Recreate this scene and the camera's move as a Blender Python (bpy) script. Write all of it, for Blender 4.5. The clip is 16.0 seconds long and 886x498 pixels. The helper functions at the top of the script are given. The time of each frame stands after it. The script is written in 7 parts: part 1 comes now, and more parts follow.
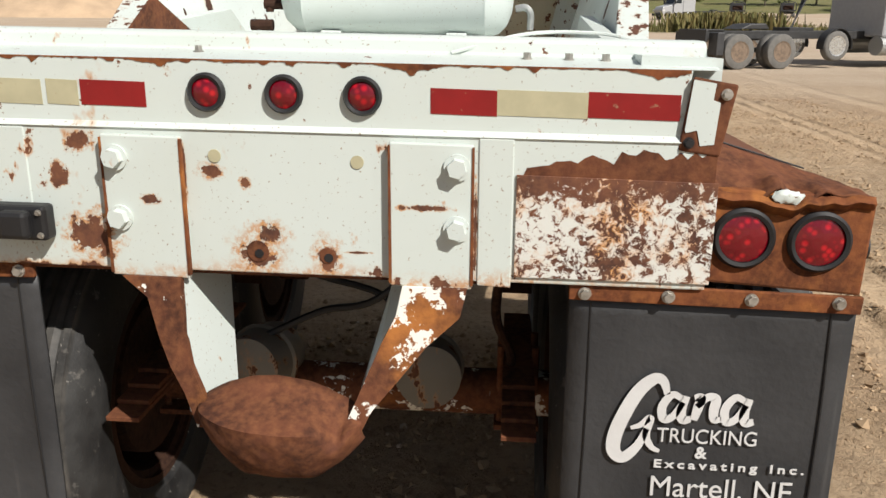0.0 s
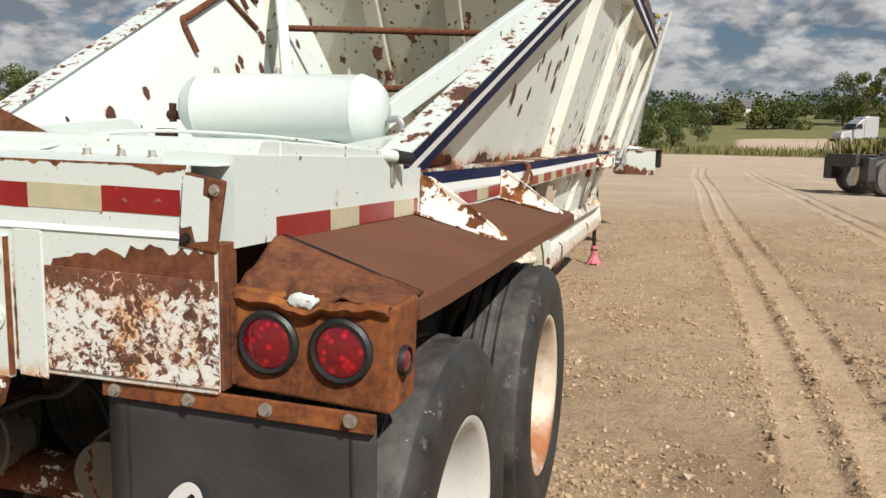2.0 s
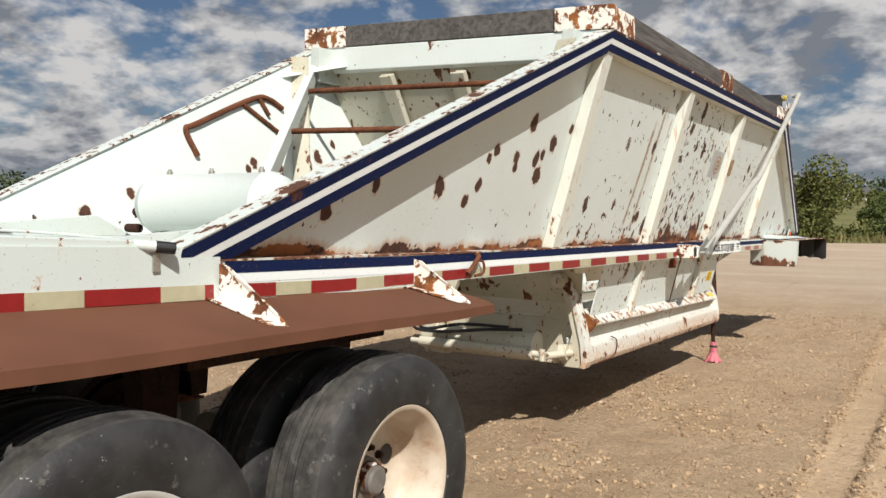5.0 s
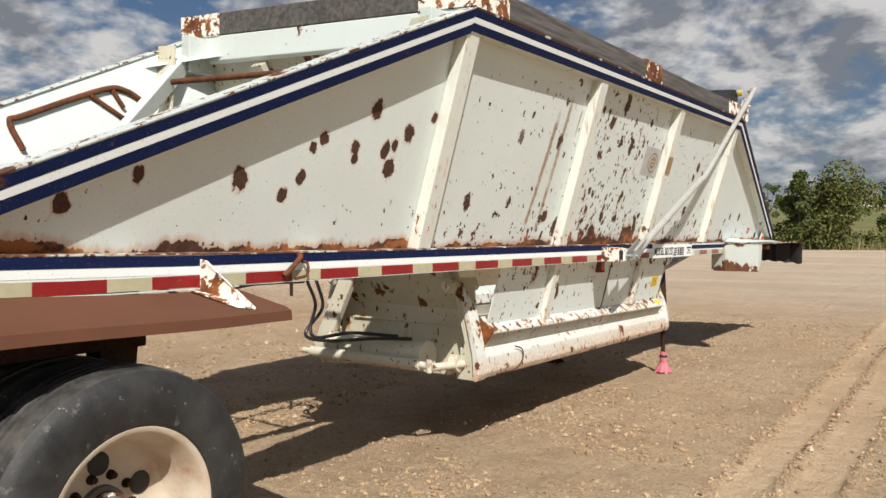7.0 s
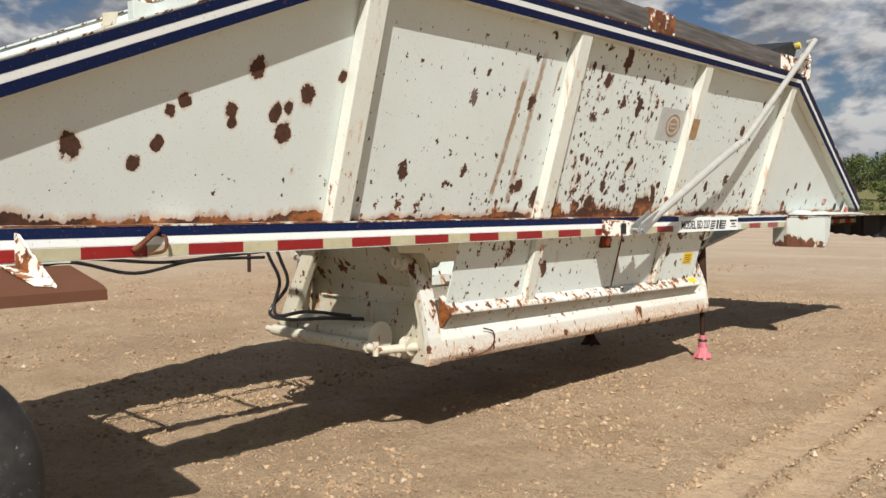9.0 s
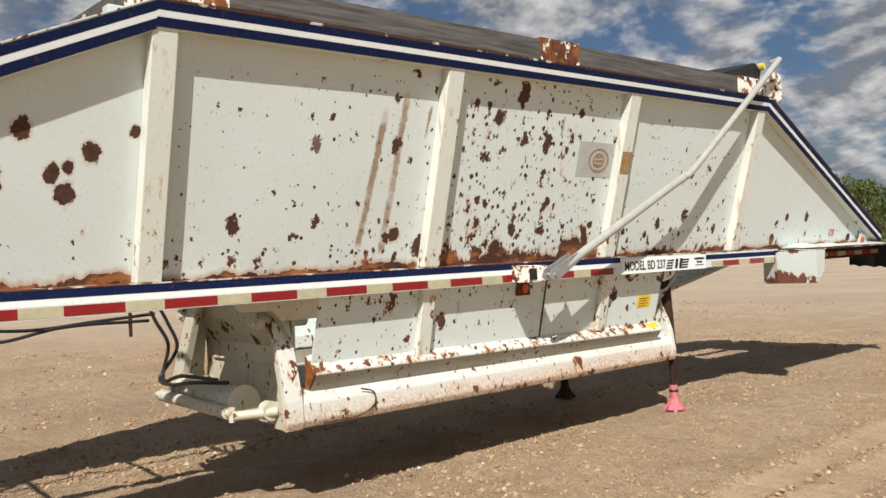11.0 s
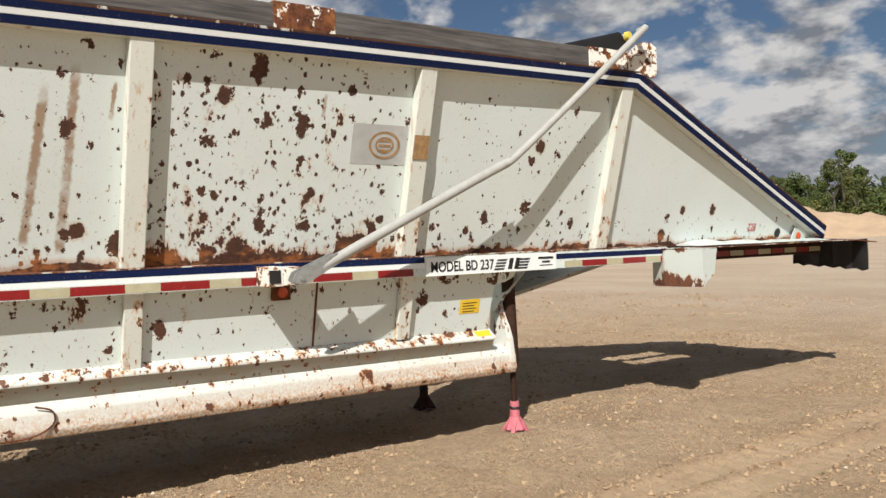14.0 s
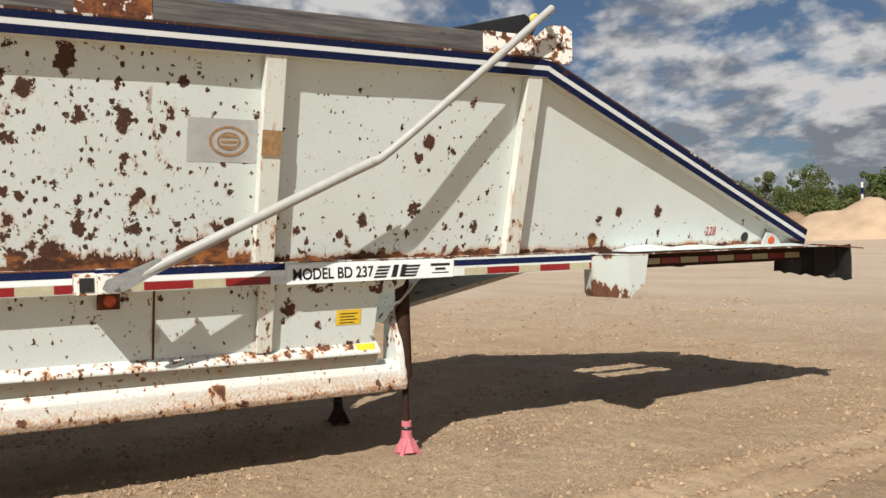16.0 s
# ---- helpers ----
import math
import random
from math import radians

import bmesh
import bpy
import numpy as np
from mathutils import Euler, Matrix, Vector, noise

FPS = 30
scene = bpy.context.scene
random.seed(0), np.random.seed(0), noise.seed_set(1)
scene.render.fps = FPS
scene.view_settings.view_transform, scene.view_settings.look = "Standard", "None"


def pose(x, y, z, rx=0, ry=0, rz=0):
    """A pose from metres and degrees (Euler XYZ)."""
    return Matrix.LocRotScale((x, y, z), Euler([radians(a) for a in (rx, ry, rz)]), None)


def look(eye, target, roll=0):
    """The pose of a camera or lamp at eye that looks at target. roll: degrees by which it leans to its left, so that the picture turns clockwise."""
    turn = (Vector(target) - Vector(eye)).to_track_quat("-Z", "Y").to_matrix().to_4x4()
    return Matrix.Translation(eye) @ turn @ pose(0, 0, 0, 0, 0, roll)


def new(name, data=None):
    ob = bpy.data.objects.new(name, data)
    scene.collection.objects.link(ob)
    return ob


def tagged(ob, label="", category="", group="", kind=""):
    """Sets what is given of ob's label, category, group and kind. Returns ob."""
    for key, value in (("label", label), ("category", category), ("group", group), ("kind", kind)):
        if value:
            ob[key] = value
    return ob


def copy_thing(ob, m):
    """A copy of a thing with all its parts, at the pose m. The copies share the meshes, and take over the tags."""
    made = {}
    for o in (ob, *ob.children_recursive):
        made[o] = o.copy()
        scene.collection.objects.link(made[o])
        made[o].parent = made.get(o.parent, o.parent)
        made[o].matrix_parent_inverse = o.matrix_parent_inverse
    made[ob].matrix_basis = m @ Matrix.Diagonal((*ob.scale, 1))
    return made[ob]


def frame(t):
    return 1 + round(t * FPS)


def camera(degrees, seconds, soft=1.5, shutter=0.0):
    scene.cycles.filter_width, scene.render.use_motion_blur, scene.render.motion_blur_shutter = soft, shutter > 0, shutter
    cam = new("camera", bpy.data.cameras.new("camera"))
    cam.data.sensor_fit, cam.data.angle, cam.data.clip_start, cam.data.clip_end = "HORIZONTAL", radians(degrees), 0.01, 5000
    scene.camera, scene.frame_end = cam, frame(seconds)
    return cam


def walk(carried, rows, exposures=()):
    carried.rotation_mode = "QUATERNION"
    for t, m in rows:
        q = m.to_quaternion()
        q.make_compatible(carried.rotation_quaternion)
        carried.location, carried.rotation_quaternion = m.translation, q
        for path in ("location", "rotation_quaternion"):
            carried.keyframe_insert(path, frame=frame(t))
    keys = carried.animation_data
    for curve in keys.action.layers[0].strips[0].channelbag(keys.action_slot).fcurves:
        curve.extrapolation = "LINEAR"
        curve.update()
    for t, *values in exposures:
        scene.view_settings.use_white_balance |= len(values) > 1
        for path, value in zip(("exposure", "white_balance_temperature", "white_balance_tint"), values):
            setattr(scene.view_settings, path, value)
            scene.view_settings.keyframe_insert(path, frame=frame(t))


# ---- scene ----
cam = camera(57.0, 16.0)
PATH = [
    (0, (0.42, -1.222, 1.497), (0.266, 0.695, 0.947), 0.4),
    (0.5, (0.713, -1.222, 1.51), (0.459, 0.711, 1.066), 0.4),
    (1, (0.97, -1.127, 1.501), (0.604, 0.816, 1.204), 0.3),
    (1.5, (1.284, -1.056, 1.489), (0.82, 0.875, 1.247), 0.6),
    (2, (1.586, -0.957, 1.465), (1.027, 0.944, 1.191), 1.0),
    (2.5, (1.835, -0.863, 1.448), (1.191, 0.996, 1.092), 1.2),
    (3, (2.085, -0.831, 1.438), (1.351, 0.952, 0.906), 1.9),
    (3.5, (2.225, -0.718, 1.441), (1.438, 1.039, 0.899), 1.3),
    (4, (2.436, -0.651, 1.474), (1.557, 1.114, 1.139), 0.9),
    (4.2, (2.539, -0.627, 1.483), (1.597, 1.119, 1.229), 0.8),
    (6.3, (3.182, 0.088, 1.425), (2.07, 1.75, 1.442), 0.1),
    (6.5, (3.227, 0.187, 1.419), (2.111, 1.846, 1.424), -0.1),
    (7, (3.391, 0.419, 1.418), (2.278, 2.08, 1.385), 0.0),
    (7.5, (3.57, 0.63, 1.43), (2.438, 2.279, 1.397), -0.5),
    (8, (3.656, 0.876, 1.419), (2.503, 2.51, 1.401), -1.7),
    (8.5, (3.799, 1.15, 1.402), (2.539, 2.702, 1.348), -1.0),
    (9, (3.96, 1.427, 1.396), (2.607, 2.897, 1.303), -0.3),
    (9.5, (4.092, 1.741, 1.398), (2.741, 3.215, 1.334), -1.6),
    (9.7, (4.177, 1.863, 1.397), (2.829, 3.34, 1.346), -2.0),
    (11.8, (4.9, 3.125, 1.351), (3.313, 4.34, 1.409), -2.8),
    (12, (4.955, 3.26, 1.369), (3.374, 4.483, 1.41), -2.4),
    (12.5, (5.122, 3.606, 1.354), (3.527, 4.812, 1.354), -2.1),
    (13, (5.163, 3.984, 1.342), (3.544, 5.157, 1.308), -2.7),
    (13.5, (5.222, 4.331, 1.364), (3.613, 5.519, 1.348), -3.0),
    (14, (5.328, 4.684, 1.385), (3.697, 5.843, 1.386), -2.2),
    (14.5, (5.361, 5.046, 1.402), (3.699, 6.158, 1.398), -3.4),
    (15, (5.472, 5.386, 1.403), (3.797, 6.478, 1.383), -3.1),
    (15.5, (5.544, 5.736, 1.391), (3.847, 6.795, 1.36), -2.3),
    (16, (5.616, 6.1, 1.403), (3.881, 7.095, 1.401), -1.7),
]
walk(cam, [(t, look(eye, target, roll)) for t, eye, target, roll in PATH], exposures=[(0.0, 0.31), (16.0, 0.31)])

# ---- daylight ----
SUN_DIR = Vector((0.74, -0.75, 1.0)).normalized()
sun_data = bpy.data.lights.new("sun", "SUN")
sun_data.energy, sun_data.angle, sun_data.color = 5.0, radians(0.55), (1.0, 0.948, 0.883)
sun = new("sun", sun_data)
sun.matrix_world = look(SUN_DIR * 40, (0, 0, 0))


def build_world():
    """Blue sky with a broken layer of cumulus, lit by the same sun."""
    w = bpy.data.worlds.new("sky")
    scene.world = w
    w.use_nodes = True
    nt = w.node_tree
    nt.nodes.clear()
    N, LK = nt.nodes.new, nt.links.new
    out, bg = N("ShaderNodeOutputWorld"), N("ShaderNodeBackground")
    sky = N("ShaderNodeTexSky")
    sky.sky_type, sky.sun_disc = "NISHITA", False
    sky.sun_elevation = math.asin(SUN_DIR.z)
    sky.sun_rotation = math.atan2(SUN_DIR.x, SUN_DIR.y)
    sky.air_density, sky.dust_density = 1.0, 1.5
    geo = N("ShaderNodeTexCoord")
    sep = N("ShaderNodeSeparateXYZ")
    LK(geo.outputs["Generated"], sep.inputs[0])
    # cloud layer seen in perspective: direction over height
    hz = N("ShaderNodeMath"); hz.operation = "ADD"; hz.inputs[1].default_value = 0.5
    LK(sep.outputs["Z"], hz.inputs[0])
    mx = N("ShaderNodeMath"); mx.operation = "MAXIMUM"; mx.inputs[1].default_value = 0.05
    LK(hz.outputs[0], mx.inputs[0])
    div = N("ShaderNodeVectorMath"); div.operation = "DIVIDE"
    com = N("ShaderNodeCombineXYZ")
    for i in range(3):
        LK(mx.outputs[0], com.inputs[i])
    LK(geo.outputs["Generated"], div.inputs[0]); LK(com.outputs[0], div.inputs[1])
    flat = N("ShaderNodeMapping"); flat.inputs["Scale"].default_value = (1.0, 1.0, 1.35); flat.inputs["Location"].default_value = (0.7, 2.3, 0.0)
    LK(div.outputs[0], flat.inputs["Vector"])

    def billow(vec):
        """Heaped cloud: broad masses broken into round heads."""
        n = N("ShaderNodeTexNoise")
        n.inputs["Scale"].default_value, n.inputs["Detail"].default_value, n.inputs["Roughness"].default_value = 5.6, 10, 0.58
        n.inputs["Distortion"].default_value = 0.25
        LK(vec, n.inputs["Vector"])
        v = N("ShaderNodeTexVoronoi"); v.feature = "SMOOTH_F1"
        v.inputs["Scale"].default_value, v.inputs["Detail"].default_value, v.inputs["Roughness"].default_value = 13.0, 3.0, 0.6
        LK(vec, v.inputs["Vector"])
        m = N("ShaderNodeMath"); m.operation = "MULTIPLY_ADD"; m.inputs[1].default_value = -0.22
        LK(v.outputs["Distance"], m.inputs[0]); LK(n.outputs["Fac"], m.inputs[2])
        p = N("ShaderNodeMath"); p.operation = "ADD"; p.inputs[1].default_value = 0.09
        LK(m.outputs[0], p.inputs[0])
        return p.outputs[0]

    n1 = billow(flat.outputs[0])
    ramp = N("ShaderNodeValToRGB")
    ramp.color_ramp.elements[0].position, ramp.color_ramp.elements[1].position = 0.25, 0.43
    # fewer clouds overhead than low down, where they stand behind one another
    gap = N("ShaderNodeMapRange"); gap.inputs["From Min"].default_value = 0.05; gap.inputs["From Max"].default_value = 0.6
    gap.inputs["To Min"].default_value = 0.05; gap.inputs["To Max"].default_value = -0.10
    LK(sep.outputs["Z"], gap.inputs["Value"])
    cov = N("ShaderNodeMath"); cov.operation = "ADD"
    LK(n1, cov.inputs[0]); LK(gap.outputs[0], cov.inputs[1])
    LK(cov.outputs[0], ramp.inputs[0])
    # bright on the side towards the sun and the tops, grey beneath
    sh = N("ShaderNodeVectorMath"); sh.operation = "ADD"; sh.inputs[1].default_value = (0.02, -0.02, 0.07)
    LK(flat.outputs[0], sh.inputs[0])
    n2 = billow(sh.outputs[0])
    dif = N("ShaderNodeMath"); dif.operation = "SUBTRACT"
    LK(n1, dif.inputs[0]); LK(n2, dif.inputs[1])
    thick = N("ShaderNodeMapRange"); thick.inputs["From Min"].default_value = 0.33; thick.inputs["From Max"].default_value = 0.55
    thick.inputs["To Min"].default_value = 0.045; thick.inputs["To Max"].default_value = -0.085
    LK(n1, thick.inputs["Value"])
    add = N("ShaderNodeMath"); add.operation = "ADD"
    LK(dif.outputs[0], add.inputs[0]); LK(thick.outputs[0], add.inputs[1])
    r2 = N("ShaderNodeValToRGB")
    e = r2.color_ramp.elements
    mr = N("ShaderNodeMapRange"); mr.inputs["From Min"].default_value = -0.13; mr.inputs["From Max"].default_value = 0.13
    LK(add.outputs[0], mr.inputs["Value"])
    e[0].position, e[0].color = 0.14, (8.0, 8.7, 10.0, 1)
    e[1].position, e[1].color = 0.85, (25, 24.6, 24.4, 1)
    LK(mr.outputs[0], r2.inputs[0])
    lift = N("ShaderNodeMix"); lift.data_type, lift.blend_type = "RGBA", "MULTIPLY"
    lift.inputs["Factor"].default_value = 1.0
    lift.inputs["B"].default_value = (1.6, 1.85, 2.15, 1)
    LK(sky.outputs[0], lift.inputs["A"])
    mix = N("ShaderNodeMix"); mix.data_type = "RGBA"
    LK(ramp.outputs[0], mix.inputs["Factor"]); LK(lift.outputs["Result"], mix.inputs["A"]); LK(r2.outputs[0], mix.inputs["B"])
    # a bank of haze on the horizon
    hr = N("ShaderNodeMapRange"); hr.inputs["From Min"].default_value = 0.0; hr.inputs["From Max"].default_value = 0.11
    hr.inputs["To Min"].default_value = 0.6; hr.inputs["To Max"].default_value = 0.0
    LK(sep.outputs["Z"], hr.inputs["Value"])
    mix2 = N("ShaderNodeMix"); mix2.data_type = "RGBA"; mix2.inputs["B"].default_value = (8.0, 9.2, 11.0, 1)
    LK(hr.outputs[0], mix2.inputs["Factor"]); LK(mix.outputs["Result"], mix2.inputs["A"])
    LK(mix2.outputs["Result"], bg.inputs["Color"])
    bg.inputs["Strength"].default_value = 0.0198
    LK(bg.outputs[0], out.inputs["Surface"])


build_world()

# ---- small building kit ----
SET = {"dy": 0.0, "dz": 0.0, "lean": 0.0}


def settle(verts):
    """The trailer leans a little to one side; dy and dz move a whole assembly."""
    for v in verts:
        v.co.y += SET["dy"]
        v.co.z += SET["dz"] + SET["lean"] * (0.81 - v.co.x) * v.co.z


def part(name, bm, material, parent, label=""):
    settle(bm.verts)
    me = bpy.data.meshes.new(name)
    bmesh.ops.recalc_face_normals(bm, faces=bm.faces)
    bm.to_mesh(me)
    bm.free()
    if material:
        me.materials.append(material)
    ob = new(name, me)
    ob.parent = parent
    if label:
        ob["label"] = label
    return ob


def thing(name, label, category, group="", kind="", at=(0, 0, 0)):
    ob = new(name)
    ob.empty_display_size = 0.2
    ob.location = at
    return tagged(ob, label, category, group, kind)


def box(bm, x0, x1, y0, y1, z0, z1, bevel=0.0):
    r = bmesh.ops.create_cube(bm, size=1)
    vs = r["verts"]
    for v in vs:
        v.co = Vector((x0 if v.co.x < 0 else x1, y0 if v.co.y < 0 else y1, z0 if v.co.z < 0 else z1))
    if bevel:
        es = list({e for v in vs for e in v.link_edges})
        bmesh.ops.bevel(bm, geom=es, offset=bevel, segments=2, affect="EDGES", profile=0.5)
    return vs


def prism(bm, pts, push, bevel=0.0):
    """A closed plate: the polygon pts pushed along a vector."""
    push = Vector(push)
    a = [bm.verts.new(p) for p in pts]
    b = [bm.verts.new(Vector(p) + push) for p in pts]
    n = len(pts)
    fs = [bm.faces.new(a), bm.faces.new(b[::-1])]
    for i in range(n):
        fs.append(bm.faces.new((a[i], b[i], b[(i + 1) % n], a[(i + 1) % n])))
    if bevel:
        es = list({e for f in fs for e in f.edges})
        bmesh.ops.bevel(bm, geom=es, offset=bevel, segments=2, affect="EDGES", profile=0.5)


def axes_of(d):
    d = Vector(d).normalized()
    u = d.orthogonal().normalized()
    return d, u, d.cross(u)


def rod(bm, p0, p1, r, seg=14, r1=None):
    """A round bar from p0 to p1."""
    p0, p1 = Vector(p0), Vector(p1)
    d, u, v = axes_of(p1 - p0)
    r1 = r if r1 is None else r1
    rings = []
    for p, rr in ((p0, r), (p1, r1)):
        rings.append([bm.verts.new(p + (u * math.cos(2 * math.pi * i / seg) + v * math.sin(2 * math.pi * i / seg)) * rr) for i in range(seg)])
    for i in range(seg):
        j = (i + 1) % seg
        bm.faces.new((rings[0][i], rings[0][j], rings[1][j], rings[1][i]))
    bm.faces.new(rings[0][::-1])
    bm.faces.new(rings[1])


def hose(bm, pts, r, seg=8, n=8):
    """A round tube along a smooth line through pts."""
    pts = [Vector(p) for p in pts]
    ext = [pts[0] * 2 - pts[1]] + pts + [pts[-1] * 2 - pts[-2]]
    line = []
    for i in range(1, len(ext) - 2):
        for k in range(n):
            t = k / n
            a, b, c, d = ext[i - 1:i + 3]
            line.append(0.5 * ((2 * b) + (c - a) * t + (2 * a - 5 * b + 4 * c - d) * t * t + (3 * b - a - 3 * c + d) * t ** 3))
    line.append(pts[-1])
    prev, u = None, None
    for i, p in enumerate(line):
        tan = (line[min(i + 1, len(line) - 1)] - line[max(i - 1, 0)]).normalized()
        u = tan.orthogonal().normalized() if u is None else (u - tan * u.dot(tan)).normalized()
        v = tan.cross(u)
        ring = [bm.verts.new(p + (u * math.cos(2 * math.pi * k / seg) + v * math.sin(2 * math.pi * k / seg)) * r) for k in range(seg)]
        if prev:
            for k in range(seg):
                j = (k + 1) % seg
                bm.faces.new((prev[k], prev[j], ring[j], ring[k]))
        else:
            bm.faces.new(ring[::-1])
        prev = ring
    bm.faces.new(prev)


def beam(bm, p0, p1, w, h, up=(0, 0, 1), bevel=0.004):
    """A square bar from p0 to p1, w wide and h high (h along up)."""
    p0, p1 = Vector(p0), Vector(p1)
    d = (p1 - p0).normalized()
    s = d.cross(Vector(up)).normalized()
    q = s.cross(d)
    prism(bm, [p0 + s * a * w / 2 + q * b * h / 2 for a, b in ((-1, -1), (1, -1), (1, 1), (-1, 1))], p1 - p0, bevel)


def lathe(bm, profile, centre, axis, seg=48, closed=False):
    """Turn a profile of (along, radius) about an axis."""
    d, u, v = axes_of(axis)
    c = Vector(centre)
    rings = []
    for a, r in profile:
        rings.append([bm.verts.new(c + d * a + (u * math.cos(2 * math.pi * i / seg) + v * math.sin(2 * math.pi * i / seg)) * max(r, 1e-4)) for i in range(seg)])
    m = len(rings)
    for k in range(m if closed else m - 1):
        A, B = rings[k], rings[(k + 1) % m]
        for i in range(seg):
            j = (i + 1) % seg
            bm.faces.new((A[i], A[j], B[j], B[i]))
    if not closed:
        bm.faces.new(rings[0][::-1])
        bm.faces.new(rings[-1])


def hexbolt(bm, c, axis, r, h, washer=True):
    c, d = Vector(c), Vector(axis).normalized()
    if washer:
        rod(bm, c, c + d * h * 0.25, r * 1.3, 20)
    rod(bm, c + d * h * 0.2, c + d * h, r, 6, r * 0.94)


def smooth(ob, angle=35):
    for p in ob.data.polygons:
        p.use_smooth = True
    ob.data.set_sharp_from_angle(angle=radians(angle))
    return ob


# ---- materials ----
class Nodes:
    def __init__(self, name):
        self.mat = bpy.data.materials.new(name)
        self.mat.use_nodes = True
        self.t = self.mat.node_tree
        self.bsdf = self.t.nodes["Principled BSDF"]
        self.co = self.t.nodes.new("ShaderNodeTexCoord").outputs["Object"]

    def n(self, kind):
        return self.t.nodes.new("ShaderNode" + kind)

    def put(self, socket, value):
        if hasattr(value, "is_linked"):
            self.t.links.new(value, socket)
        elif isinstance(value, tuple) and len(value) == 3 and socket.type == "RGBA":
            socket.default_value = (*value, 1)
        else:
            socket.default_value = value

    def math(self, op, a, b=0.0, c=None, clamp=False):
        m = self.n("Math")
        m.operation, m.use_clamp = op, clamp
        self.put(m.inputs[0], a), self.put(m.inputs[1], b)
        if c is not None:
            self.put(m.inputs[2], c)
        return m.outputs[0]

    def scale(self, sx, sy, sz, co=None, shift=(0, 0, 0)):
        m = self.n("Mapping")
        self.put(m.inputs["Vector"], co or self.co)
        m.inputs["Scale"].default_value = (sx, sy, sz)
        m.inputs["Location"].default_value = shift
        return m.outputs[0]

    def noise(self, scale, detail=4, rough=0.55, co=None, distort=0.0):
        m = self.n("TexNoise")
        m.inputs["Scale"].default_value, m.inputs["Detail"].default_value, m.inputs["Roughness"].default_value = scale, detail, rough
        m.inputs["Distortion"].default_value = distort
        self.put(m.inputs["Vector"], co or self.co)
        return m.outputs["Fac"]

    def voronoi(self, scale, co=None, out="Distance", feature="F1"):
        m = self.n("TexVoronoi")
        m.feature = feature
        m.inputs["Scale"].default_value = scale
        self.put(m.inputs["Vector"], co or self.co)
        return m.outputs[out]

    def step(self, v, lo, hi, a=0.0, b=1.0):
        m = self.n("MapRange")
        m.interpolation_type = "SMOOTHSTEP"
        self.put(m.inputs["Value"], v)
        self.put(m.inputs["From Min"], lo), self.put(m.inputs["From Max"], hi)
        self.put(m.inputs["To Min"], a), self.put(m.inputs["To Max"], b)
        return m.outputs[0]

    def mix(self, f, a, b):
        m = self.n("Mix")
        m.data_type = "RGBA"
        self.put(m.inputs["Factor"], f), self.put(m.inputs["A"], a), self.put(m.inputs["B"], b)
        return m.outputs["Result"]

    def xyz(self):
        s = self.n("SeparateXYZ")
        self.t.links.new(self.co, s.inputs[0])
        return s.outputs

    def bump(self, height, strength=0.3, dist=0.01):
        b = self.n("Bump")
        b.inputs["Strength"].default_value, b.inputs["Distance"].default_value = strength, dist
        self.put(b.inputs["Height"], height)
        self.put(self.bsdf.inputs["Normal"], b.outputs[0])

    def done(self, colour, rough=0.5, metal=0.0):
        self.put(self.bsdf.inputs["Base Color"], colour)
        self.put(self.bsdf.inputs["Roughness"], rough)
        self.put(self.bsdf.inputs["Metallic"], metal)
        return self.mat


RUST_DARK, RUST_MID, RUST_BRIGHT = (0.05, 0.019, 0.012), (0.125, 0.045, 0.023), (0.42, 0.16, 0.04)


def rust_colour(k):
    a = k.noise(9, 6, 0.65)
    b = k.noise(60, 4, 0.6)
    c = k.mix(k.step(a, 0.35, 0.65), RUST_DARK, RUST_MID)
    return k.mix(k.step(b, 0.3, 0.75, 0.0, 0.6), c, (0.2, 0.08, 0.035))


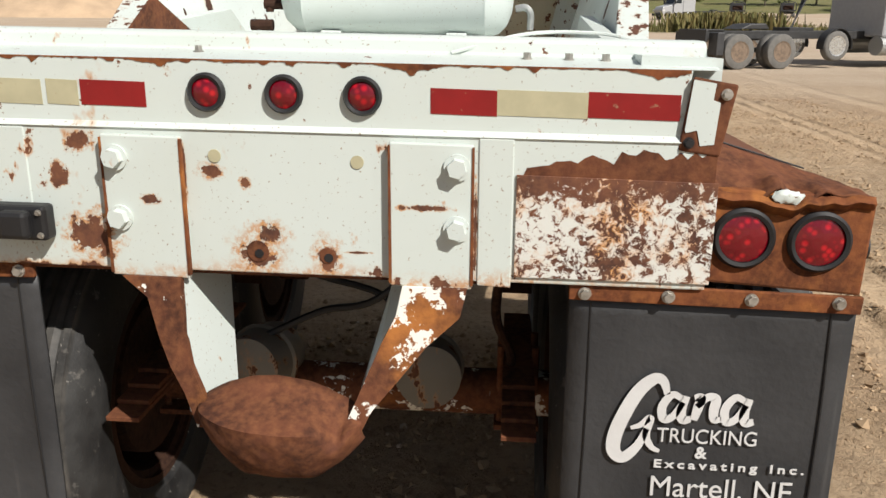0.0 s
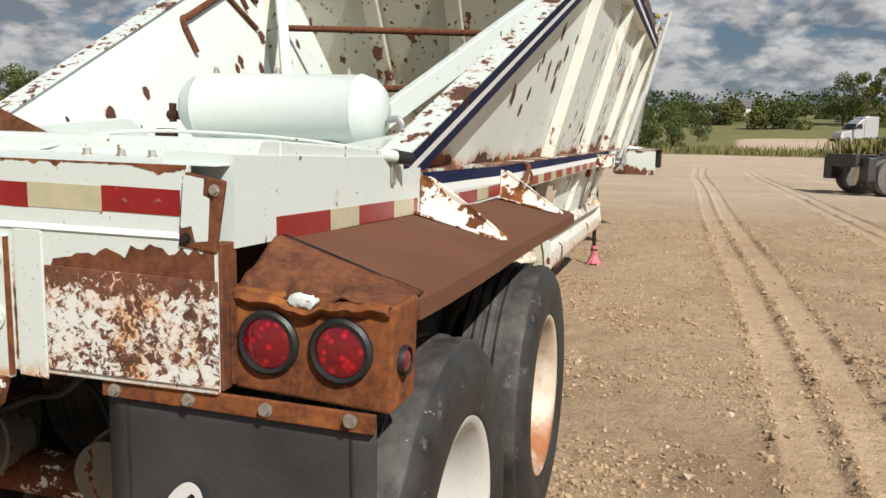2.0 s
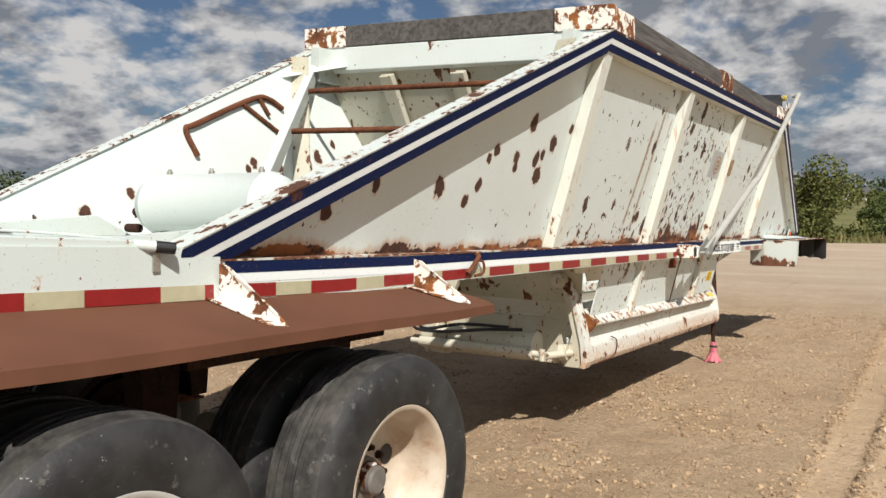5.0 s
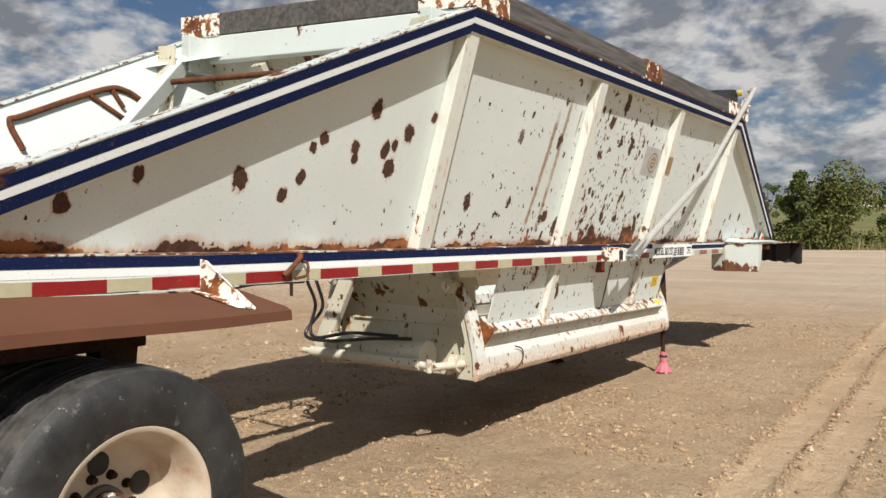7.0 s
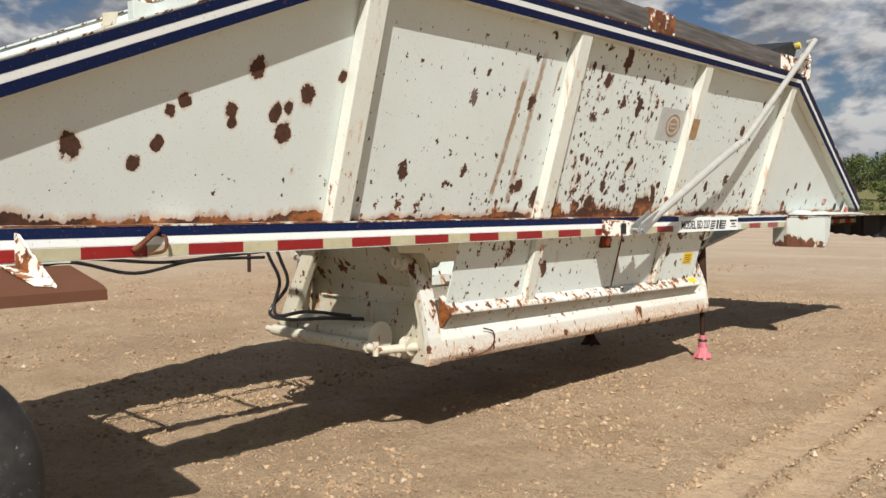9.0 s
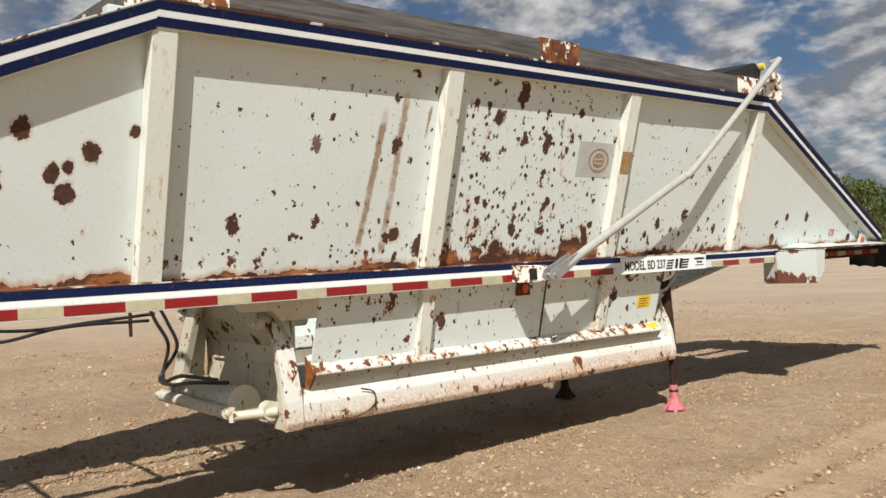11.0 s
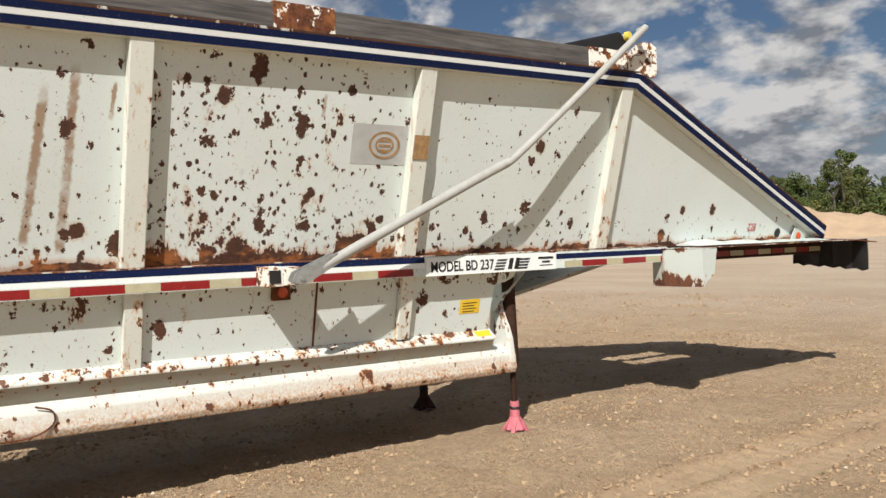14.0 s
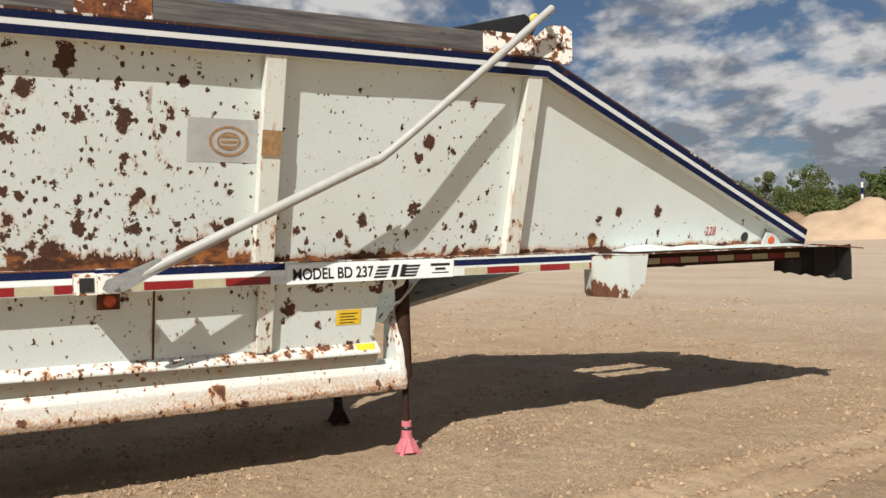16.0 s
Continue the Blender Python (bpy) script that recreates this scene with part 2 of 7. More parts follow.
def paint(name, base=(0.545, 0.60, 0.575), chips=0.66, fine=0.72, streak=0.0, spots=(), bands=(), stain=0.5, rough=0.42, dirt=0.3, dots=0.0, foot=(), runs=(), wash=(), deep=0.0, blots=()):
    """Old enamel over steel: flaked chips down to rust, with orange bleeding round them.
    chips, fine: noise level above which paint is lost, at hand and finger size (1: none).
    spots: (y, z, radius) of single bare patches. bands: (axis, lo, hi, gain) where more paint is lost."""
    k = Nodes(name)
    x, y, z = k.xyz()
    warp = k.noise(26, 3, 0.6)
    a = k.noise(5.5, 5, 0.62, k.scale(1, 1, 0.6))
    c = k.noise(24, 4, 0.6, k.scale(1, 1, 0.55, shift=(3.1, 1.7, 0)))
    gain = None
    for axis, lo, hi, g in bands:
        s = {"x": x, "y": y, "z": z}[axis]
        v = k.step(s, lo, hi, 0.0, g)
        gain = v if gain is None else k.math("ADD", gain, v)
    if gain is not None:
        a, c = k.math("ADD", a, gain), k.math("ADD", c, gain)
    bare = k.math("MAXIMUM", k.step(a, chips, chips + 0.012), k.step(c, fine, fine + 0.02))
    near = k.math("MAXIMUM", k.step(a, chips - 0.05, chips + 0.02), k.step(c, fine - 0.05, fine + 0.03))
    if dots:
        # round paint losses, one to a cell, their size by the cell
        for sc, shift in ((8.0, 9.0), (17, 0.0), (40, 5.0)):
            v = k.n("TexVoronoi")
            v.inputs["Scale"].default_value = sc
            wob = k.n("VectorMath"); wob.operation = "ADD"
            wn = k.n("TexNoise"); wn.inputs["Scale"].default_value = sc * 1.9
            wn.inputs["Detail"].default_value, wn.inputs["Roughness"].default_value = 5, 0.68
            k.put(wn.inputs["Vector"], k.co)
            sc2 = k.n("VectorMath"); sc2.operation = "SCALE"; sc2.inputs["Scale"].default_value = 1.15 / sc
            k.put(sc2.inputs[0], wn.outputs["Color"])
            k.put(wob.inputs[0], k.scale(1, 1, 0.72, shift=(shift, shift, 0))), k.put(wob.inputs[1], sc2.outputs[0])
            k.put(v.inputs["Vector"], wob.outputs[0])
            cs = k.n("SeparateColor")
            k.put(cs.inputs[0], v.outputs["Color"])
            lim = k.math("MULTIPLY", k.math("POWER", cs.outputs[0], 3.0), dots)
            if gain is not None:
                lim = k.math("MULTIPLY", lim, k.math("MINIMUM", k.math("ADD", 0.3, k.math("MULTIPLY", gain, 11.0)), 1.5))
            on = k.step(cs.outputs[1], 0.5, 0.52)
            d = k.math("SUBTRACT", lim, v.outputs["Distance"])
            bare = k.math("MAXIMUM", bare, k.math("MULTIPLY", on, k.step(d, 0.0, 0.03)))
            near = k.math("MAXIMUM", near, k.math("MULTIPLY", on, k.step(d, -0.035, 0.03, 0, 0.6)))
    # orange wash below an edge: (from z, to z, strength)
    for hi, lo, g in wash:
        zz = k.math("ADD", z, k.math("MULTIPLY", k.math("SUBTRACT", k.noise(6, 6, 0.72, k.scale(1, 0.6, 1)), 0.5), 0.5 * (hi - lo) + 0.08))
        near = k.math("MAXIMUM", near, k.math("MULTIPLY", k.step(zz, hi, lo, 0, g), k.step(k.noise(60, 5, 0.75), 0.42, 0.58, 0.10, 1.0)))
    # rust creeping up from the ledge: (y0, y1, height)
    for y0, y1, high in foot:
        inside = k.math("MULTIPLY", k.step(y, y0 - 0.03, y0 + 0.03), k.step(y, y1 + 0.03, y1 - 0.03))
        edge = k.math("ADD", k.math("MULTIPLY", k.step(k.noise(3.2, 5, 0.68, k.scale(1, 1, 0.3)), 0.3, 0.7), 1.1), k.math("MULTIPLY", k.noise(30, 3, 0.6, k.scale(1, 1, 0.35)), 0.55))
        lim = k.math("ADD", 1.34, k.math("MULTIPLY", high, k.math("SUBTRACT", edge, 0.15)))
        d = k.math("SUBTRACT", lim, z)
        bare = k.math("MAXIMUM", bare, k.math("MULTIPLY", inside, k.step(d, 0.0, 0.006)))
        near = k.math("MAXIMUM", near, k.math("MULTIPLY", inside, k.step(d, -0.035, 0.0)))
    brown = None
    # brown runs down the wall: (y, z of the top, y, z of the foot, half width)
    for ya, za, yb, zb, w in runs:
        f = k.math("DIVIDE", k.math("SUBTRACT", z, zb), za - zb)
        line = k.math("ADD", yb, k.math("MULTIPLY", f, ya - yb))
        d = k.math("ADD", k.math("ABSOLUTE", k.math("SUBTRACT", y, line)), k.math("MULTIPLY", k.math("SUBTRACT", warp, 0.5), w * 1.2))
        on = k.math("MULTIPLY", k.step(f, -0.04, 0.02), k.step(f, 1.05, 0.9))
        on = k.math("MULTIPLY", on, k.step(k.noise(7, 4, 0.6), 0.32, 0.55, 0.25, 0.85))
        run = k.math("MULTIPLY", on, k.step(d, w, w * 0.4))
        brown = run if brown is None else k.math("MAXIMUM", brown, run)
    if streak:
        st = k.noise(7, 4, 0.6, k.scale(4, 4, 0.35))
        near = k.math("MAXIMUM", near, k.step(st, 0.72 - streak * 0.12, 0.86 - streak * 0.12, 0, 0.7))
    for sy, sz, r in spots:
        dy, dz = k.math("SUBTRACT", y, sy), k.math("SUBTRACT", z, sz)
        d = k.math("SQRT", k.math("ADD", k.math("MULTIPLY", dy, dy), k.math("MULTIPLY", k.math("MULTIPLY", dz, dz), 0.7)))
        d = k.math("ADD", d, k.math("MULTIPLY", k.math("SUBTRACT", warp, 0.5), r * 1.5))
        bare = k.math("MAXIMUM", bare, k.step(d, r, r * 0.9))
        near = k.math("MAXIMUM", near, k.step(d, r * 1.35, r * 0.95, 0, 0.8))
    # rusted places on an upright plate: (x, z, half width, half height, orange about them)
    for bx, bz, rx, rz, halo in blots:
        dx = k.math("DIVIDE", k.math("SUBTRACT", x, bx), rx)
        dz = k.math("DIVIDE", k.math("SUBTRACT", z, bz), rz)
        d = k.math("SQRT", k.math("ADD", k.math("MULTIPLY", dx, dx), k.math("MULTIPLY", dz, dz)))
        d = k.math("ADD", d, k.math("MULTIPLY", k.math("SUBTRACT", k.noise(42, 6, 0.72), 0.5), 2.6))
        bare = k.math("MAXIMUM", bare, k.step(d, 0.75, 0.66))
        near = k.math("MAXIMUM", near, k.math("MULTIPLY", k.step(d, 0.8 + halo, 0.75, 0, 1.0), k.step(k.noise(85, 5, 0.75), 0.40, 0.58, 0.12, 1.0)))
    grime = k.noise(1.7, 5, 0.6)
    speck = k.noise(140, 2, 0.5)
    col = k.mix(k.step(grime, 0.35, 0.75, 0, dirt), base, tuple(v * f for v, f in zip(base, (0.8, 0.76, 0.66))))
    col = k.mix(k.step(speck, 0.66, 0.74, 0, 0.7), col, (0.22, 0.14, 0.08))
    bleed = k.mix(k.noise(14, 3), (0.50, 0.25, 0.075), RUST_BRIGHT)
    col = k.mix(k.math("MULTIPLY", near, stain), col, bleed)
    if brown is not None:
        col = k.mix(brown, col, (0.27, 0.155, 0.08))
    rc = rust_colour(k)
    if deep:
        rc = k.mix(deep, rc, (0.03, 0.013, 0.008))
    if foot:
        low = k.math("MULTIPLY", k.step(z, 1.47, 1.40), k.step(k.noise(4.5, 5, 0.7, k.scale(1, 1, 2)), 0.45, 0.6, 0, 0.85))
        rc = k.mix(low, rc, (0.36, 0.13, 0.035))
    col = k.mix(bare, col, rc)
    h = k.math("SUBTRACT", k.math("MULTIPLY", k.noise(5, 3), 0.25), k.math("MULTIPLY", bare, 0.5))
    h = k.math("ADD", h, k.math("MULTIPLY", k.math("MULTIPLY", k.noise(90, 3), bare), 0.5))
    k.bump(h, 0.35, 0.006)
    return k.done(col, k.math("ADD", k.math("MULTIPLY", bare, 0.45), k.step(grime, 0.3, 0.8, rough - 0.06, rough + 0.12)))


def rusty(name, tint=(1, 1, 1), bright=0.0, paintleft=0.0):
    k = Nodes(name)
    c = rust_colour(k)
    if tint != (1, 1, 1):
        m = k.n("Mix"); m.data_type, m.blend_type = "RGBA", "MULTIPLY"
        m.inputs["Factor"].default_value = 1
        k.put(m.inputs["A"], c); k.put(m.inputs["B"], tint)
        c = m.outputs["Result"]
    if bright:
        c = k.mix(k.step(k.noise(7, 5, 0.65), 0.62 - bright * 0.25, 0.78, 0, 0.85), c, RUST_BRIGHT)
    if paintleft:
        pn = k.noise(13, 6, 0.68)
        c = k.mix(k.step(pn, 0.72 - paintleft * 0.3, 0.735 - paintleft * 0.3), c, (0.74, 0.72, 0.65))
    k.bump(k.math("ADD", k.math("MULTIPLY", k.noise(45, 5, 0.7), 0.6), k.noise(6, 3)), 0.45, 0.006)
    k.bsdf.inputs["Specular IOR Level"].default_value = 0.2
    return k.done(c, 0.86)


def plain(name, colour, rough=0.5, metal=0.0, vary=0.12, scale=9.0, bump=0.1):
    k = Nodes(name)
    n = k.noise(scale, 5, 0.62)
    n2 = k.noise(scale * 9, 3, 0.6)
    lo = tuple(v * (1 - vary) for v in colour)
    hi = tuple(min(1, v * (1 + vary)) for v in colour)
    c = k.mix(k.math("ADD", k.math("MULTIPLY", k.step(n, 0.3, 0.7), 0.7), k.math("MULTIPLY", n2, 0.3)), lo, hi)
    k.bump(k.math("ADD", n2, k.math("MULTIPLY", n, 0.5)), bump, 0.004)
    return k.done(c, k.step(n, 0.3, 0.7, rough - 0.08, rough + 0.08), metal)


WHITE = paint("white enamel", chips=0.71, fine=0.70, stain=0.6, dots=0.14)
WHITE_CLEAN = paint("white tank paint", chips=0.8, fine=0.77, stain=0.3, dirt=0.2)
WALL_SPOTS = ((3.52, 2.02, 0.04), (3.70, 1.75, 0.045), (2.735, 1.645, 0.042), (3.19, 1.85, 0.03), (3.13, 1.807, 0.024), (3.09, 1.667, 0.028), (2.995, 1.587, 0.03),
              (3.81, 1.93, 0.042), (3.645, 1.834, 0.036), (3.71, 1.868, 0.028), (3.415, 1.833, 0.03), (3.425, 1.775, 0.024), (4.0, 2.035, 0.026),
              (2.255, 1.63, 0.026), (1.975, 1.517, 0.034), (10.42, 1.634, 0.034), (10.83, 1.633, 0.04), (10.19, 1.42, 0.045), (8.68, 2.09, 0.042), (6.31, 2.267, 0.042), (5.57, 1.54, 0.04))
# Same white enamel, coloured lighter on the sides to make up for grazing sun.
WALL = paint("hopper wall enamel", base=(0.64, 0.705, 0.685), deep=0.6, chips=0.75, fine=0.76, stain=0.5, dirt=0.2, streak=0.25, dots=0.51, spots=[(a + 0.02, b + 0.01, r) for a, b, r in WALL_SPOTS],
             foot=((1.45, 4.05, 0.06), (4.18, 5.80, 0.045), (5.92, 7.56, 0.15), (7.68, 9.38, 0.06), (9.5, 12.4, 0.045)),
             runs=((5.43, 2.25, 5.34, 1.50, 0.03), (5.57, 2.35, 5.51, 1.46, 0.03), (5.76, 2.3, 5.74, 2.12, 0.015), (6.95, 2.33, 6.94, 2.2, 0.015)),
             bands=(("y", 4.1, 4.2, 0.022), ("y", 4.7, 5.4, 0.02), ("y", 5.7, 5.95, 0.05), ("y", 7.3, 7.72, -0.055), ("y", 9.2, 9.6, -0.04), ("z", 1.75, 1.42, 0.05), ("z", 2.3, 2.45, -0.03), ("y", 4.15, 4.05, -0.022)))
INNER = paint("inner plate enamel", base=(0.64, 0.705, 0.685), chips=0.74, fine=0.75, stain=0.5, dots=0.2)
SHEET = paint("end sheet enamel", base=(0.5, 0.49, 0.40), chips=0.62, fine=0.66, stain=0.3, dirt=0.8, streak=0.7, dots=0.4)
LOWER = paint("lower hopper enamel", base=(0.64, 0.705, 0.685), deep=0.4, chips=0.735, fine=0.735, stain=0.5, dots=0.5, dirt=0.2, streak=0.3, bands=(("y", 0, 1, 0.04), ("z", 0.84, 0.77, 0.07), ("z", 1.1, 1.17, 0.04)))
LEDGE = paint("rusted ledge", chips=0.47, fine=0.56, stain=0.95)
FLAKY = paint("flaking white flange", chips=0.60, fine=0.575, stain=0.5, deep=0.4)
FLANGE_RUST = paint("rusted top flange", chips=0.42, fine=0.5, stain=0.7, deep=0.6)
RAILP = paint("rail enamel", base=(0.64, 0.705, 0.685), chips=0.72, fine=0.73, stain=0.6, dots=0.25, bands=(("y", -9, -8, 0.03), ("z", 1.325, 1.347, 0.14)))
# Same white enamel, coloured darker at the rear to hold back the direct sun.
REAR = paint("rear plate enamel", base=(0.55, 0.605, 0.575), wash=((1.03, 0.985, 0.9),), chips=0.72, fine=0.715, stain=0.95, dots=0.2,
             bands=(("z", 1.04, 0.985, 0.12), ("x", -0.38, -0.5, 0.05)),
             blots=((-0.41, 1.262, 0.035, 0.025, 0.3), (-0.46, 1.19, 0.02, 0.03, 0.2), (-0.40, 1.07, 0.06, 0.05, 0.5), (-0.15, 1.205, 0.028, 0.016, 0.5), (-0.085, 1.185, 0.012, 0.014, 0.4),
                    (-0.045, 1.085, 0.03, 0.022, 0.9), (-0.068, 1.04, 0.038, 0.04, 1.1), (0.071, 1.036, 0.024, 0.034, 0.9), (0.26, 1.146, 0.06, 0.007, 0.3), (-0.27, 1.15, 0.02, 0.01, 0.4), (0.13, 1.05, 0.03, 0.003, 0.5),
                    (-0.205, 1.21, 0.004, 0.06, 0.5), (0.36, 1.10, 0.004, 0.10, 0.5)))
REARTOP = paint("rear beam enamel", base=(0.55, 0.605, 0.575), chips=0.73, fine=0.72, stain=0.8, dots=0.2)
GATE = paint("gate enamel", base=(0.62, 0.64, 0.60), chips=0.68, fine=0.68, stain=1.0, dots=0.33, streak=0.5, wash=((0.66, 0.45, 1.0),), bands=(("y", 0, 1, 0.03), ("z", 0.56, 0.45, 0.03), ("z", 0.72, 0.78, 0.06)))
GATE_DIRTY = paint("gate end enamel", base=(0.56, 0.54, 0.45), chips=0.68, fine=0.655, stain=0.9, dirt=0.9, dots=0.34, streak=0.9)
# Grimy enamel whose base is darkened further to carry shade beneath the hopper.
LIP_UNDER = paint("grimy underside darkened for shade", base=(0.33, 0.31, 0.26), chips=0.66, fine=0.64, stain=0.8, dirt=0.9, dots=0.3, streak=0.6)
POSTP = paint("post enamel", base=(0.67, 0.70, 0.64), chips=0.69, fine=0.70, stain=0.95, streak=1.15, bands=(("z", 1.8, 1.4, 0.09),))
RIM_WHITE = paint("white wheel paint", base=(0.5, 0.495, 0.47), chips=0.80, fine=0.84, stain=0.5, dirt=0.25, wash=((-0.12, -0.3, 0.6),))
RUSTED = rusty("rusted plate")
RUST_FENDER = plain("red-brown primer", (0.118, 0.051, 0.029), 0.75, vary=0.16, scale=2.2, bump=0.15)
RUST_FENDER.node_tree.nodes["Principled BSDF"].inputs["Specular IOR Level"].default_value = 0.2
RUST_PAINT = rusty("rust with paint left", bright=0.55, paintleft=0.50)
RUST_GUSSET = rusty("gusset with paint left", bright=0.9, paintleft=0.80)
RUST_LAMPBOX = rusty("rust orange", tint=(1.25, 1.12, 0.9), bright=0.55)
NAVY = paint("navy stripe", base=(0.004, 0.011, 0.050), chips=0.70, fine=0.70, stain=0.1, dirt=0.1, rough=0.62, deep=0.3)
NAVY.node_tree.nodes["Principled BSDF"].inputs["Specular IOR Level"].default_value = 0.15


def build_rusty_rim():
    k = Nodes("rusting wheel paint")
    x, y, z = k.xyz()
    n = k.math("ADD", k.noise(5, 4, 0.6), k.math("MULTIPLY", k.noise(45, 4, 0.7), 0.35))
    r = k.step(k.math("SUBTRACT", n, k.math("MULTIPLY", z, 0.75)), 0.64, 1.02)
    c = k.mix(k.step(k.noise(7, 3), 0.3, 0.7), (0.56, 0.50, 0.41), (0.47, 0.38, 0.28))
    c = k.mix(r, c, k.mix(k.noise(30, 4), (0.36, 0.14, 0.045), (0.24, 0.09, 0.035)))
    c = k.mix(k.step(k.noise(11, 3, 0.6), 0.70, 0.715), c, RUST_DARK)
    k.bump(k.noise(60, 3), 0.2, 0.004)
    return k.done(c, 0.6)


RIM_RUST = build_rusty_rim()
WSTRIPE = paint("white stripe", base=(0.76, 0.80, 0.79), chips=0.745, fine=0.74, stain=0.3, dirt=0.1)


def build_mottled():
    k = Nodes("mottled paint over rust")
    n = k.math("ADD", k.math("MULTIPLY", k.noise(58, 6, 0.76, None, 0.6), 0.82), k.math("MULTIPLY", k.noise(9, 4, 0.6), 0.18))
    x, y, z = k.xyz()
    n = k.math("ADD", n, k.step(z, 1.15, 1.2, 0, -0.10))
    hole = k.step(n, 0.480, 0.490, 1, 0)
    c = k.mix(k.math("MULTIPLY", k.step(n, 0.60, 0.49), k.step(k.noise(6, 5, 0.7), 0.45, 0.62, 0.05, 1.0)), (0.62, 0.63, 0.59), (0.55, 0.24, 0.05))
    c = k.mix(hole, c, rust_colour(k))
    k.bump(k.math("SUBTRACT", k.math("MULTIPLY", k.noise(80, 3), 0.3), hole), 0.5, 0.006)
    return k.done(c, k.math("ADD", 0.5, k.math("MULTIPLY", hole, 0.35)))


MOTTLED = build_mottled()


def build_rubber():
    k = Nodes("tyre rubber")
    a, b = k.noise(5, 5, 0.65), k.noise(40, 4, 0.65)
    c = k.mix(k.step(a, 0.35, 0.7), (0.011, 0.011, 0.0115), (0.032, 0.032, 0.031))
    c = k.mix(k.step(k.noise(16, 5, 0.7, k.scale(1, 1, 1, shift=(4, 2, 1))), 0.60, 0.70, 0, 0.5), c, (0.15, 0.14, 0.125))
    c = k.mix(k.step(k.noise(38, 5, 0.75, k.scale(1, 1, 1, shift=(1, 7, 2))), 0.66, 0.70, 0, 0.7), c, (0.36, 0.34, 0.31))
    x, y, z = k.xyz()
    r = k.math("SQRT", k.math("ADD", k.math("MULTIPLY", y, y), k.math("MULTIPLY", z, z)))
    dust = k.math("MULTIPLY", k.step(r, 0.478, 0.488), k.step(k.noise(9, 5, 0.7), 0.35, 0.7, 0.05, 0.42))
    c = k.mix(dust, c, (0.17, 0.155, 0.135))
    k.bump(k.math("ADD", b, a), 0.25, 0.006)
    return k.done(c, k.step(a, 0.3, 0.7, 0.5, 0.72))


RUBBER = build_rubber()


def build_flap():
    k = Nodes("flap rubber")
    a = k.noise(3, 4, 0.6)
    s = k.noise(30, 3, 0.6, k.scale(1, 1, 0.06))
    c = k.mix(k.step(a, 0.3, 0.7), (0.02, 0.021, 0.023), (0.042, 0.043, 0.045))
    c = k.mix(k.step(s, 0.62, 0.78, 0, 0.35), c, (0.12, 0.115, 0.11))
    k.bump(k.math("ADD", k.math("MULTIPLY", a, 2.0), k.noise(60, 2)), 0.15, 0.01)
    return k.done(c, 0.5)


FLAP = build_flap()
LETTER = plain("white letter paint", (0.58, 0.58, 0.57), 0.55, vary=0.06)
BLACK = plain("black rubber", (0.012, 0.012, 0.013), 0.5)
BLACK_LETTER = plain("black letters", (0.012, 0.012, 0.014), 0.5)
RED_LETTER = plain("red letters", (0.4, 0.03, 0.03), 0.5)
GREASE = rusty("grimy steel", tint=(0.32, 0.4, 0.5))
GREY_STEEL = paint("grimy grey-white steel", base=(0.2, 0.19, 0.165), chips=0.66, fine=0.62, stain=0.6, dirt=0.9)
HUB = plain("grey hub", (0.13, 0.12, 0.105), 0.6, vary=0.3, scale=14)
STEEL = plain("zinc bolt", (0.42, 0.4, 0.36), 0.45, 0.8, vary=0.25, scale=60)
ARM_PAINT = plain("pale grey tube paint", (0.36, 0.36, 0.335), 0.42, vary=0.1, scale=14)
GALV = plain("galvanised clevis", (0.36, 0.37, 0.36), 0.45, 0.6, vary=0.2, scale=30)
YELLOW = plain("yellow sticker", (0.75, 0.5, 0.03), 0.5)
PINK = plain("worn pink paint", (0.5, 0.14, 0.17), 0.7, vary=0.3, scale=25)
AMBER = plain("amber lens", (0.5, 0.075, 0.02), 0.25)
GHOST = plain("grey decal shadow", (0.42, 0.43, 0.42), 0.6, vary=0.15)
EMBLEM = plain("brown emblem stain", (0.33, 0.2, 0.09), 0.6, vary=0.35, scale=30)
ROPE = plain("yellow cord", (0.6, 0.5, 0.08), 0.8)


def build_wood():
    k = Nodes("grey weathered board")
    g = k.noise(6, 6, 0.7, k.scale(6, 0.35, 6))
    c = k.mix(k.step(g, 0.3, 0.72), (0.04, 0.037, 0.035), (0.125, 0.115, 0.105))
    c = k.mix(k.step(k.noise(9, 3), 0.7, 0.76), c, (0.05, 0.04, 0.035))
    k.bump(g, 0.4, 0.008)
    return k.done(c, 0.85)


WOOD = build_wood()


def build_tape(name, colour, glitter):
    k = Nodes(name)
    x, y, z = k.xyz()
    cell = k.voronoi(70)
    c = k.mix(k.step(k.noise(20, 4), 0.3, 0.7, 0, 0.35), colour, tuple(v * 0.62 for v in colour))
    c = k.mix(k.step(k.noise(55, 3), 0.68, 0.74, 0, 0.6), c, (0.3, 0.2, 0.12))
    k.bump(cell, 0.08, 0.002)
    return k.done(c, 0.32)


TAPE_RED = build_tape("red reflective tape", (0.235, 0.010, 0.011), 1)
TAPE_SILVER = build_tape("silver reflective tape", (0.44, 0.41, 0.27), 1)


def build_lens():
    k = Nodes("red lamp lens")
    v = k.voronoi(58)
    c = k.mix(k.step(v, 0.1, 0.5), (0.42, 0.004, 0.012), (0.13, 0.0, 0.006))
    k.bump(v, 0.35, 0.004)
    k.done(c, 0.16)
    k.bsdf.inputs["Coat Weight"].default_value = 0.7
    return k.mat


LENS = build_lens()

# ---- ground ----
def smoothstep(a, b, v):
    t = min(1.0, max(0.0, (v - a) / (b - a)))
    return t * t * (3 - 2 * t)


def bell(v, c, w):
    return math.exp(-((v - c) / w) ** 2)


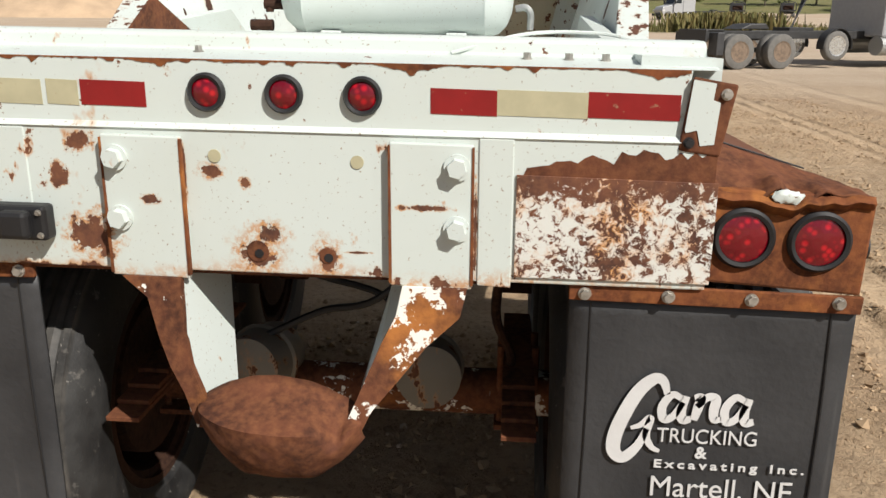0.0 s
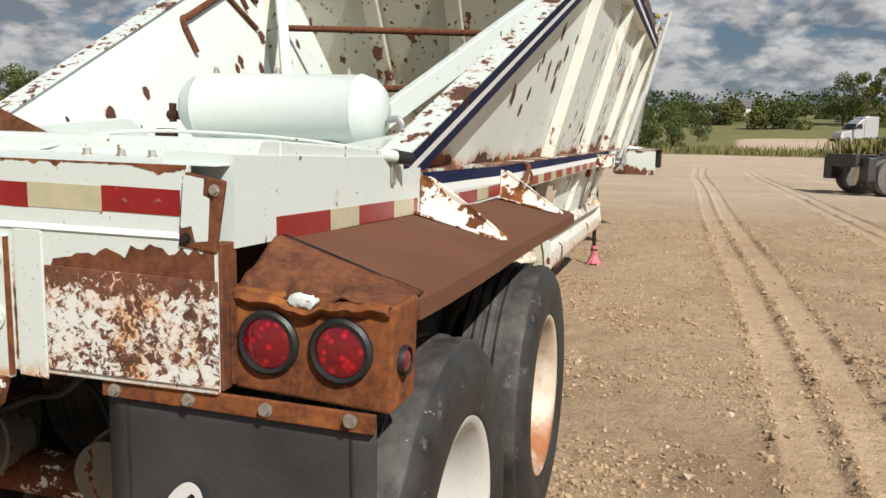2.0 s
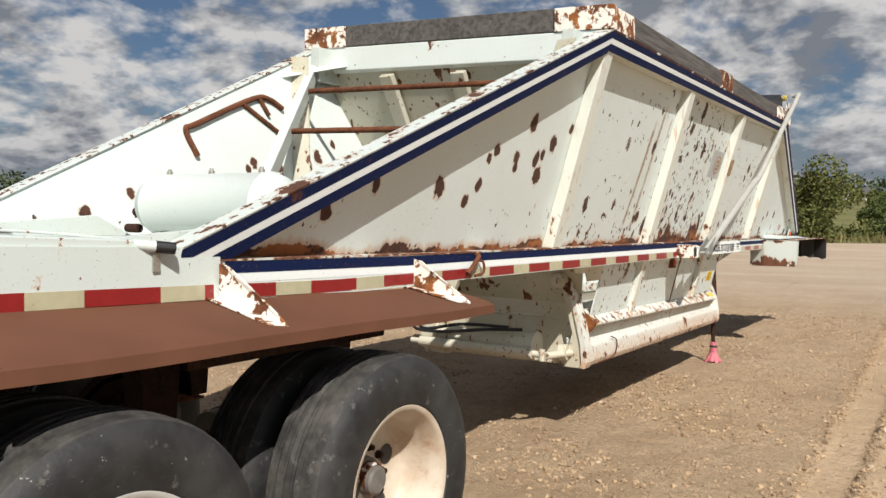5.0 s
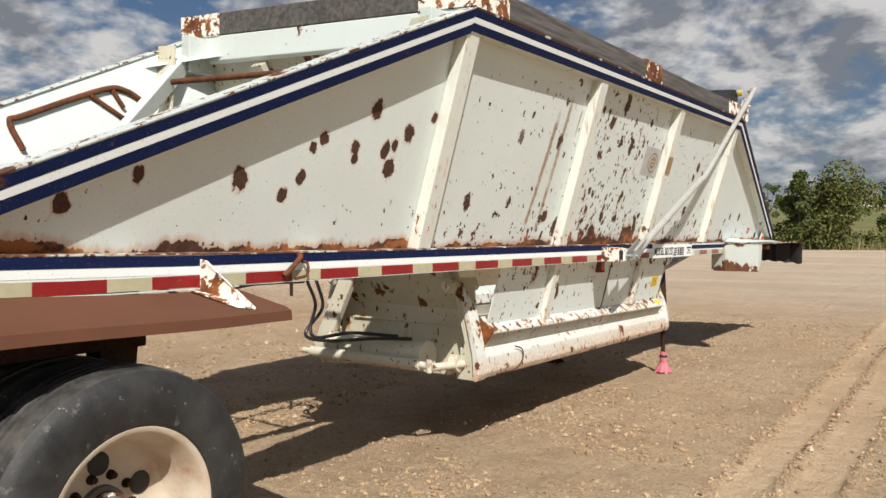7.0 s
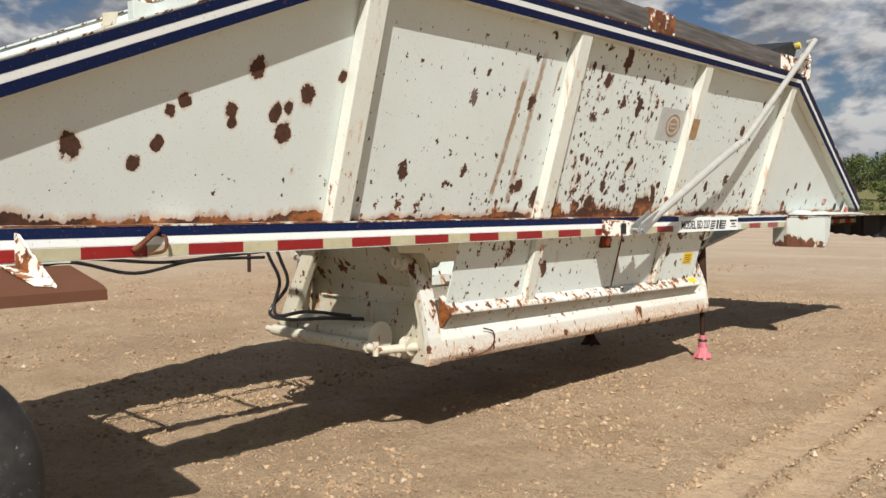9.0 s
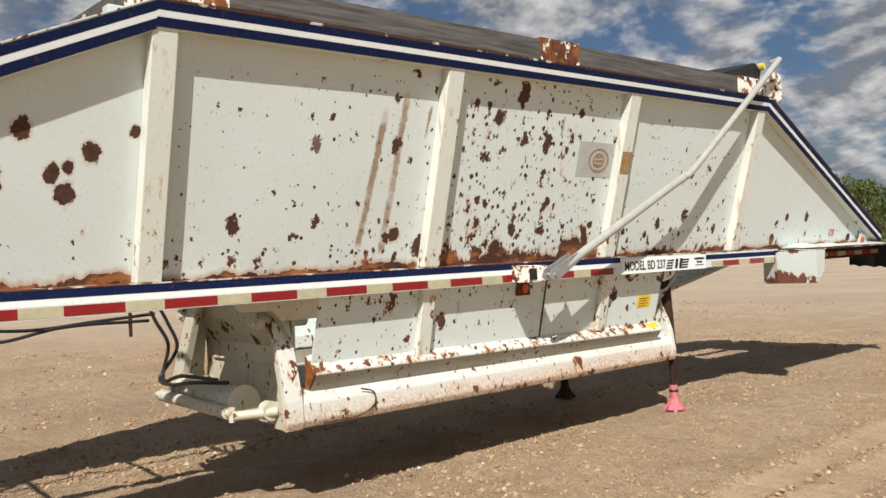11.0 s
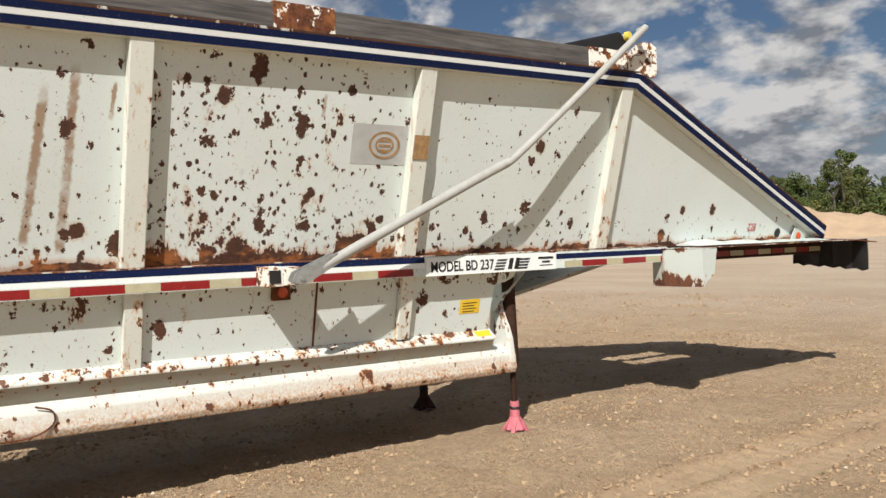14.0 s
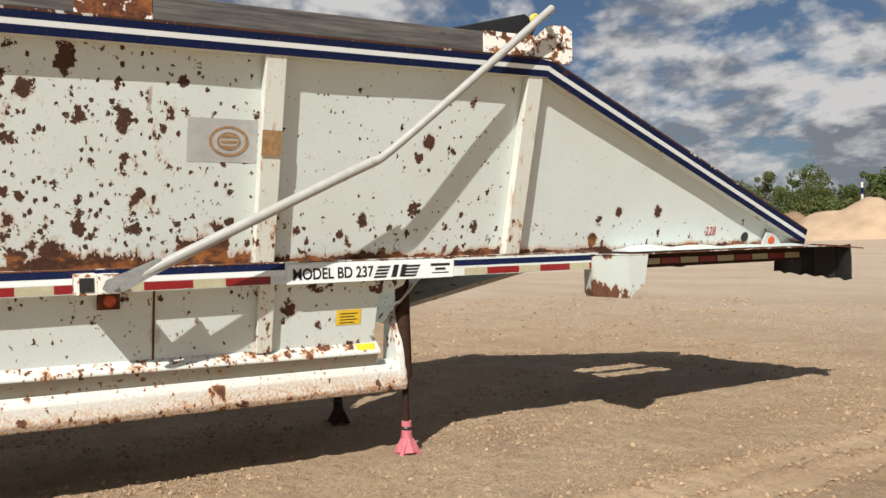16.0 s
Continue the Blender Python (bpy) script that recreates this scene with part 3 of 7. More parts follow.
TRACKS = ((2.105, 0.115), (2.445, 0.12), (4.45, 0.12), (4.78, 0.12), (6.9, 0.2))


RIDGES = (2.275, 2.605, 1.955, 4.615, 4.30, 4.95)


def wander(y):
    return 0.10 * math.sin(y * 0.13 + 0.6) + 0.05 * math.sin(y * 0.31)


def tracked(x, y):
    """How far a place lies within a wheel track, 0 to 1."""
    u = x - wander(y)
    return max(smoothstep(w + 0.05, w - 0.03, abs(u - c)) for c, w in TRACKS)


def terrain(x, y):
    d = math.hypot(x - 2, y - 2)
    z = 0.014 * noise.noise((x * 0.55, y * 0.55, 0))
    if d < 45:
        t = tracked(x, y)
        u = x - wander(y)
        rough = 0.014 * noise.noise((x * 2.6, y * 2.6, 4)) + 0.014 * noise.noise((x * 5.3, y * 5.3, 2)) + 0.012 * noise.noise((x * 9.5, y * 9.5, 7)) + 0.012 * noise.noise((x * 17, y * 17, 5))
        z += rough * (1 - 0.85 * t) - 0.016 * t
        z -= 0.007 * t * (1 if math.sin(y * 42) > 0.3 else 0)
        for c in RIDGES:
            z += (0.020 + 0.06 * noise.noise((x * 11, y * 7, c))) * bell(u, c + 0.02 * noise.noise((1, y * 1.3, c)), 0.03) * smoothstep(0.15, 0.5, noise.noise((0, y * 1.1, c)) + 0.33)
    if d > 60:
        z += max(0, min(d, 140) - 60) * 0.02 + max(0, min(d, 200) - 140) * 0.06 + max(0, min(d, 390) - 200) * 0.045
        z += smoothstep(80, 200, d) * 1.2 * noise.noise((x * 0.015, y * 0.015, 9))
    return z


def grassy(x, y):
    """1 on grass, 0 on bare dirt."""
    az = math.degrees(math.atan2(x - 2, y))
    d = math.hypot(x - 2, y)
    start = 72 + 6 * noise.noise((x * 0.03, y * 0.03, 1)) + max(0, -14 - az) * 5.5
    g = smoothstep(start - 3, start + 5, d)
    if 1 < az < 30:
        g *= 1 - smoothstep(88, 96, d) * smoothstep(156, 146, d) * smoothstep(1, 5, az)
    if d > 30 and (az < -55 or az > 40):
        g = smoothstep(120, 150, d)
    return g


def build_dirt():
    k = Nodes("dirt")
    at = k.n("Attribute")
    at.attribute_name = "cover"
    sep = k.n("SeparateColor")
    k.t.links.new(at.outputs["Color"], sep.inputs[0])
    grass, track = sep.outputs[0], sep.outputs[1]
    big = k.noise(0.16, 4, 0.6)
    med = k.noise(1.3, 6, 0.68)
    fine = k.noise(26, 7, 0.78)
    grit = k.voronoi(38)
    c = k.mix(k.step(med, 0.3, 0.7), (0.365, 0.252, 0.146), (0.46, 0.336, 0.21))
    c = k.mix(k.step(big, 0.4, 0.65, 0, 0.45), c, (0.43, 0.325, 0.215))
    c = k.mix(k.step(fine, 0.33, 0.52, 0.75, 0), c, (0.185, 0.117, 0.063))
    c = k.mix(k.step(k.noise(4.5, 5, 0.7), 0.50, 0.68, 0, 0.4), c, (0.225, 0.147, 0.084))
    c = k.mix(k.step(k.noise(0.55, 6, 0.66, k.scale(1.0, 0.55, 1.0)), 0.46, 0.64, 0, 0.5), c, (0.27, 0.18, 0.105))
    c = k.mix(k.step(grit, 0.12, 0.0, 0, 0.3), c, (0.50, 0.40, 0.28))
    c = k.mix(k.math("MULTIPLY", track, k.step(k.noise(0.9, 4, 0.65), 0.35, 0.6, 0.1, 0.5)), c, k.mix(med, (0.38, 0.275, 0.172), (0.44, 0.33, 0.215)))
    x, y, z = k.xyz()
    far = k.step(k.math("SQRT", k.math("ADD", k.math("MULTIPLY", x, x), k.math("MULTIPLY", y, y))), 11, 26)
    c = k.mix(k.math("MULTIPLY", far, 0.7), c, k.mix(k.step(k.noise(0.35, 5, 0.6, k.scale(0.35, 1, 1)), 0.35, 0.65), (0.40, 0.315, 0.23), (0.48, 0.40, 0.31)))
    g = k.step(k.math("ADD", grass, k.math("MULTIPLY", k.math("SUBTRACT", k.noise(0.25, 5, 0.7), 0.5), 0.5)), 0.4, 0.6)
    gc = k.mix(k.step(k.noise(0.12, 5, 0.65), 0.35, 0.65), (0.115, 0.12, 0.032), (0.185, 0.155, 0.062))
    gc = k.mix(k.step(k.noise(1.5, 4, 0.7), 0.35, 0.7, 0, 0.6), gc, (0.08, 0.10, 0.025))
    c = k.mix(g, c, gc)
    h = k.math("ADD", k.math("MULTIPLY", fine, k.math("SUBTRACT", 1.0, k.math("MULTIPLY", track, 0.6))), k.math("MULTIPLY", k.noise(70, 3), 0.35))
    h = k.math("SUBTRACT", h, k.math("MULTIPLY", k.step(grit, 0.0, 0.25), 0.1))
    h = k.math("ADD", h, k.math("MULTIPLY", k.noise(8, 5, 0.7, k.scale(1.0, 0.8, 1.0)), 1.3))
    k.bump(h, 1.0, 0.027)
    return k.done(c, 0.95)


DIRT = build_dirt()


def spread(lo, hi, step, far, grow):
    mid = list(np.arange(lo, hi + step * 0.5, step))
    s, a, b = step, [lo], [hi]
    while b[-1] - hi < far:
        s *= grow
        a.append(a[-1] - s), b.append(b[-1] + s)
    return a[:0:-1] + mid + b[1:]


def build_ground():
    xs, ys = spread(-1.8, 6.4, 0.034, 2600, 1.06), spread(-1.5, 14.0, 0.038, 2600, 1.055)
    nx = len(xs)
    verts, cover = [], []
    for y in ys:
        for x in xs:
            verts.append((x, y, terrain(x, y)))
            d = math.hypot(x, y)
            cover.append((grassy(x, y), tracked(x, y) if d < 45 else 0.0, 0.0, 1.0))
    faces = [(j * nx + i, j * nx + i + 1, (j + 1) * nx + i + 1, (j + 1) * nx + i) for j in range(len(ys) - 1) for i in range(nx - 1)]
    me = bpy.data.meshes.new("ground")
    me.from_pydata(verts, [], faces)
    col = me.color_attributes.new("cover", "FLOAT_COLOR", "POINT")
    col.data.foreach_set("color", [v for c in cover for v in c])
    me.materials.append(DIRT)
    me.polygons.foreach_set("use_smooth", [True] * len(me.polygons))
    tagged(new("ground", me), "dry tan dirt and gravel yard with tyre ruts", "ground", kind="structure")


build_ground()


def build_gravel():
    """Loose stones and clods on the near ground."""
    rng = np.random.default_rng(11)
    octa = np.array([(1, 0, 0), (-1, 0, 0), (0, 1, 0), (0, -1, 0), (0, 0, 1), (0, 0, -1)], float)
    tri = [(0, 2, 4), (2, 1, 4), (1, 3, 4), (3, 0, 4), (2, 0, 5), (1, 2, 5), (3, 1, 5), (0, 3, 5)]
    verts, faces = [], []
    made = 0
    while made < 70000:
        x, y = (rng.uniform(-3.5, 6.0), rng.uniform(-1.5, 15.0)) if made < 56000 else (rng.uniform(-13, -3.5), rng.uniform(1, 22))
        dense = 0.35 + 1.3 * noise.noise((x * 1.1, y * 1.1, 3))
        u = x - wander(y)
        dense += 2.2 * max(bell(u, c, 0.05) for c in RIDGES[:3])
        dense *= 0.4 if y > 8 else 0.6 if y > 5 else 1.0
        if rng.random() > dense * (1 - 0.7 * tracked(x, y)):
            continue
        r = 0.0035 + 0.008 * rng.random() ** 2 + 0.020 * rng.random() ** 8
        if rng.random() < 0.0012:
            r = 0.024
        if made >= 56000:
            r *= 1.5
        rot = np.array(Euler(rng.uniform(0, 6.28, 3)).to_matrix())
        v = (octa * rng.uniform(0.65, 1.3, (6, 3)) * r) @ rot.T
        v[:, 2] *= 0.8
        base = len(verts)
        z = terrain(x, y) + r * 0.2
        verts += [(x + a, y + b, z + c) for a, b, c in v]
        faces += [(base + a, base + b, base + c) for a, b, c in tri]
        made += 1
    me = bpy.data.meshes.new("gravel")
    me.from_pydata(verts, [], faces)
    k = Nodes("loose stone")
    g = k.n("NewGeometry").outputs["Random Per Island"]
    c = k.mix(k.step(g, 0.0, 0.8), (0.24, 0.16, 0.092), (0.40, 0.285, 0.172))
    c = k.mix(k.step(g, 0.97, 0.99), c, (0.50, 0.41, 0.31))
    me.materials.append(k.done(c, 0.92))
    tagged(new("gravel", me), "loose tan stones and clods of dirt", "gravel", kind="stuff")


build_gravel()

# ---- the bottom-dump trailer ----
trailer = thing("dump_trailer", "long white bottom-dump trailer with chipped rusty paint standing on dirt", "trailer")
SET["lean"] = 0.022
RAIL_X, RAIL_T, RAIL_B = 0.808, 1.335, 1.20
PEAK, BEND, TIP, TAIL = (4.06, 2.625), (9.53, 2.69), (12.66, 1.47), (1.27, 1.40)
POSTS = (4.10, 5.86, 7.615, 9.43)


def wx(z, off=0.0):
    """The hopper's side leans out: its x at a height."""
    return 0.725 + 0.285 * (z - 1.35) + off


def rise(y):
    """The frame climbs a little towards its tail."""
    return 0.024 * max(0.0, 2.0 - y)


def topz(y):
    """Height of the hopper's top edge."""
    line = (TAIL, PEAK, BEND, TIP)
    for (ya, za), (yb, zb) in zip(line, line[1:]):
        if y <= yb:
            return za + (zb - za) * (y - ya) / (yb - ya)
    return TIP[1]


def buckle(y, z, s=1):
    """How far the side plate bellies out at a place."""
    f = max(0.0, min(1.0, (z - 1.335) / max(0.05, topz(y) - 1.335)))
    calm = min(1.0, min(abs(y - p) for p in POSTS) / 0.35)
    return 0.011 * noise.noise((y * 1.05, z * 1.3, 2.0 + s)) * calm * math.sin(math.pi * min(1.0, f * 1.15) ** 0.8)


def lx(s, a, b):
    return (min(s * a, s * b), max(s * a, s * b))


def text_part(words, size, m, material, parent, name="lettering", squeeze=1.0, bold=0.0, shear=0.0, align="LEFT", spacing=1.0):
    cu = bpy.data.curves.new(name, "FONT")
    cu.body, cu.size, cu.extrude, cu.offset, cu.shear = words, size, 0.0006, bold, shear
    cu.align_x, cu.space_character = align, spacing
    tmp = bpy.data.objects.new(name, cu)
    scene.collection.objects.link(tmp)
    bpy.context.view_layer.update()
    me = bpy.data.meshes.new_from_object(tmp)
    bpy.data.objects.remove(tmp)
    me.transform(m @ Matrix.Diagonal((squeeze, 1, 1, 1)))
    settle(me.vertices)
    me.materials.clear()
    me.materials.append(material)
    ob = new(name, me)
    ob.parent = parent
    return ob


# -- hopper sides, chords, posts --
def side_wall(s):
    """Thin plate, a little buckled between its posts."""
    bm = bmesh.new()
    ys = sorted({TAIL[0] + (TIP[0] - TAIL[0]) * i / 90 for i in range(91)} | {PEAK[0], BEND[0]})
    nz = 14
    grids = []
    for depth in (0.0, -0.008):
        g = []
        for y in ys:
            top = topz(y)
            col = []
            for j in range(nz + 1):
                z = 1.335 + (top - 1.335) * j / nz
                col.append(bm.verts.new((s * (wx(z) + buckle(y, z, s) + depth), y, z)))
            g.append(col)
        for A, B in zip(g, g[1:]):
            for j in range(nz):
                bm.faces.new((A[j], B[j], B[j + 1], A[j + 1]))
        grids.append(g)
    (a, b) = grids
    rim = [c[0] for c in a] + a[-1][1:] + [c[nz] for c in a[-2::-1]] + a[0][nz - 1:0:-1]
    rim2 = [c[0] for c in b] + b[-1][1:] + [c[nz] for c in b[-2::-1]] + b[0][nz - 1:0:-1]
    for i in range(len(rim)):
        j = (i + 1) % len(rim)
        bm.faces.new((rim[i], rim[j], rim2[j], rim2[i]))
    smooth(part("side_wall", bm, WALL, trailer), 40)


def chord_band(name, s, a, b, d0, d1, x0, x1, mat):
    """A strip along the chord from a to b, between two depths under its top edge, from x0 to x1 outside the wall."""
    bm = bmesh.new()
    (ya, za), (yb, zb) = a, b
    k = math.hypot(yb - ya, zb - za) / abs(yb - ya)
    pts = []
    for y, z, d in ((ya, za, d0), (yb, zb, d0), (yb, zb, d1), (ya, za, d1)):
        zz = z - d * k
        pts.append((s * wx(zz, x0), y, zz))
    prism(bm, pts, (s * (x1 - x0), 0, 0), 0.003 if x1 - x0 > 0.02 else 0.0)
    return part(name, bm, mat, trailer)


def chord(s):
    line = (TAIL, PEAK, BEND, TIP)
    for a, b in zip(line, line[1:]):
        k = 0.122
        chord_band("top_chord", s, a, b, 0.0, k, 0.0, 0.075, POSTP)
        chord_band("chord_flange", s, a, b, -0.006, 0.004 if a is TAIL else 0.010, -0.02, 0.078, FLAKY if a is TAIL else FLANGE_RUST)
        chord_band("stripe", s, a, b, 0.006, 0.046, 0.075, 0.0775, NAVY)
        chord_band("stripe", s, a, b, 0.048, 0.076, 0.075, 0.077, WSTRIPE)
        chord_band("stripe", s, a, b, 0.078, 0.120, 0.075, 0.0775, NAVY)


def strip_x(name, s, x0, x1, y0, y1, z0, z1, mat, cuts=4):
    """A strip along the frame that follows its climb."""
    bm = bmesh.new()
    ys = [y0 + (y1 - y0) * i / cuts for i in range(cuts + 1)] if y0 < 2.0 else [y0, y1]
    rings = [[bm.verts.new((s * x, y, z + rise(y) + 0.011)) for x, z in ((x0, z0), (x1, z0), (x1, z1), (x0, z1))] for y in ys]
    for A, B in zip(rings, rings[1:]):
        for i in range(4):
            bm.faces.new((A[i], A[(i + 1) % 4], B[(i + 1) % 4], B[i]))
    bm.faces.new(rings[0][::-1]), bm.faces.new(rings[-1])
    return part(name, bm, mat, trailer)


def rail(s):
    strip_x("side_rail", s, 0.66, RAIL_X, 1.43, 10.22, RAIL_B, RAIL_T - 0.006, RAILP, 6)
    strip_x("rail_ledge", s, 0.70, RAIL_X + 0.004, 1.43, 10.22, RAIL_T - 0.006, RAIL_T, LEDGE, 6)
    strip_x("rear_side_rail", s, 0.66, RAIL_X, 0.35, 1.43, RAIL_B + 0.005, 1.40 - 0.026, WHITE, 4)
    strip_x("stripe", s, RAIL_X, RAIL_X + 0.0016, 1.45, 7.74, 1.288, 1.328, NAVY, 6)
    strip_x("stripe", s, RAIL_X, RAIL_X + 0.0012, 1.45, 7.74, 1.256, 1.286, WSTRIPE, 6)
    strip_x("stripe", s, RAIL_X, RAIL_X + 0.0016, 8.94, 10.2, 1.268, 1.308, NAVY, 1)
    strip_x("rail_edge", s, RAIL_X, RAIL_X + 0.006, 0.5, 2.75, 1.196, 1.201, WHITE, 4)
    y, k = 0.505, 0
    while y < 1.39:
        n = 0.257 if k % 2 == 0 else 0.172
        strip_x("tape", s, RAIL_X, RAIL_X + 0.002, y, min(y + n, 1.40), 1.205, 1.253, TAPE_RED if k % 2 == 0 else TAPE_SILVER, 2)
        y, k = y + n, k + 1
    y, k = 1.45, 0
    while y < 10.15:
        n = {0: 0.272, 1: 0.1865}[k % 2]
        if y < 1.5:
            n = 0.237
        a, b = y, min(y + n, 10.2)
        if not (b > 7.76 and a < 8.93):
            strip_x("tape", s, RAIL_X, RAIL_X + 0.002, a, b, 1.205, 1.252, TAPE_RED if k % 2 == 0 else TAPE_SILVER, 2)
        y, k = y + n, k + 1


def post(s, y, wide=0.062):
    z0, z1 = 1.345, topz(y) - 0.11
    bm = bmesh.new()
    prism(bm, [(s * wx(z0, 0.001), y - wide, z0), (s * wx(z0, 0.078), y - wide, z0), (s * wx(z1, 0.070), y - wide * 0.9, z1), (s * wx(z1, 0.001), y - wide * 0.9, z1)], (0, 2 * wide, 0), 0.006)
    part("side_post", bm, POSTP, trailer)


for s in (1, -1):
    side_wall(s), chord(s), rail(s)
    for y in POSTS:
        post(s, y)
# inner stiffeners of the far side, seen over the near chord
for y in (5.1, 6.6, 8.1):
    bm = bmesh.new()
    prism(bm, [(-wx(z) + o, y, z) for z, o in ((1.4, 0.008), (2.5, 0.008), (2.5, 0.07), (1.4, 0.07))], (0, 0.08, 0), 0.004)
    part("inner_stiffener", bm, WALL, trailer)
for s in (1, -1):
    bm = bmesh.new()
    beam(bm, (s * (wx(2.44) - 0.085), 3.9, 2.50), (s * (wx(2.53) - 0.085), 9.5, 2.57), 0.075, 0.225)
    part("inner_chord", bm, WHITE, trailer)
# stiffening bar on each side plate behind the hopper's end
for s in (1, -1):
    bm = bmesh.new()
    prism(bm, [(s * (wx(1.40) - 0.008), 3.45, 1.40), (s * (wx(2.53) - 0.008), 3.77, 2.53), (s * (wx(2.53) - 0.13), 3.80, 2.53), (s * (wx(1.40) - 0.12), 3.48, 1.40)], (0, 0.012, 0))
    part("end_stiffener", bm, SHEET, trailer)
# sloped end sheets of the hopper, with ribs
for ya, za, yb, zb, d in ((4.085, 2.46, 5.0, 0.9, 1), (9.85, 2.5, 8.5, 0.9, -1)):
    bm = bmesh.new()
    prism(bm, [(-wx(za) + 0.012, ya, za), (wx(za) - 0.012, ya, za), (wx(zb) - 0.012, yb, zb), (-wx(zb) + 0.012, yb, zb)], (0, 0.008 * d, 0.004))
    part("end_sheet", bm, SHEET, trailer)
    for x in (-0.45, 0.12):
        bm = bmesh.new()
        k = 0.8
        beam(bm, (x, ya - 0.03 * d, za - 0.03), (x * 0.9, ya + (yb - ya) * k - 0.03 * d, za + (zb - za) * k - 0.02), 0.10, 0.05, (0, 1, 0))
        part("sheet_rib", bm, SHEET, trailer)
# the ladder behind the tank: two slanting tubes and rungs
for s in (1, -1):
    bm = bmesh.new()
    beam(bm, (s * 0.16, 2.48, 1.43), (s * 0.99, 3.93, 2.455), 0.055, 0.10, bevel=0.006)
    part("ladder_tube", bm, WHITE, trailer)
for x, y, z in ((0.35, 2.81, 1.665), (0.64, 3.27, 1.985), (0.86, 3.69, 2.285)):
    bm = bmesh.new()
    rod(bm, (-x, y, z), (x, y, z), 0.017, 12)
    smooth(part("rung", bm, RUSTED, trailer, "rusty round ladder rung"))
# bent bar welded on the inside of the far side plate
bm = bmesh.new()
q = lambda y, z: (-wx(z) + 0.022, y, z)
hose(bm, [q(2.76, 1.80), q(2.71, 1.94), q(2.80, 1.985), q(3.30, 2.19), q(3.45, 2.205), q(3.56, 2.16)], 0.017, 8, 6)
part("bent_bar", bm, RUSTED, trailer, "rusty bent bar welded to the plate")
for a, b in (((3.2, 2.15), (3.48, 2.0)), ((3.36, 2.20), (3.42, 2.1))):
    bm = bmesh.new()
    rod(bm, q(*a), q(*b), 0.014, 8)
    part("bent_bar", bm, RUSTED, trailer)
# rust triangle at the foot of the far side plate
bm = bmesh.new()
prism(bm, [(-0.667, y, z) for y, z in ((1.07, 1.40), (1.58, 1.39), (1.27, 1.502))], (0.006, 0, 0), 0.001)
part("corner_patch", bm, RUSTED, trailer, "rusty triangular patch plate")

# -- boards on the hopper's edge --
def boards(s):
    for a, b in ((4.40, 6.58), (6.92, 9.0)):
        bm = bmesh.new()
        za, zb = topz(a) + 0.008, topz(b) + 0.008
        prism(bm, [(s * 1.165, a, za), (s * 1.165, b, zb), (s * 1.165, b, zb + 0.135), (s * 1.165, a, za + 0.135)], (-s * 0.04, 0, 0), 0.005)
        part("side_board", bm, WOOD, trailer, "grey weathered side board")
    for a, b, h in ((4.05, 4.40, 0.135), (6.56, 6.94, 0.15), (9.0, 9.42, 0.145)):
        bm = bmesh.new()
        za, zb = topz(a) + 0.006, topz(b) + 0.006
        prism(bm, [(s * 1.17, a, za), (s * 1.17, b, zb), (s * 1.17, b, zb + h), (s * 1.17, a, za + h)], (-s * 0.05, 0, 0), 0.003)
        part("board_bracket", bm, RUST_PAINT if 5 < a < 8 else RUST_GUSSET, trailer, "rusty white board bracket")


boards(1), boards(-1)
# header across the hopper's rear end, with its own board
bm = bmesh.new()
prism(bm, [(-1.06, 4.05, 2.63), (-1.06, 4.05, 2.475), (-1.06, 4.075, 2.46), (-1.06, 4.16, 2.46), (-1.06, 4.16, 2.63)], (2.12, 0, 0), 0.005)
part("rear_header", bm, INNER, trailer, "white header beam across the hopper")
bm = bmesh.new()
box(bm, -0.84, 0.84, 4.055, 4.095, 2.637, 2.775, 0.004)
part("end_board", bm, WOOD, trailer, "grey weathered end board")
for s in (1, -1):
    bm = bmesh.new()
    box(bm, *lx(s, 0.80, 1.172), 4.04, 4.053, 2.632, 2.772, 0.003)
    box(bm, *lx(s, 1.0, 1.16), 4.053, 4.2, 2.632, 2.642, 0.002)
    part("board_bracket", bm, RUST_GUSSET, trailer, "rusty white board bracket")
    bm = bmesh.new()
    prism(bm, [(s * 1.05, 3.55, 2.345), (s * 0.78, 4.05, 2.50), (s * 1.05, 4.05, 2.55)], (0, 0, 0.008))
    part("header_gusset", bm, INNER, trailer)

# -- tarp arm, roller and its end plate --
bm = bmesh.new()
prism(bm, [(1.175, 9.40, 2.69), (1.175, 9.68, 2.66), (1.175, 9.72, 2.70), (1.175, 9.72, 2.90), (1.175, 9.66, 2.93), (1.175, 9.52, 2.92), (1.175, 9.40, 2.82)], (0.008, 0, 0))
rod(bm, (1.18, 9.585, 2.835), (1.215, 9.585, 2.835), 0.032, 18)
hexbolt(bm, (1.21, 9.585, 2.835), (1, 0, 0), 0.015, 0.03)
part("roller_bracket", bm, RUST_GUSSET, trailer, "white bracket with a bearing")
bm = bmesh.new()
rod(bm, (1.17, 9.42, 2.955), (-1.17, 9.42, 2.955), 0.026, 16)
smooth(part("tarp_bar", bm, ARM_PAINT, trailer))
bm = bmesh.new()
prism(bm, [(1.14, 8.72, 2.815), (1.14, 9.36, 2.99), (1.14, 9.46, 2.93), (1.14, 9.40, 2.80)], (-2.28, 0, 0), 0.01)
part("rolled_tarp", bm, BLACK, trailer, "rolled black tarp")
bm = bmesh.new()
for i in range(4):
    lathe(bm, [(-0.004, 0.03), (0, 0.035), (0.004, 0.03)], (1.15 + 0.012 * i, 9.42, 2.957), (1, 0.12, 0.05 * i), 14)
part("cord", bm, ROPE, trailer, "yellow cord tie")
bm = bmesh.new()
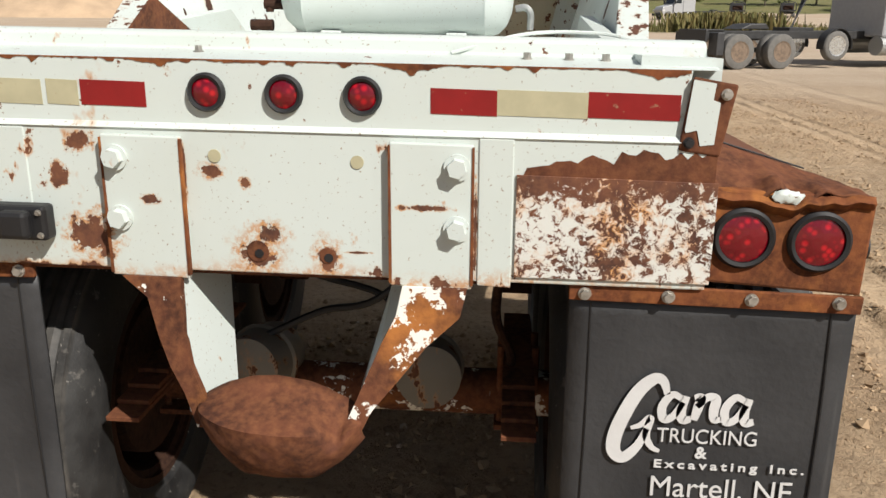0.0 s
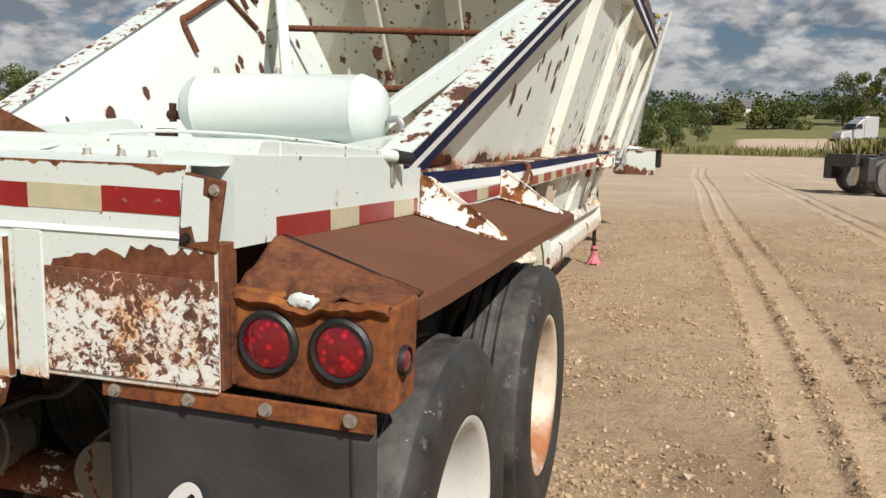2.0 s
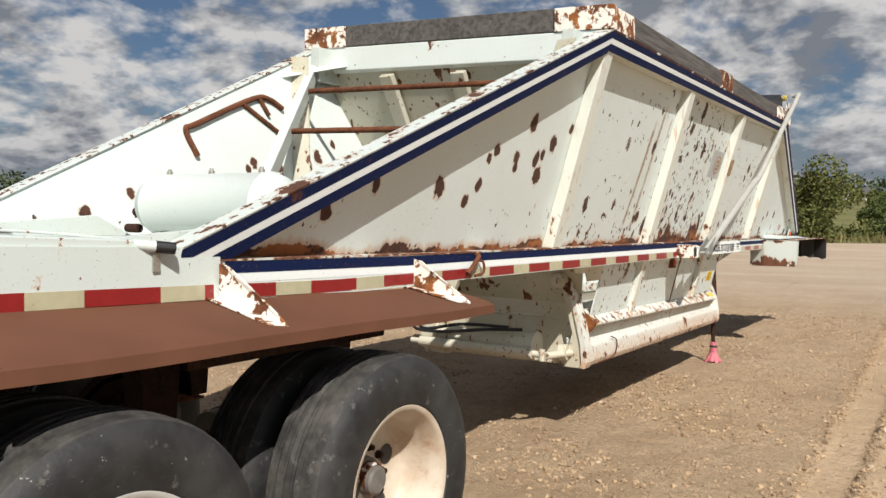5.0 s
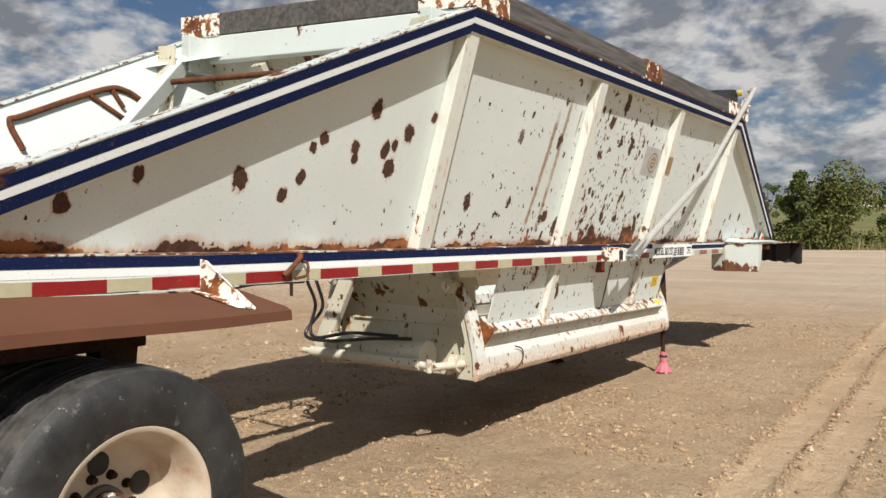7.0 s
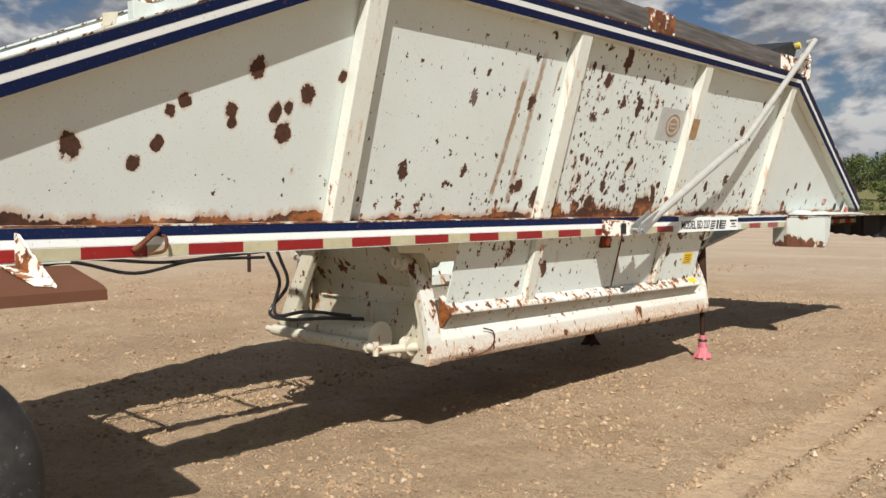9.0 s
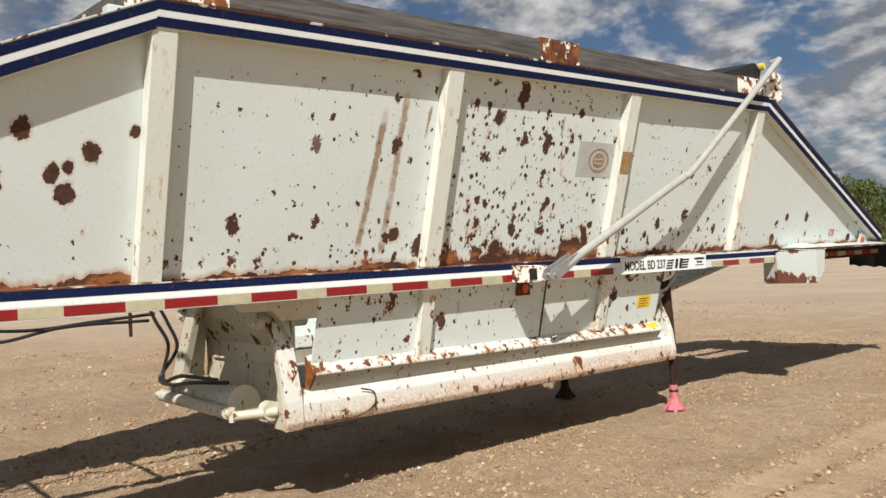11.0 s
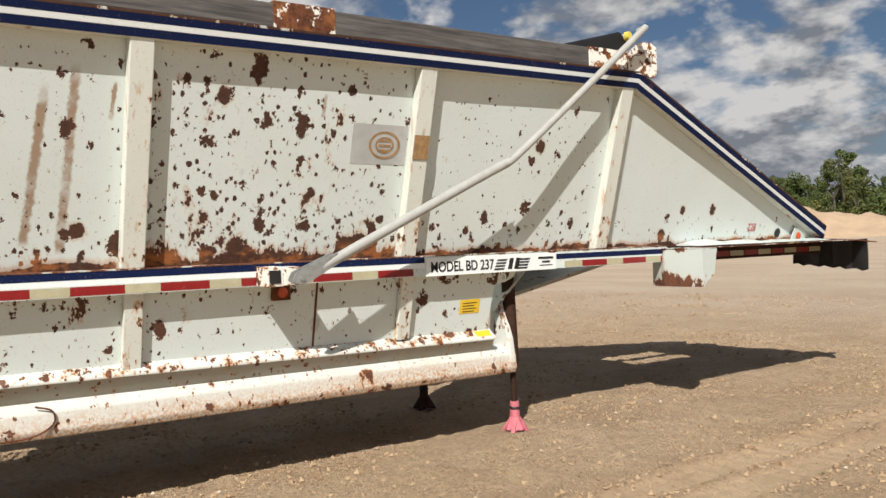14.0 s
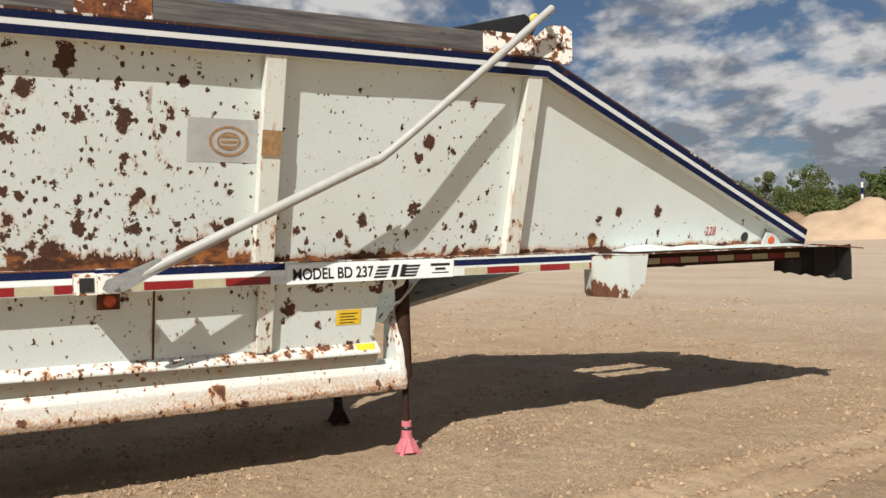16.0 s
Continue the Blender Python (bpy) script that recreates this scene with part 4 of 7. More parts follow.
hose(bm, [(0.995, 6.80, 1.275), (1.03, 7.2, 1.47), (1.085, 7.95, 1.83), (1.11, 8.24, 1.965)], 0.031, 14, 8)
hose(bm, [(1.115, 8.20, 1.95), (1.13, 8.32, 2.02), (1.21, 8.85, 2.47), (1.30, 9.40, 2.955), (1.29, 9.45, 2.99), (1.24, 9.46, 2.985)], 0.026, 14, 8)
smooth(part("tarp_arm", bm, ARM_PAINT, trailer, "pale grey bent tarp arm tube"))
bm = bmesh.new()
for x in (0.955, 1.025):
    prism(bm, [(x, 6.68, 1.245), (x, 6.70, 1.225), (x, 6.74, 1.22), (x, 6.79, 1.235), (x, 7.0, 1.345), (x, 6.97, 1.40), (x, 6.80, 1.33), (x, 6.70, 1.29)], (0.007, 0, 0))
rod(bm, (0.94, 6.735, 1.257), (1.045, 6.735, 1.257), 0.014, 12)
part("arm_clevis", bm, GALV, trailer, "galvanised clevis and pin")
bm = bmesh.new()
box(bm, 0.80, 0.95, 6.55, 6.66, 1.21, 1.325, 0.006)
box(bm, 0.80, 0.96, 6.66, 6.78, 1.215, 1.32, 0.006)
part("arm_bracket", bm, RUST_GUSSET, trailer, "rusty square tube bracket")
bm = bmesh.new()
box(bm, 0.952, 0.956, 6.57, 6.64, 1.23, 1.305)
part("tube_hole", bm, BLACK, trailer)

SET["dz"] = 0.016
# -- model plate, unit number, decals --
bm = bmesh.new()
box(bm, 0.806, 0.8115, 7.75, 8.93, 1.19, 1.312, 0.002)
model_plate = part("model_plate", bm, WSTRIPE, trailer, "white model plate with black lettering")
SIDE = Matrix(((0, 0, 1, 0), (1, 0, 0, 0), (0, 1, 0, 0), (0, 0, 0, 1)))


def on_side(x, y, z):
    return Matrix.Translation((x, y, z)) @ SIDE


text_part("MODEL BD 237", 0.098, on_side(0.8125, 7.785, 1.218), BLACK_LETTER, model_plate, squeeze=0.83, bold=0.002)
bm = bmesh.new()
for k, (a, b) in enumerate(((8.37, 8.46), (8.36, 8.45), (8.35, 8.44), (8.34, 8.43))):
    z = 1.283 - k * 0.021
    for a2, b2 in ((a, b), (a + 0.21, b + 0.21 + 0.01)):
        bm = bmesh.new()
        prism(bm, [(0.8115, a2, z), (0.8115, b2, z), (0.8115, b2 - 0.012, z - 0.014), (0.8115, a2 - 0.012, z - 0.014)], (0.001, 0, 0))
        part("emblem_bar", bm, BLACK_LETTER, model_plate)
for y in (8.47, 8.53):
    bm = bmesh.new()
    prism(bm, [(0.8115, y - 0.012, 1.208), (0.8115, y + 0.012, 1.288), (0.8115, y + 0.05, 1.288), (0.8115, y + 0.026, 1.208)], (0.001, 0, 0))
    part("emblem_bar", bm, BLACK_LETTER, model_plate)
bm = bmesh.new()
for z, a, b, h in ((1.287, 8.755, 8.905, 0.018), (1.257, 8.79, 8.87, 0.016), (1.228, 8.765, 8.895, 0.008)):
    box(bm, 0.8115, 0.8124, a, b, z - h, z)
part("lettering", bm, BLACK_LETTER, model_plate)
text_part("228", 0.105, Matrix.Translation((wx(1.43) + 0.0075, 11.43, 1.43)) @ Matrix.Rotation(0.25, 4, "Y") @ SIDE, RED_LETTER, trailer, squeeze=0.8)


def on_wall(bm, y0, y1, z0, z1, off, thick=0.001):
    prism(bm, [(wx(z, off) + buckle(y, z), y, z) for y, z in ((y0, z0), (y1, z0), (y1, z1), (y0, z1))], (thick, 0, 0))


bm = bmesh.new()
on_wall(bm, 7.15, 7.55, 1.925, 2.17, 0.006)
ghost = part("decal_shadow", bm, GHOST, trailer, "grey patch of a removed round decal")
bm = bmesh.new()
c = Vector((wx(2.045, 0.0085), 7.385, 2.045))
for ra, rb in ((0.088, 0.104), (0.05, 0.062)):
    n = 40
    pr = []
    for i in range(n):
        a = 2 * math.pi * i / n
        pr.append([bm.verts.new((wx(c.z + r * 0.82 * math.sin(a), 0.0085) + buckle(c.y, c.z), c.y + r * 1.1 * math.cos(a), c.z + r * 0.82 * math.sin(a))) for r in (ra, rb)])
    for i in range(n):
        p, p2 = pr[i], pr[(i + 1) % n]
        bm.faces.new((p[0], p[1], p2[1], p2[0]))
for dz in (-0.03, 0.0, 0.03):
    on_wall(bm, 7.34, 7.43, 2.035 + dz, 2.049 + dz, 0.008)
part("round_decal", bm, EMBLEM, ghost, "faded brown round decal")
bm = bmesh.new()
y = POSTS[2]
prism(bm, [(wx(z, 0.0845), yy, z) for yy, z in ((y - 0.058, 1.96), (y + 0.058, 1.96), (y + 0.058, 2.11), (y - 0.058, 2.11))], (0.001, 0, 0))
part("sticker", bm, EMBLEM, trailer)

SET["dz"] = 0.022
# -- lower hopper and its gate --
def lowx(z):
    return 0.71 + 0.25 * (z - 1.14)


for s in (1, -1):
    bm = bmesh.new()
    prism(bm, [(s * lowx(z), y, z) for y, z in ((5.09, 1.2), (8.62, 1.2), (8.60, 1.14), (8.52, 1.105), (8.42, 1.09), (8.40, 0.74), (5.07, 0.74), (5.09, 1.06))], (-s * 0.01, 0, 0))
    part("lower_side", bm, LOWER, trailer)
    bm = bmesh.new()
    prism(bm, [(s * lowx(z), y, z) for y, z in ((4.55, 1.2), (5.09, 1.2), (5.09, 1.07), (4.86, 1.07), (4.80, 1.13), (4.6, 1.14))], (-s * 0.01, 0, 0))
    part("lower_bracket", bm, GATE_DIRTY, trailer)
    for y in (5.87, 7.64):
        bm = bmesh.new()
        prism(bm, [(s * lowx(z) + s * 0.001, y - 0.05, z) for z in (1.2, 0.76)] + [(s * lowx(z) + s * 0.045, y - 0.05, z) for z in (0.76, 1.2)], (0, 0.1, 0), 0.004)
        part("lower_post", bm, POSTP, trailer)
    for y in (6.98,):
        bm = bmesh.new()
        prism(bm, [(s * lowx(z) + s * 0.0005, y, z) for z in (1.19, 0.75)] + [(s * lowx(z) + s * 0.006, y, z) for z in (0.75, 1.19)], (0, 0.012, 0))
        part("weld_seam", bm, RUSTED, trailer)
    # upper lip: an angled shelf with a drop face
    bm = bmesh.new()
    prof = [(0.57, 0.835), (0.60, 0.805), (0.685, 0.742), (0.685, 0.724), (0.60, 0.735), (0.56, 0.75)]
    prism(bm, [(s * x, 5.07, z + 0.02) for x, z in prof], (0, 3.36, -0.055), 0.006)
    part("hopper_lip", bm, GATE, trailer)
    # web coloured dark for the shade below the shelf
    bm = bmesh.new()
    prism(bm, [(s * x, 5.075, z + 0.02) for x, z in ((0.665, 0.728), (0.675, 0.724), (0.605, 0.625), (0.575, 0.625), (0.575, 0.742))], (0, 3.34, -0.055))
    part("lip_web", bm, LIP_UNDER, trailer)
    bm = bmesh.new()
    prism(bm, [(s * x, 5.060, z + 0.02) for x, z in ((0.58, 0.825), (0.60, 0.80), (0.675, 0.738), (0.675, 0.725), (0.615, 0.65), (0.57, 0.64))], (0, 0.009, 0))
    part("lip_cap", bm, RUST_LAMPBOX, trailer, "orange-rusted end cap")
    # lower gate beam
    bm = bmesh.new()
    prof = [(0.50, 0.66), (0.60, 0.655), (0.665, 0.60), (0.675, 0.50), (0.655, 0.46), (0.50, 0.445)]
    prism(bm, [(s * x, 4.93, z) for x, z in prof], (0, 3.70, -0.035), 0.01)
    part("gate_beam", bm, GATE, trailer, "white clamshell gate beam rusting along its bottom")
    # end levers
    for y, w in ((4.90, 0.10), (8.585, 0.055)):
        bm = bmesh.new()
        if y < 6:
            pts = [(0.565, 0.452), (0.665, 0.455), (0.685, 0.50), (0.672, 0.62), (0.625, 0.82), (0.56, 1.06), (0.525, 1.10), (0.485, 1.085), (0.475, 1.04), (0.575, 0.70)]
            prism(bm, [(s * x, y - 0.015, z) for x, z in pts[-1:] + [(0.50, 0.455)] + [(a - 0.036, b) for a, b in pts[1:6]] + pts[6:-1]], (0, w - 0.02, 0), 0.006)
            part("lever_web", bm, GATE_DIRTY, trailer)
            bm = bmesh.new()
            prism(bm, [(s * x, y - 0.03, z) for x, z in pts[1:6] + [(a - 0.036, b) for a, b in pts[5:0:-1]]], (0, w + 0.01, 0), 0.006)
        else:
            pts = [(0.66, 0.43), (0.68, 0.5), (0.655, 0.68), (0.60, 0.82), (0.53, 0.99), (0.47, 1.0), (0.40, 0.5), (0.45, 0.42)]
            prism(bm, [(s * x, y - 0.02, z) for x, z in pts], (0, w, 0), 0.01)
        part("gate_lever", bm, GATE, trailer)
    bm = bmesh.new()
    rod(bm, (s * 0.49, 4.80, 1.065), (s * 0.49, 5.12, 1.065), 0.05, 18)
    hexbolt(bm, (s * 0.49, 4.80, 1.065), (0, -1, 0), 0.03, 0.03)
    part("gate_pivot", bm, GATE_DIRTY, trailer)
    bm = bmesh.new()
    rod(bm, (s * 0.62, 8.62, 0.50), (s * 0.62, 8.67, 0.50), 0.022, 14)
    part("lever_pin", bm, RUSTED, trailer)
    bm = bmesh.new()
    hose(bm, [(s * 0.682, 5.10, 0.475), (s * 0.687, 5.35, 0.48), (s * 0.683, 5.46, 0.53), (s * 0.68, 5.46, 0.60), (s * 0.668, 5.38, 0.63)], 0.005, 6, 5)
    part("weld_bead", bm, RUSTED, trailer)
# the two clamshell doors meet along the middle
for s in (1, -1):
    bm = bmesh.new()
    prism(bm, [(s * 0.004, 4.99, 0.462), (s * 0.30, 4.99, 0.466), (s * 0.62, 4.99, 0.50), (s * 0.62, 4.99, 0.515), (s * 0.30, 4.99, 0.482), (s * 0.004, 4.99, 0.478)], (0, 3.58, -0.03))
    # door colour darkened to deepen the shadow on the ground below
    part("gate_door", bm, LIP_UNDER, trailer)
# the closed end of the gate, seen from behind
bm = bmesh.new()
prism(bm, [(-0.60, 4.98, 0.46), (0.60, 4.98, 0.46), (0.56, 4.99, 0.75), (0.58, 4.99, 1.18), (-0.58, 4.99, 1.18), (-0.56, 4.99, 0.75)], (0, 0.02, 0))
part("gate_end", bm, GATE_DIRTY, trailer)
for z0, z1, y0, y1 in ((0.78, 0.795, 4.972, 4.99), (0.47, 0.52, 4.90, 4.98)):
    bm = bmesh.new()
    box(bm, -0.44, 0.44, y0, y1, z0, z1, 0.008)
    part("gate_rib", bm, GATE_DIRTY, trailer)
bm = bmesh.new()
prism(bm, [(-0.65, 4.75, 0.58), (-0.51, 4.75, 0.58), (-0.25, 4.80, 1.17), (-0.38, 4.80, 1.17)], (0, 0.06, 0), 0.01)
part("hanger_post", bm, GATE_DIRTY, trailer, "rust-streaked hanger post")
# air cylinder across the gate's end
bm = bmesh.new()
rod(bm, (-0.46, 4.79, 0.60), (0.33, 4.79, 0.60), 0.085, 28)
rod(bm, (0.33, 4.79, 0.60), (0.345, 4.79, 0.60), 0.10, 28)
rod(bm, (-0.48, 4.79, 0.60), (-0.46, 4.79, 0.60), 0.10, 28)
cyl = smooth(part("gate_cylinder", bm, GATE_DIRTY, trailer, "grimy grey-white air cylinder"))
bm = bmesh.new()
rod(bm, (-0.58, 4.68, 0.565), (0.36, 4.68, 0.56), 0.036, 18)
rod(bm, (-0.66, 4.68, 0.566), (-0.58, 4.68, 0.565), 0.02, 14)
part("cylinder_tube", bm, GATE_DIRTY, trailer)
bm = bmesh.new()
rod(bm, (0.36, 4.68, 0.56), (0.46, 4.68, 0.555), 0.024, 14)
rod(bm, (0.46, 4.66, 0.555), (0.56, 4.88, 0.56), 0.026, 14)
rod(bm, (0.44, 4.665, 0.52), (0.44, 4.665, 0.60), 0.02, 12)
lathe(bm, [(-0.03, 0.03), (-0.03, 0.055), (0.03, 0.055), (0.03, 0.03)], (0.52, 4.85, 0.565), (1, 0.1, 0), 20)
smooth(part("cylinder_rod", bm, GATE_DIRTY, trailer))
# flange over the recess
bm = bmesh.new()
box(bm, -0.56, 0.56, 4.70, 4.99, 1.175, 1.195, 0.003)
part("recess_flange", bm, GATE_DIRTY, trailer)
# hoses hung from the frame
for k, pts in enumerate((
        [(-0.60, 4.60, 1.19), (-0.60, 4.66, 1.04), (-0.60, 4.74, 0.88), (-0.62, 4.71, 0.72), (-0.53, 4.68, 0.66), (-0.2, 4.66, 0.72), (0.15, 4.72, 0.72)],
        [(-0.58, 4.64, 1.2), (-0.57, 4.73, 1.02), (-0.58, 4.79, 0.85), (-0.66, 4.70, 0.67), (-0.4, 4.66, 0.65), (0.0, 4.65, 0.70), (0.25, 4.74, 0.71)],
        [(-0.60, 2.5, 1.13), (-0.58, 3.0, 1.07), (-0.6, 3.4, 1.085), (-0.62, 3.9, 1.04), (-0.62, 4.3, 1.06), (-0.60, 4.66, 1.08)],
        [(-0.55, 2.2, 1.10), (-0.5, 2.9, 1.03), (-0.55, 3.3, 1.075), (-0.58, 3.7, 0.99), (-0.58, 4.1, 1.045), (-0.6, 4.62, 1.04)])):
    bm = bmesh.new()
    hose(bm, pts, 0.012 if k < 2 else 0.010, 8, 8)
    smooth(part("air_hose", bm, BLACK, trailer, "black rubber air hose"))
bm = bmesh.new()
rod(bm, (-0.6, 4.50, 1.2), (-0.6, 4.50, 0.95), 0.012, 8)
part("drop_rod", bm, GREASE, trailer)
# hook on the rail
bm = bmesh.new()
hose(bm, [(0.815, 3.10, 1.31), (0.835, 3.09, 1.30), (0.835, 3.03, 1.25), (0.83, 2.99, 1.22)], 0.012, 8, 6)
hose(bm, [(0.815, 3.12, 1.28), (0.84, 3.13, 1.27), (0.845, 3.12, 1.22), (0.83, 3.06, 1.205)], 0.007, 8, 6)
part("tie_hook", bm, RUSTED, trailer, "rusty tie hook and ring")
# marker lamp and stickers on the lower side
bm = bmesh.new()
box(bm, 0.70, 0.735, 6.68, 6.80, 1.09, 1.185, 0.006)
lampbk = part("marker_lamp", bm, RUSTED, trailer, "amber marker lamp in a rusty box")
bm = bmesh.new()
lathe(bm, [(0, 0.032), (0.008, 0.032), (0.014, 0.02)], (0.735, 6.745, 1.138), (1, 0, 0), 24)
smooth(part("lens", bm, AMBER, lampbk))
bm = bmesh.new()
prism(bm, [(lowx(z) + 0.0015, y, z) for y, z in ((8.125, 0.895), (8.30, 0.895), (8.30, 0.995), (8.125, 0.995))], (0.001, 0, 0))
sticker = part("warning_sticker", bm, YELLOW, trailer, "yellow warning sticker with small print")
bm = bmesh.new()
for k in range(4):
    z = 0.972 - 0.02 * k
    prism(bm, [(lowx(zz) + 0.003, y, zz) for y, zz in ((8.15, z - 0.006), (8.275 - 0.02 * (k % 2), z - 0.006), (8.275 - 0.02 * (k % 2), z), (8.15, z))], (0.0006, 0, 0))
part("print_line", bm, BLACK_LETTER, sticker)
bm = bmesh.new()
prism(bm, [(0.628, 8.27, 0.757), (0.628, 8.40, 0.755), (0.678, 8.40, 0.704), (0.678, 8.27, 0.706)], (0.003, 0, 0.003))
part("yellow_tag", bm, YELLOW, trailer)

SET["dz"] = 0.0
# -- landing legs --
for s in (1, -1):
    bm = bmesh.new()
    rod(bm, (s * 0.56, 8.66, 1.2), (s * 0.60, 8.645, 0.52), 0.05, 16)
    rod(bm, (s * 0.60, 8.645, 0.54), (s * 0.611, 8.64, 0.12), 0.022, 14)
    leg = smooth(part("landing_leg", bm, GREASE, trailer, "dark steel landing leg"))
    bm = bmesh.new()
    rod(bm, (s * 0.611, 8.64, 0.225), (s * 0.611, 8.64, 0.10), 0.034, 16, 0.04)
    rod(bm, (s * 0.611, 8.64, 0.11), (s * 0.611, 8.64, 0.02), 0.04, 8, 0.085)
    for a in range(4):
        c, d = math.cos(a * math.pi / 2 + 0.5), math.sin(a * math.pi / 2 + 0.5)
        prism(bm, [(s * 0.611 + c * 0.03, 8.64 + d * 0.03, 0.11), (s * 0.611 + c * 0.1, 8.64 + d * 0.1, 0.006), (s * 0.611 + c * 0.02, 8.64 + d * 0.02, 0.006)], (-d * 0.03, c * 0.03, 0))
    # the far foot's dark colour stands for the shade it is in
    part("sand_shoe", bm, PINK if s > 0 else GREASE, leg, "worn pink cast foot" if s > 0 else "cast foot coloured dark for shade")
    bm = bmesh.new()
    lathe(bm, [(-0.012, 0.036), (0, 0.043), (0.012, 0.036)], (s * 0.611, 8.64, 0.175), (0, 0.1, 1), 16)
    part("foot_strap", bm, BLACK, leg)

# -- nose --
bm = bmesh.new()
prism(bm, [(0.66, 10.20, 1.30), (0.83, 10.14, 1.31), (0.83, 10.14, 1.005), (0.66, 10.20, 0.998)], (0.0, 0.006, 0))
prism(bm, [(0.83, 10.14, 1.31), (1.20, 10.16, 1.32), (1.20, 10.16, 1.012), (0.83, 10.14, 1.005)], (0, 0.006, 0), 0.001)
prism(bm, [(1.20, 10.16, 1.32), (1.195, 10.36, 1.318), (1.195, 10.32, 1.12), (1.20, 10.17, 1.012)], (-0.006, 0, 0))
prism(bm, [(0.80, 10.14, 1.318), (1.20, 10.16, 1.322), (1.195, 10.36, 1.32), (0.80, 10.36, 1.316)], (0, 0, 0.006))
part("corner_guard", bm, paint("guard enamel", chips=0.66, fine=0.74, stain=0.4, bands=(("z", 1.17, 1.03, 0.17), ("z", 1.25, 1.32, 0.13))), trailer, "chipped white corner guard")
bm = bmesh.new()
prism(bm, [(0.72, 10.2, 1.305), (0.98, 10.2, 1.32), (1.16, 10.4, 1.325), (1.20, 12.2, 1.335), (1.17, 12.72, 1.325), (0.72, 12.74, 1.33)], (0, 0, 0.008))
part("nose_fender", bm, LEDGE, trailer, "rusted dented nose plate")
bm = bmesh.new()
prev = None
for i in range(61):
    y0 = 10.42 + 2.05 * i / 60
    h = 0.012 + 0.05 * max(0, noise.noise((y0 * 2.1, 1, 3)) + 0.15) * min(1, (i + 2) / 8) * min(1, (62 - i) / 8)
    e = 0.06 * noise.noise((y0 * 3, 4, 4))
    ring = [bm.verts.new((0.74, y0, 1.338 + h)), bm.verts.new((0.84 + e, y0, 1.342 + h)), bm.verts.new((0.95 + e, y0, 1.337)), bm.verts.new((0.74, y0, 1.337))]
    if prev:
        for a in range(4):
            bm.faces.new((prev[a], prev[(a + 1) % 4], ring[(a + 1) % 4], ring[a]))
    else:
        bm.faces.new(ring)
    prev = ring
bm.faces.new(prev[::-1])
smooth(part("crumpled_edge", bm, WHITE, trailer, "crumpled white sheet edge"), 60)
strip_x("nose_rail", 1, 0.70, 0.80, 10.36, 12.6, 1.19, 1.30, GREASE, 1)
strip_x("nose_rail", -1, 0.70, 0.80, 10.22, 12.6, 1.19, 1.30, GREASE, 1)
for k in range(10):
    a = 10.45 + 0.215 * k
    strip_x("tape", 1, 0.80, 0.802, a, a + 0.2, 1.215, 1.262, (TAPE_RED, TAPE_SILVER)[k % 2], 1)
bm = bmesh.new()
for x0, x1, y0, y1 in ((-0.7, 0.7, 10.22, 10.8), (-0.7, 0.7, 11.75, 12.7), (0.05, 0.7, 10.8, 11.75), (-0.7, -0.6, 10.8, 11.75), (-0.32, -0.25, 10.8, 11.75)):
    box(bm, x0, x1, y0 + 0.002, y1 - 0.002, 1.24, 1.30, 0.004)
part("nose_deck", bm, GREASE, trailer)
bm = bmesh.new()
n = 14
prev = None
for i in range(n + 1):
    x = 0.41 + (1.205 - 0.41) * i / n
    w = 0.02 * math.sin(i * 1.3) + 0.015 * math.sin(i * 2.9)
    ring = [bm.verts.new((x, 12.70 + w + 0.03, 1.335 + 0.01 * math.sin(i))), bm.verts.new((x, 12.74 + w, 1.2)), bm.verts.new((x, 12.73 + 0.5 * w, 1.03 + 0.05 * (1 - i / n) + 0.012 * math.sin(i * 2.3)))]
    ring += [bm.verts.new(v.co + Vector((0, 0.012, 0))) for v in ring[::-1]]
    if prev:
        for a in range(6):
            b = (a + 1) % 6
            bm.faces.new((prev[a], prev[b], ring[b], ring[a]))
    else:
        bm.faces.new(ring)
    prev = ring
bm.faces.new(prev[::-1])
smooth(part("nose_flap", bm, BLACK, trailer, "torn black rubber flap"), 40)
bm = bmesh.new()
prism(bm, [(0.86, 12.62, 1.325), (1.20, 12.55, 1.33), (1.215, 12.9, 1.30), (1.0, 12.88, 1.32), (0.86, 12.80, 1.33)], (0, 0, 0.01))
part("bent_lip", bm, RUSTED, trailer, "bent rusty lip")
bm = bmesh.new()
prism(bm, [(wx(z, 0.03), y, z) for y, z in ((12.12, 1.34), (12.40, 1.34), (12.28, 1.44), (12.16, 1.46))], (0.01, 0, 0), 0.003)
nb = part("lamp_bracket", bm, WHITE, trailer)
bm = bmesh.new()
lathe(bm, [(0, 0.036), (0.01, 0.036), (0.018, 0.02)], (wx(1.385, 0.041), 12.235, 1.388), (1, 0, 0), 24)
smooth(part("lens", bm, AMBER, nb))
bm = bmesh.new()
lathe(bm, [(0, 0.045), (0.003, 0.045)], (wx(1.42, 0.0), 11.93, 1.42), (1, 0, -0.25), 24)
part("drain_hole", bm, BLACK, trailer)
bm = bmesh.new()
rod(bm, (0.9, 10.55, 1.2), (0.9, 10.55, 1.12), 0.02, 10, 0.035)
part("grommet", bm, BLACK, trailer)
bm = bmesh.new()
rod(bm, (0, 11.9, 1.25), (0, 11.9, 1.14), 0.05, 18)
part("kingpin", bm, GREASE, trailer)
bm = bmesh.new()
prism(bm, [(-0.6, 9.7, 1.2), (0.6, 9.7, 1.2), (0.45, 8.62, 0.95), (-0.45, 8.62, 0.95)], (0, 0, 0.03))
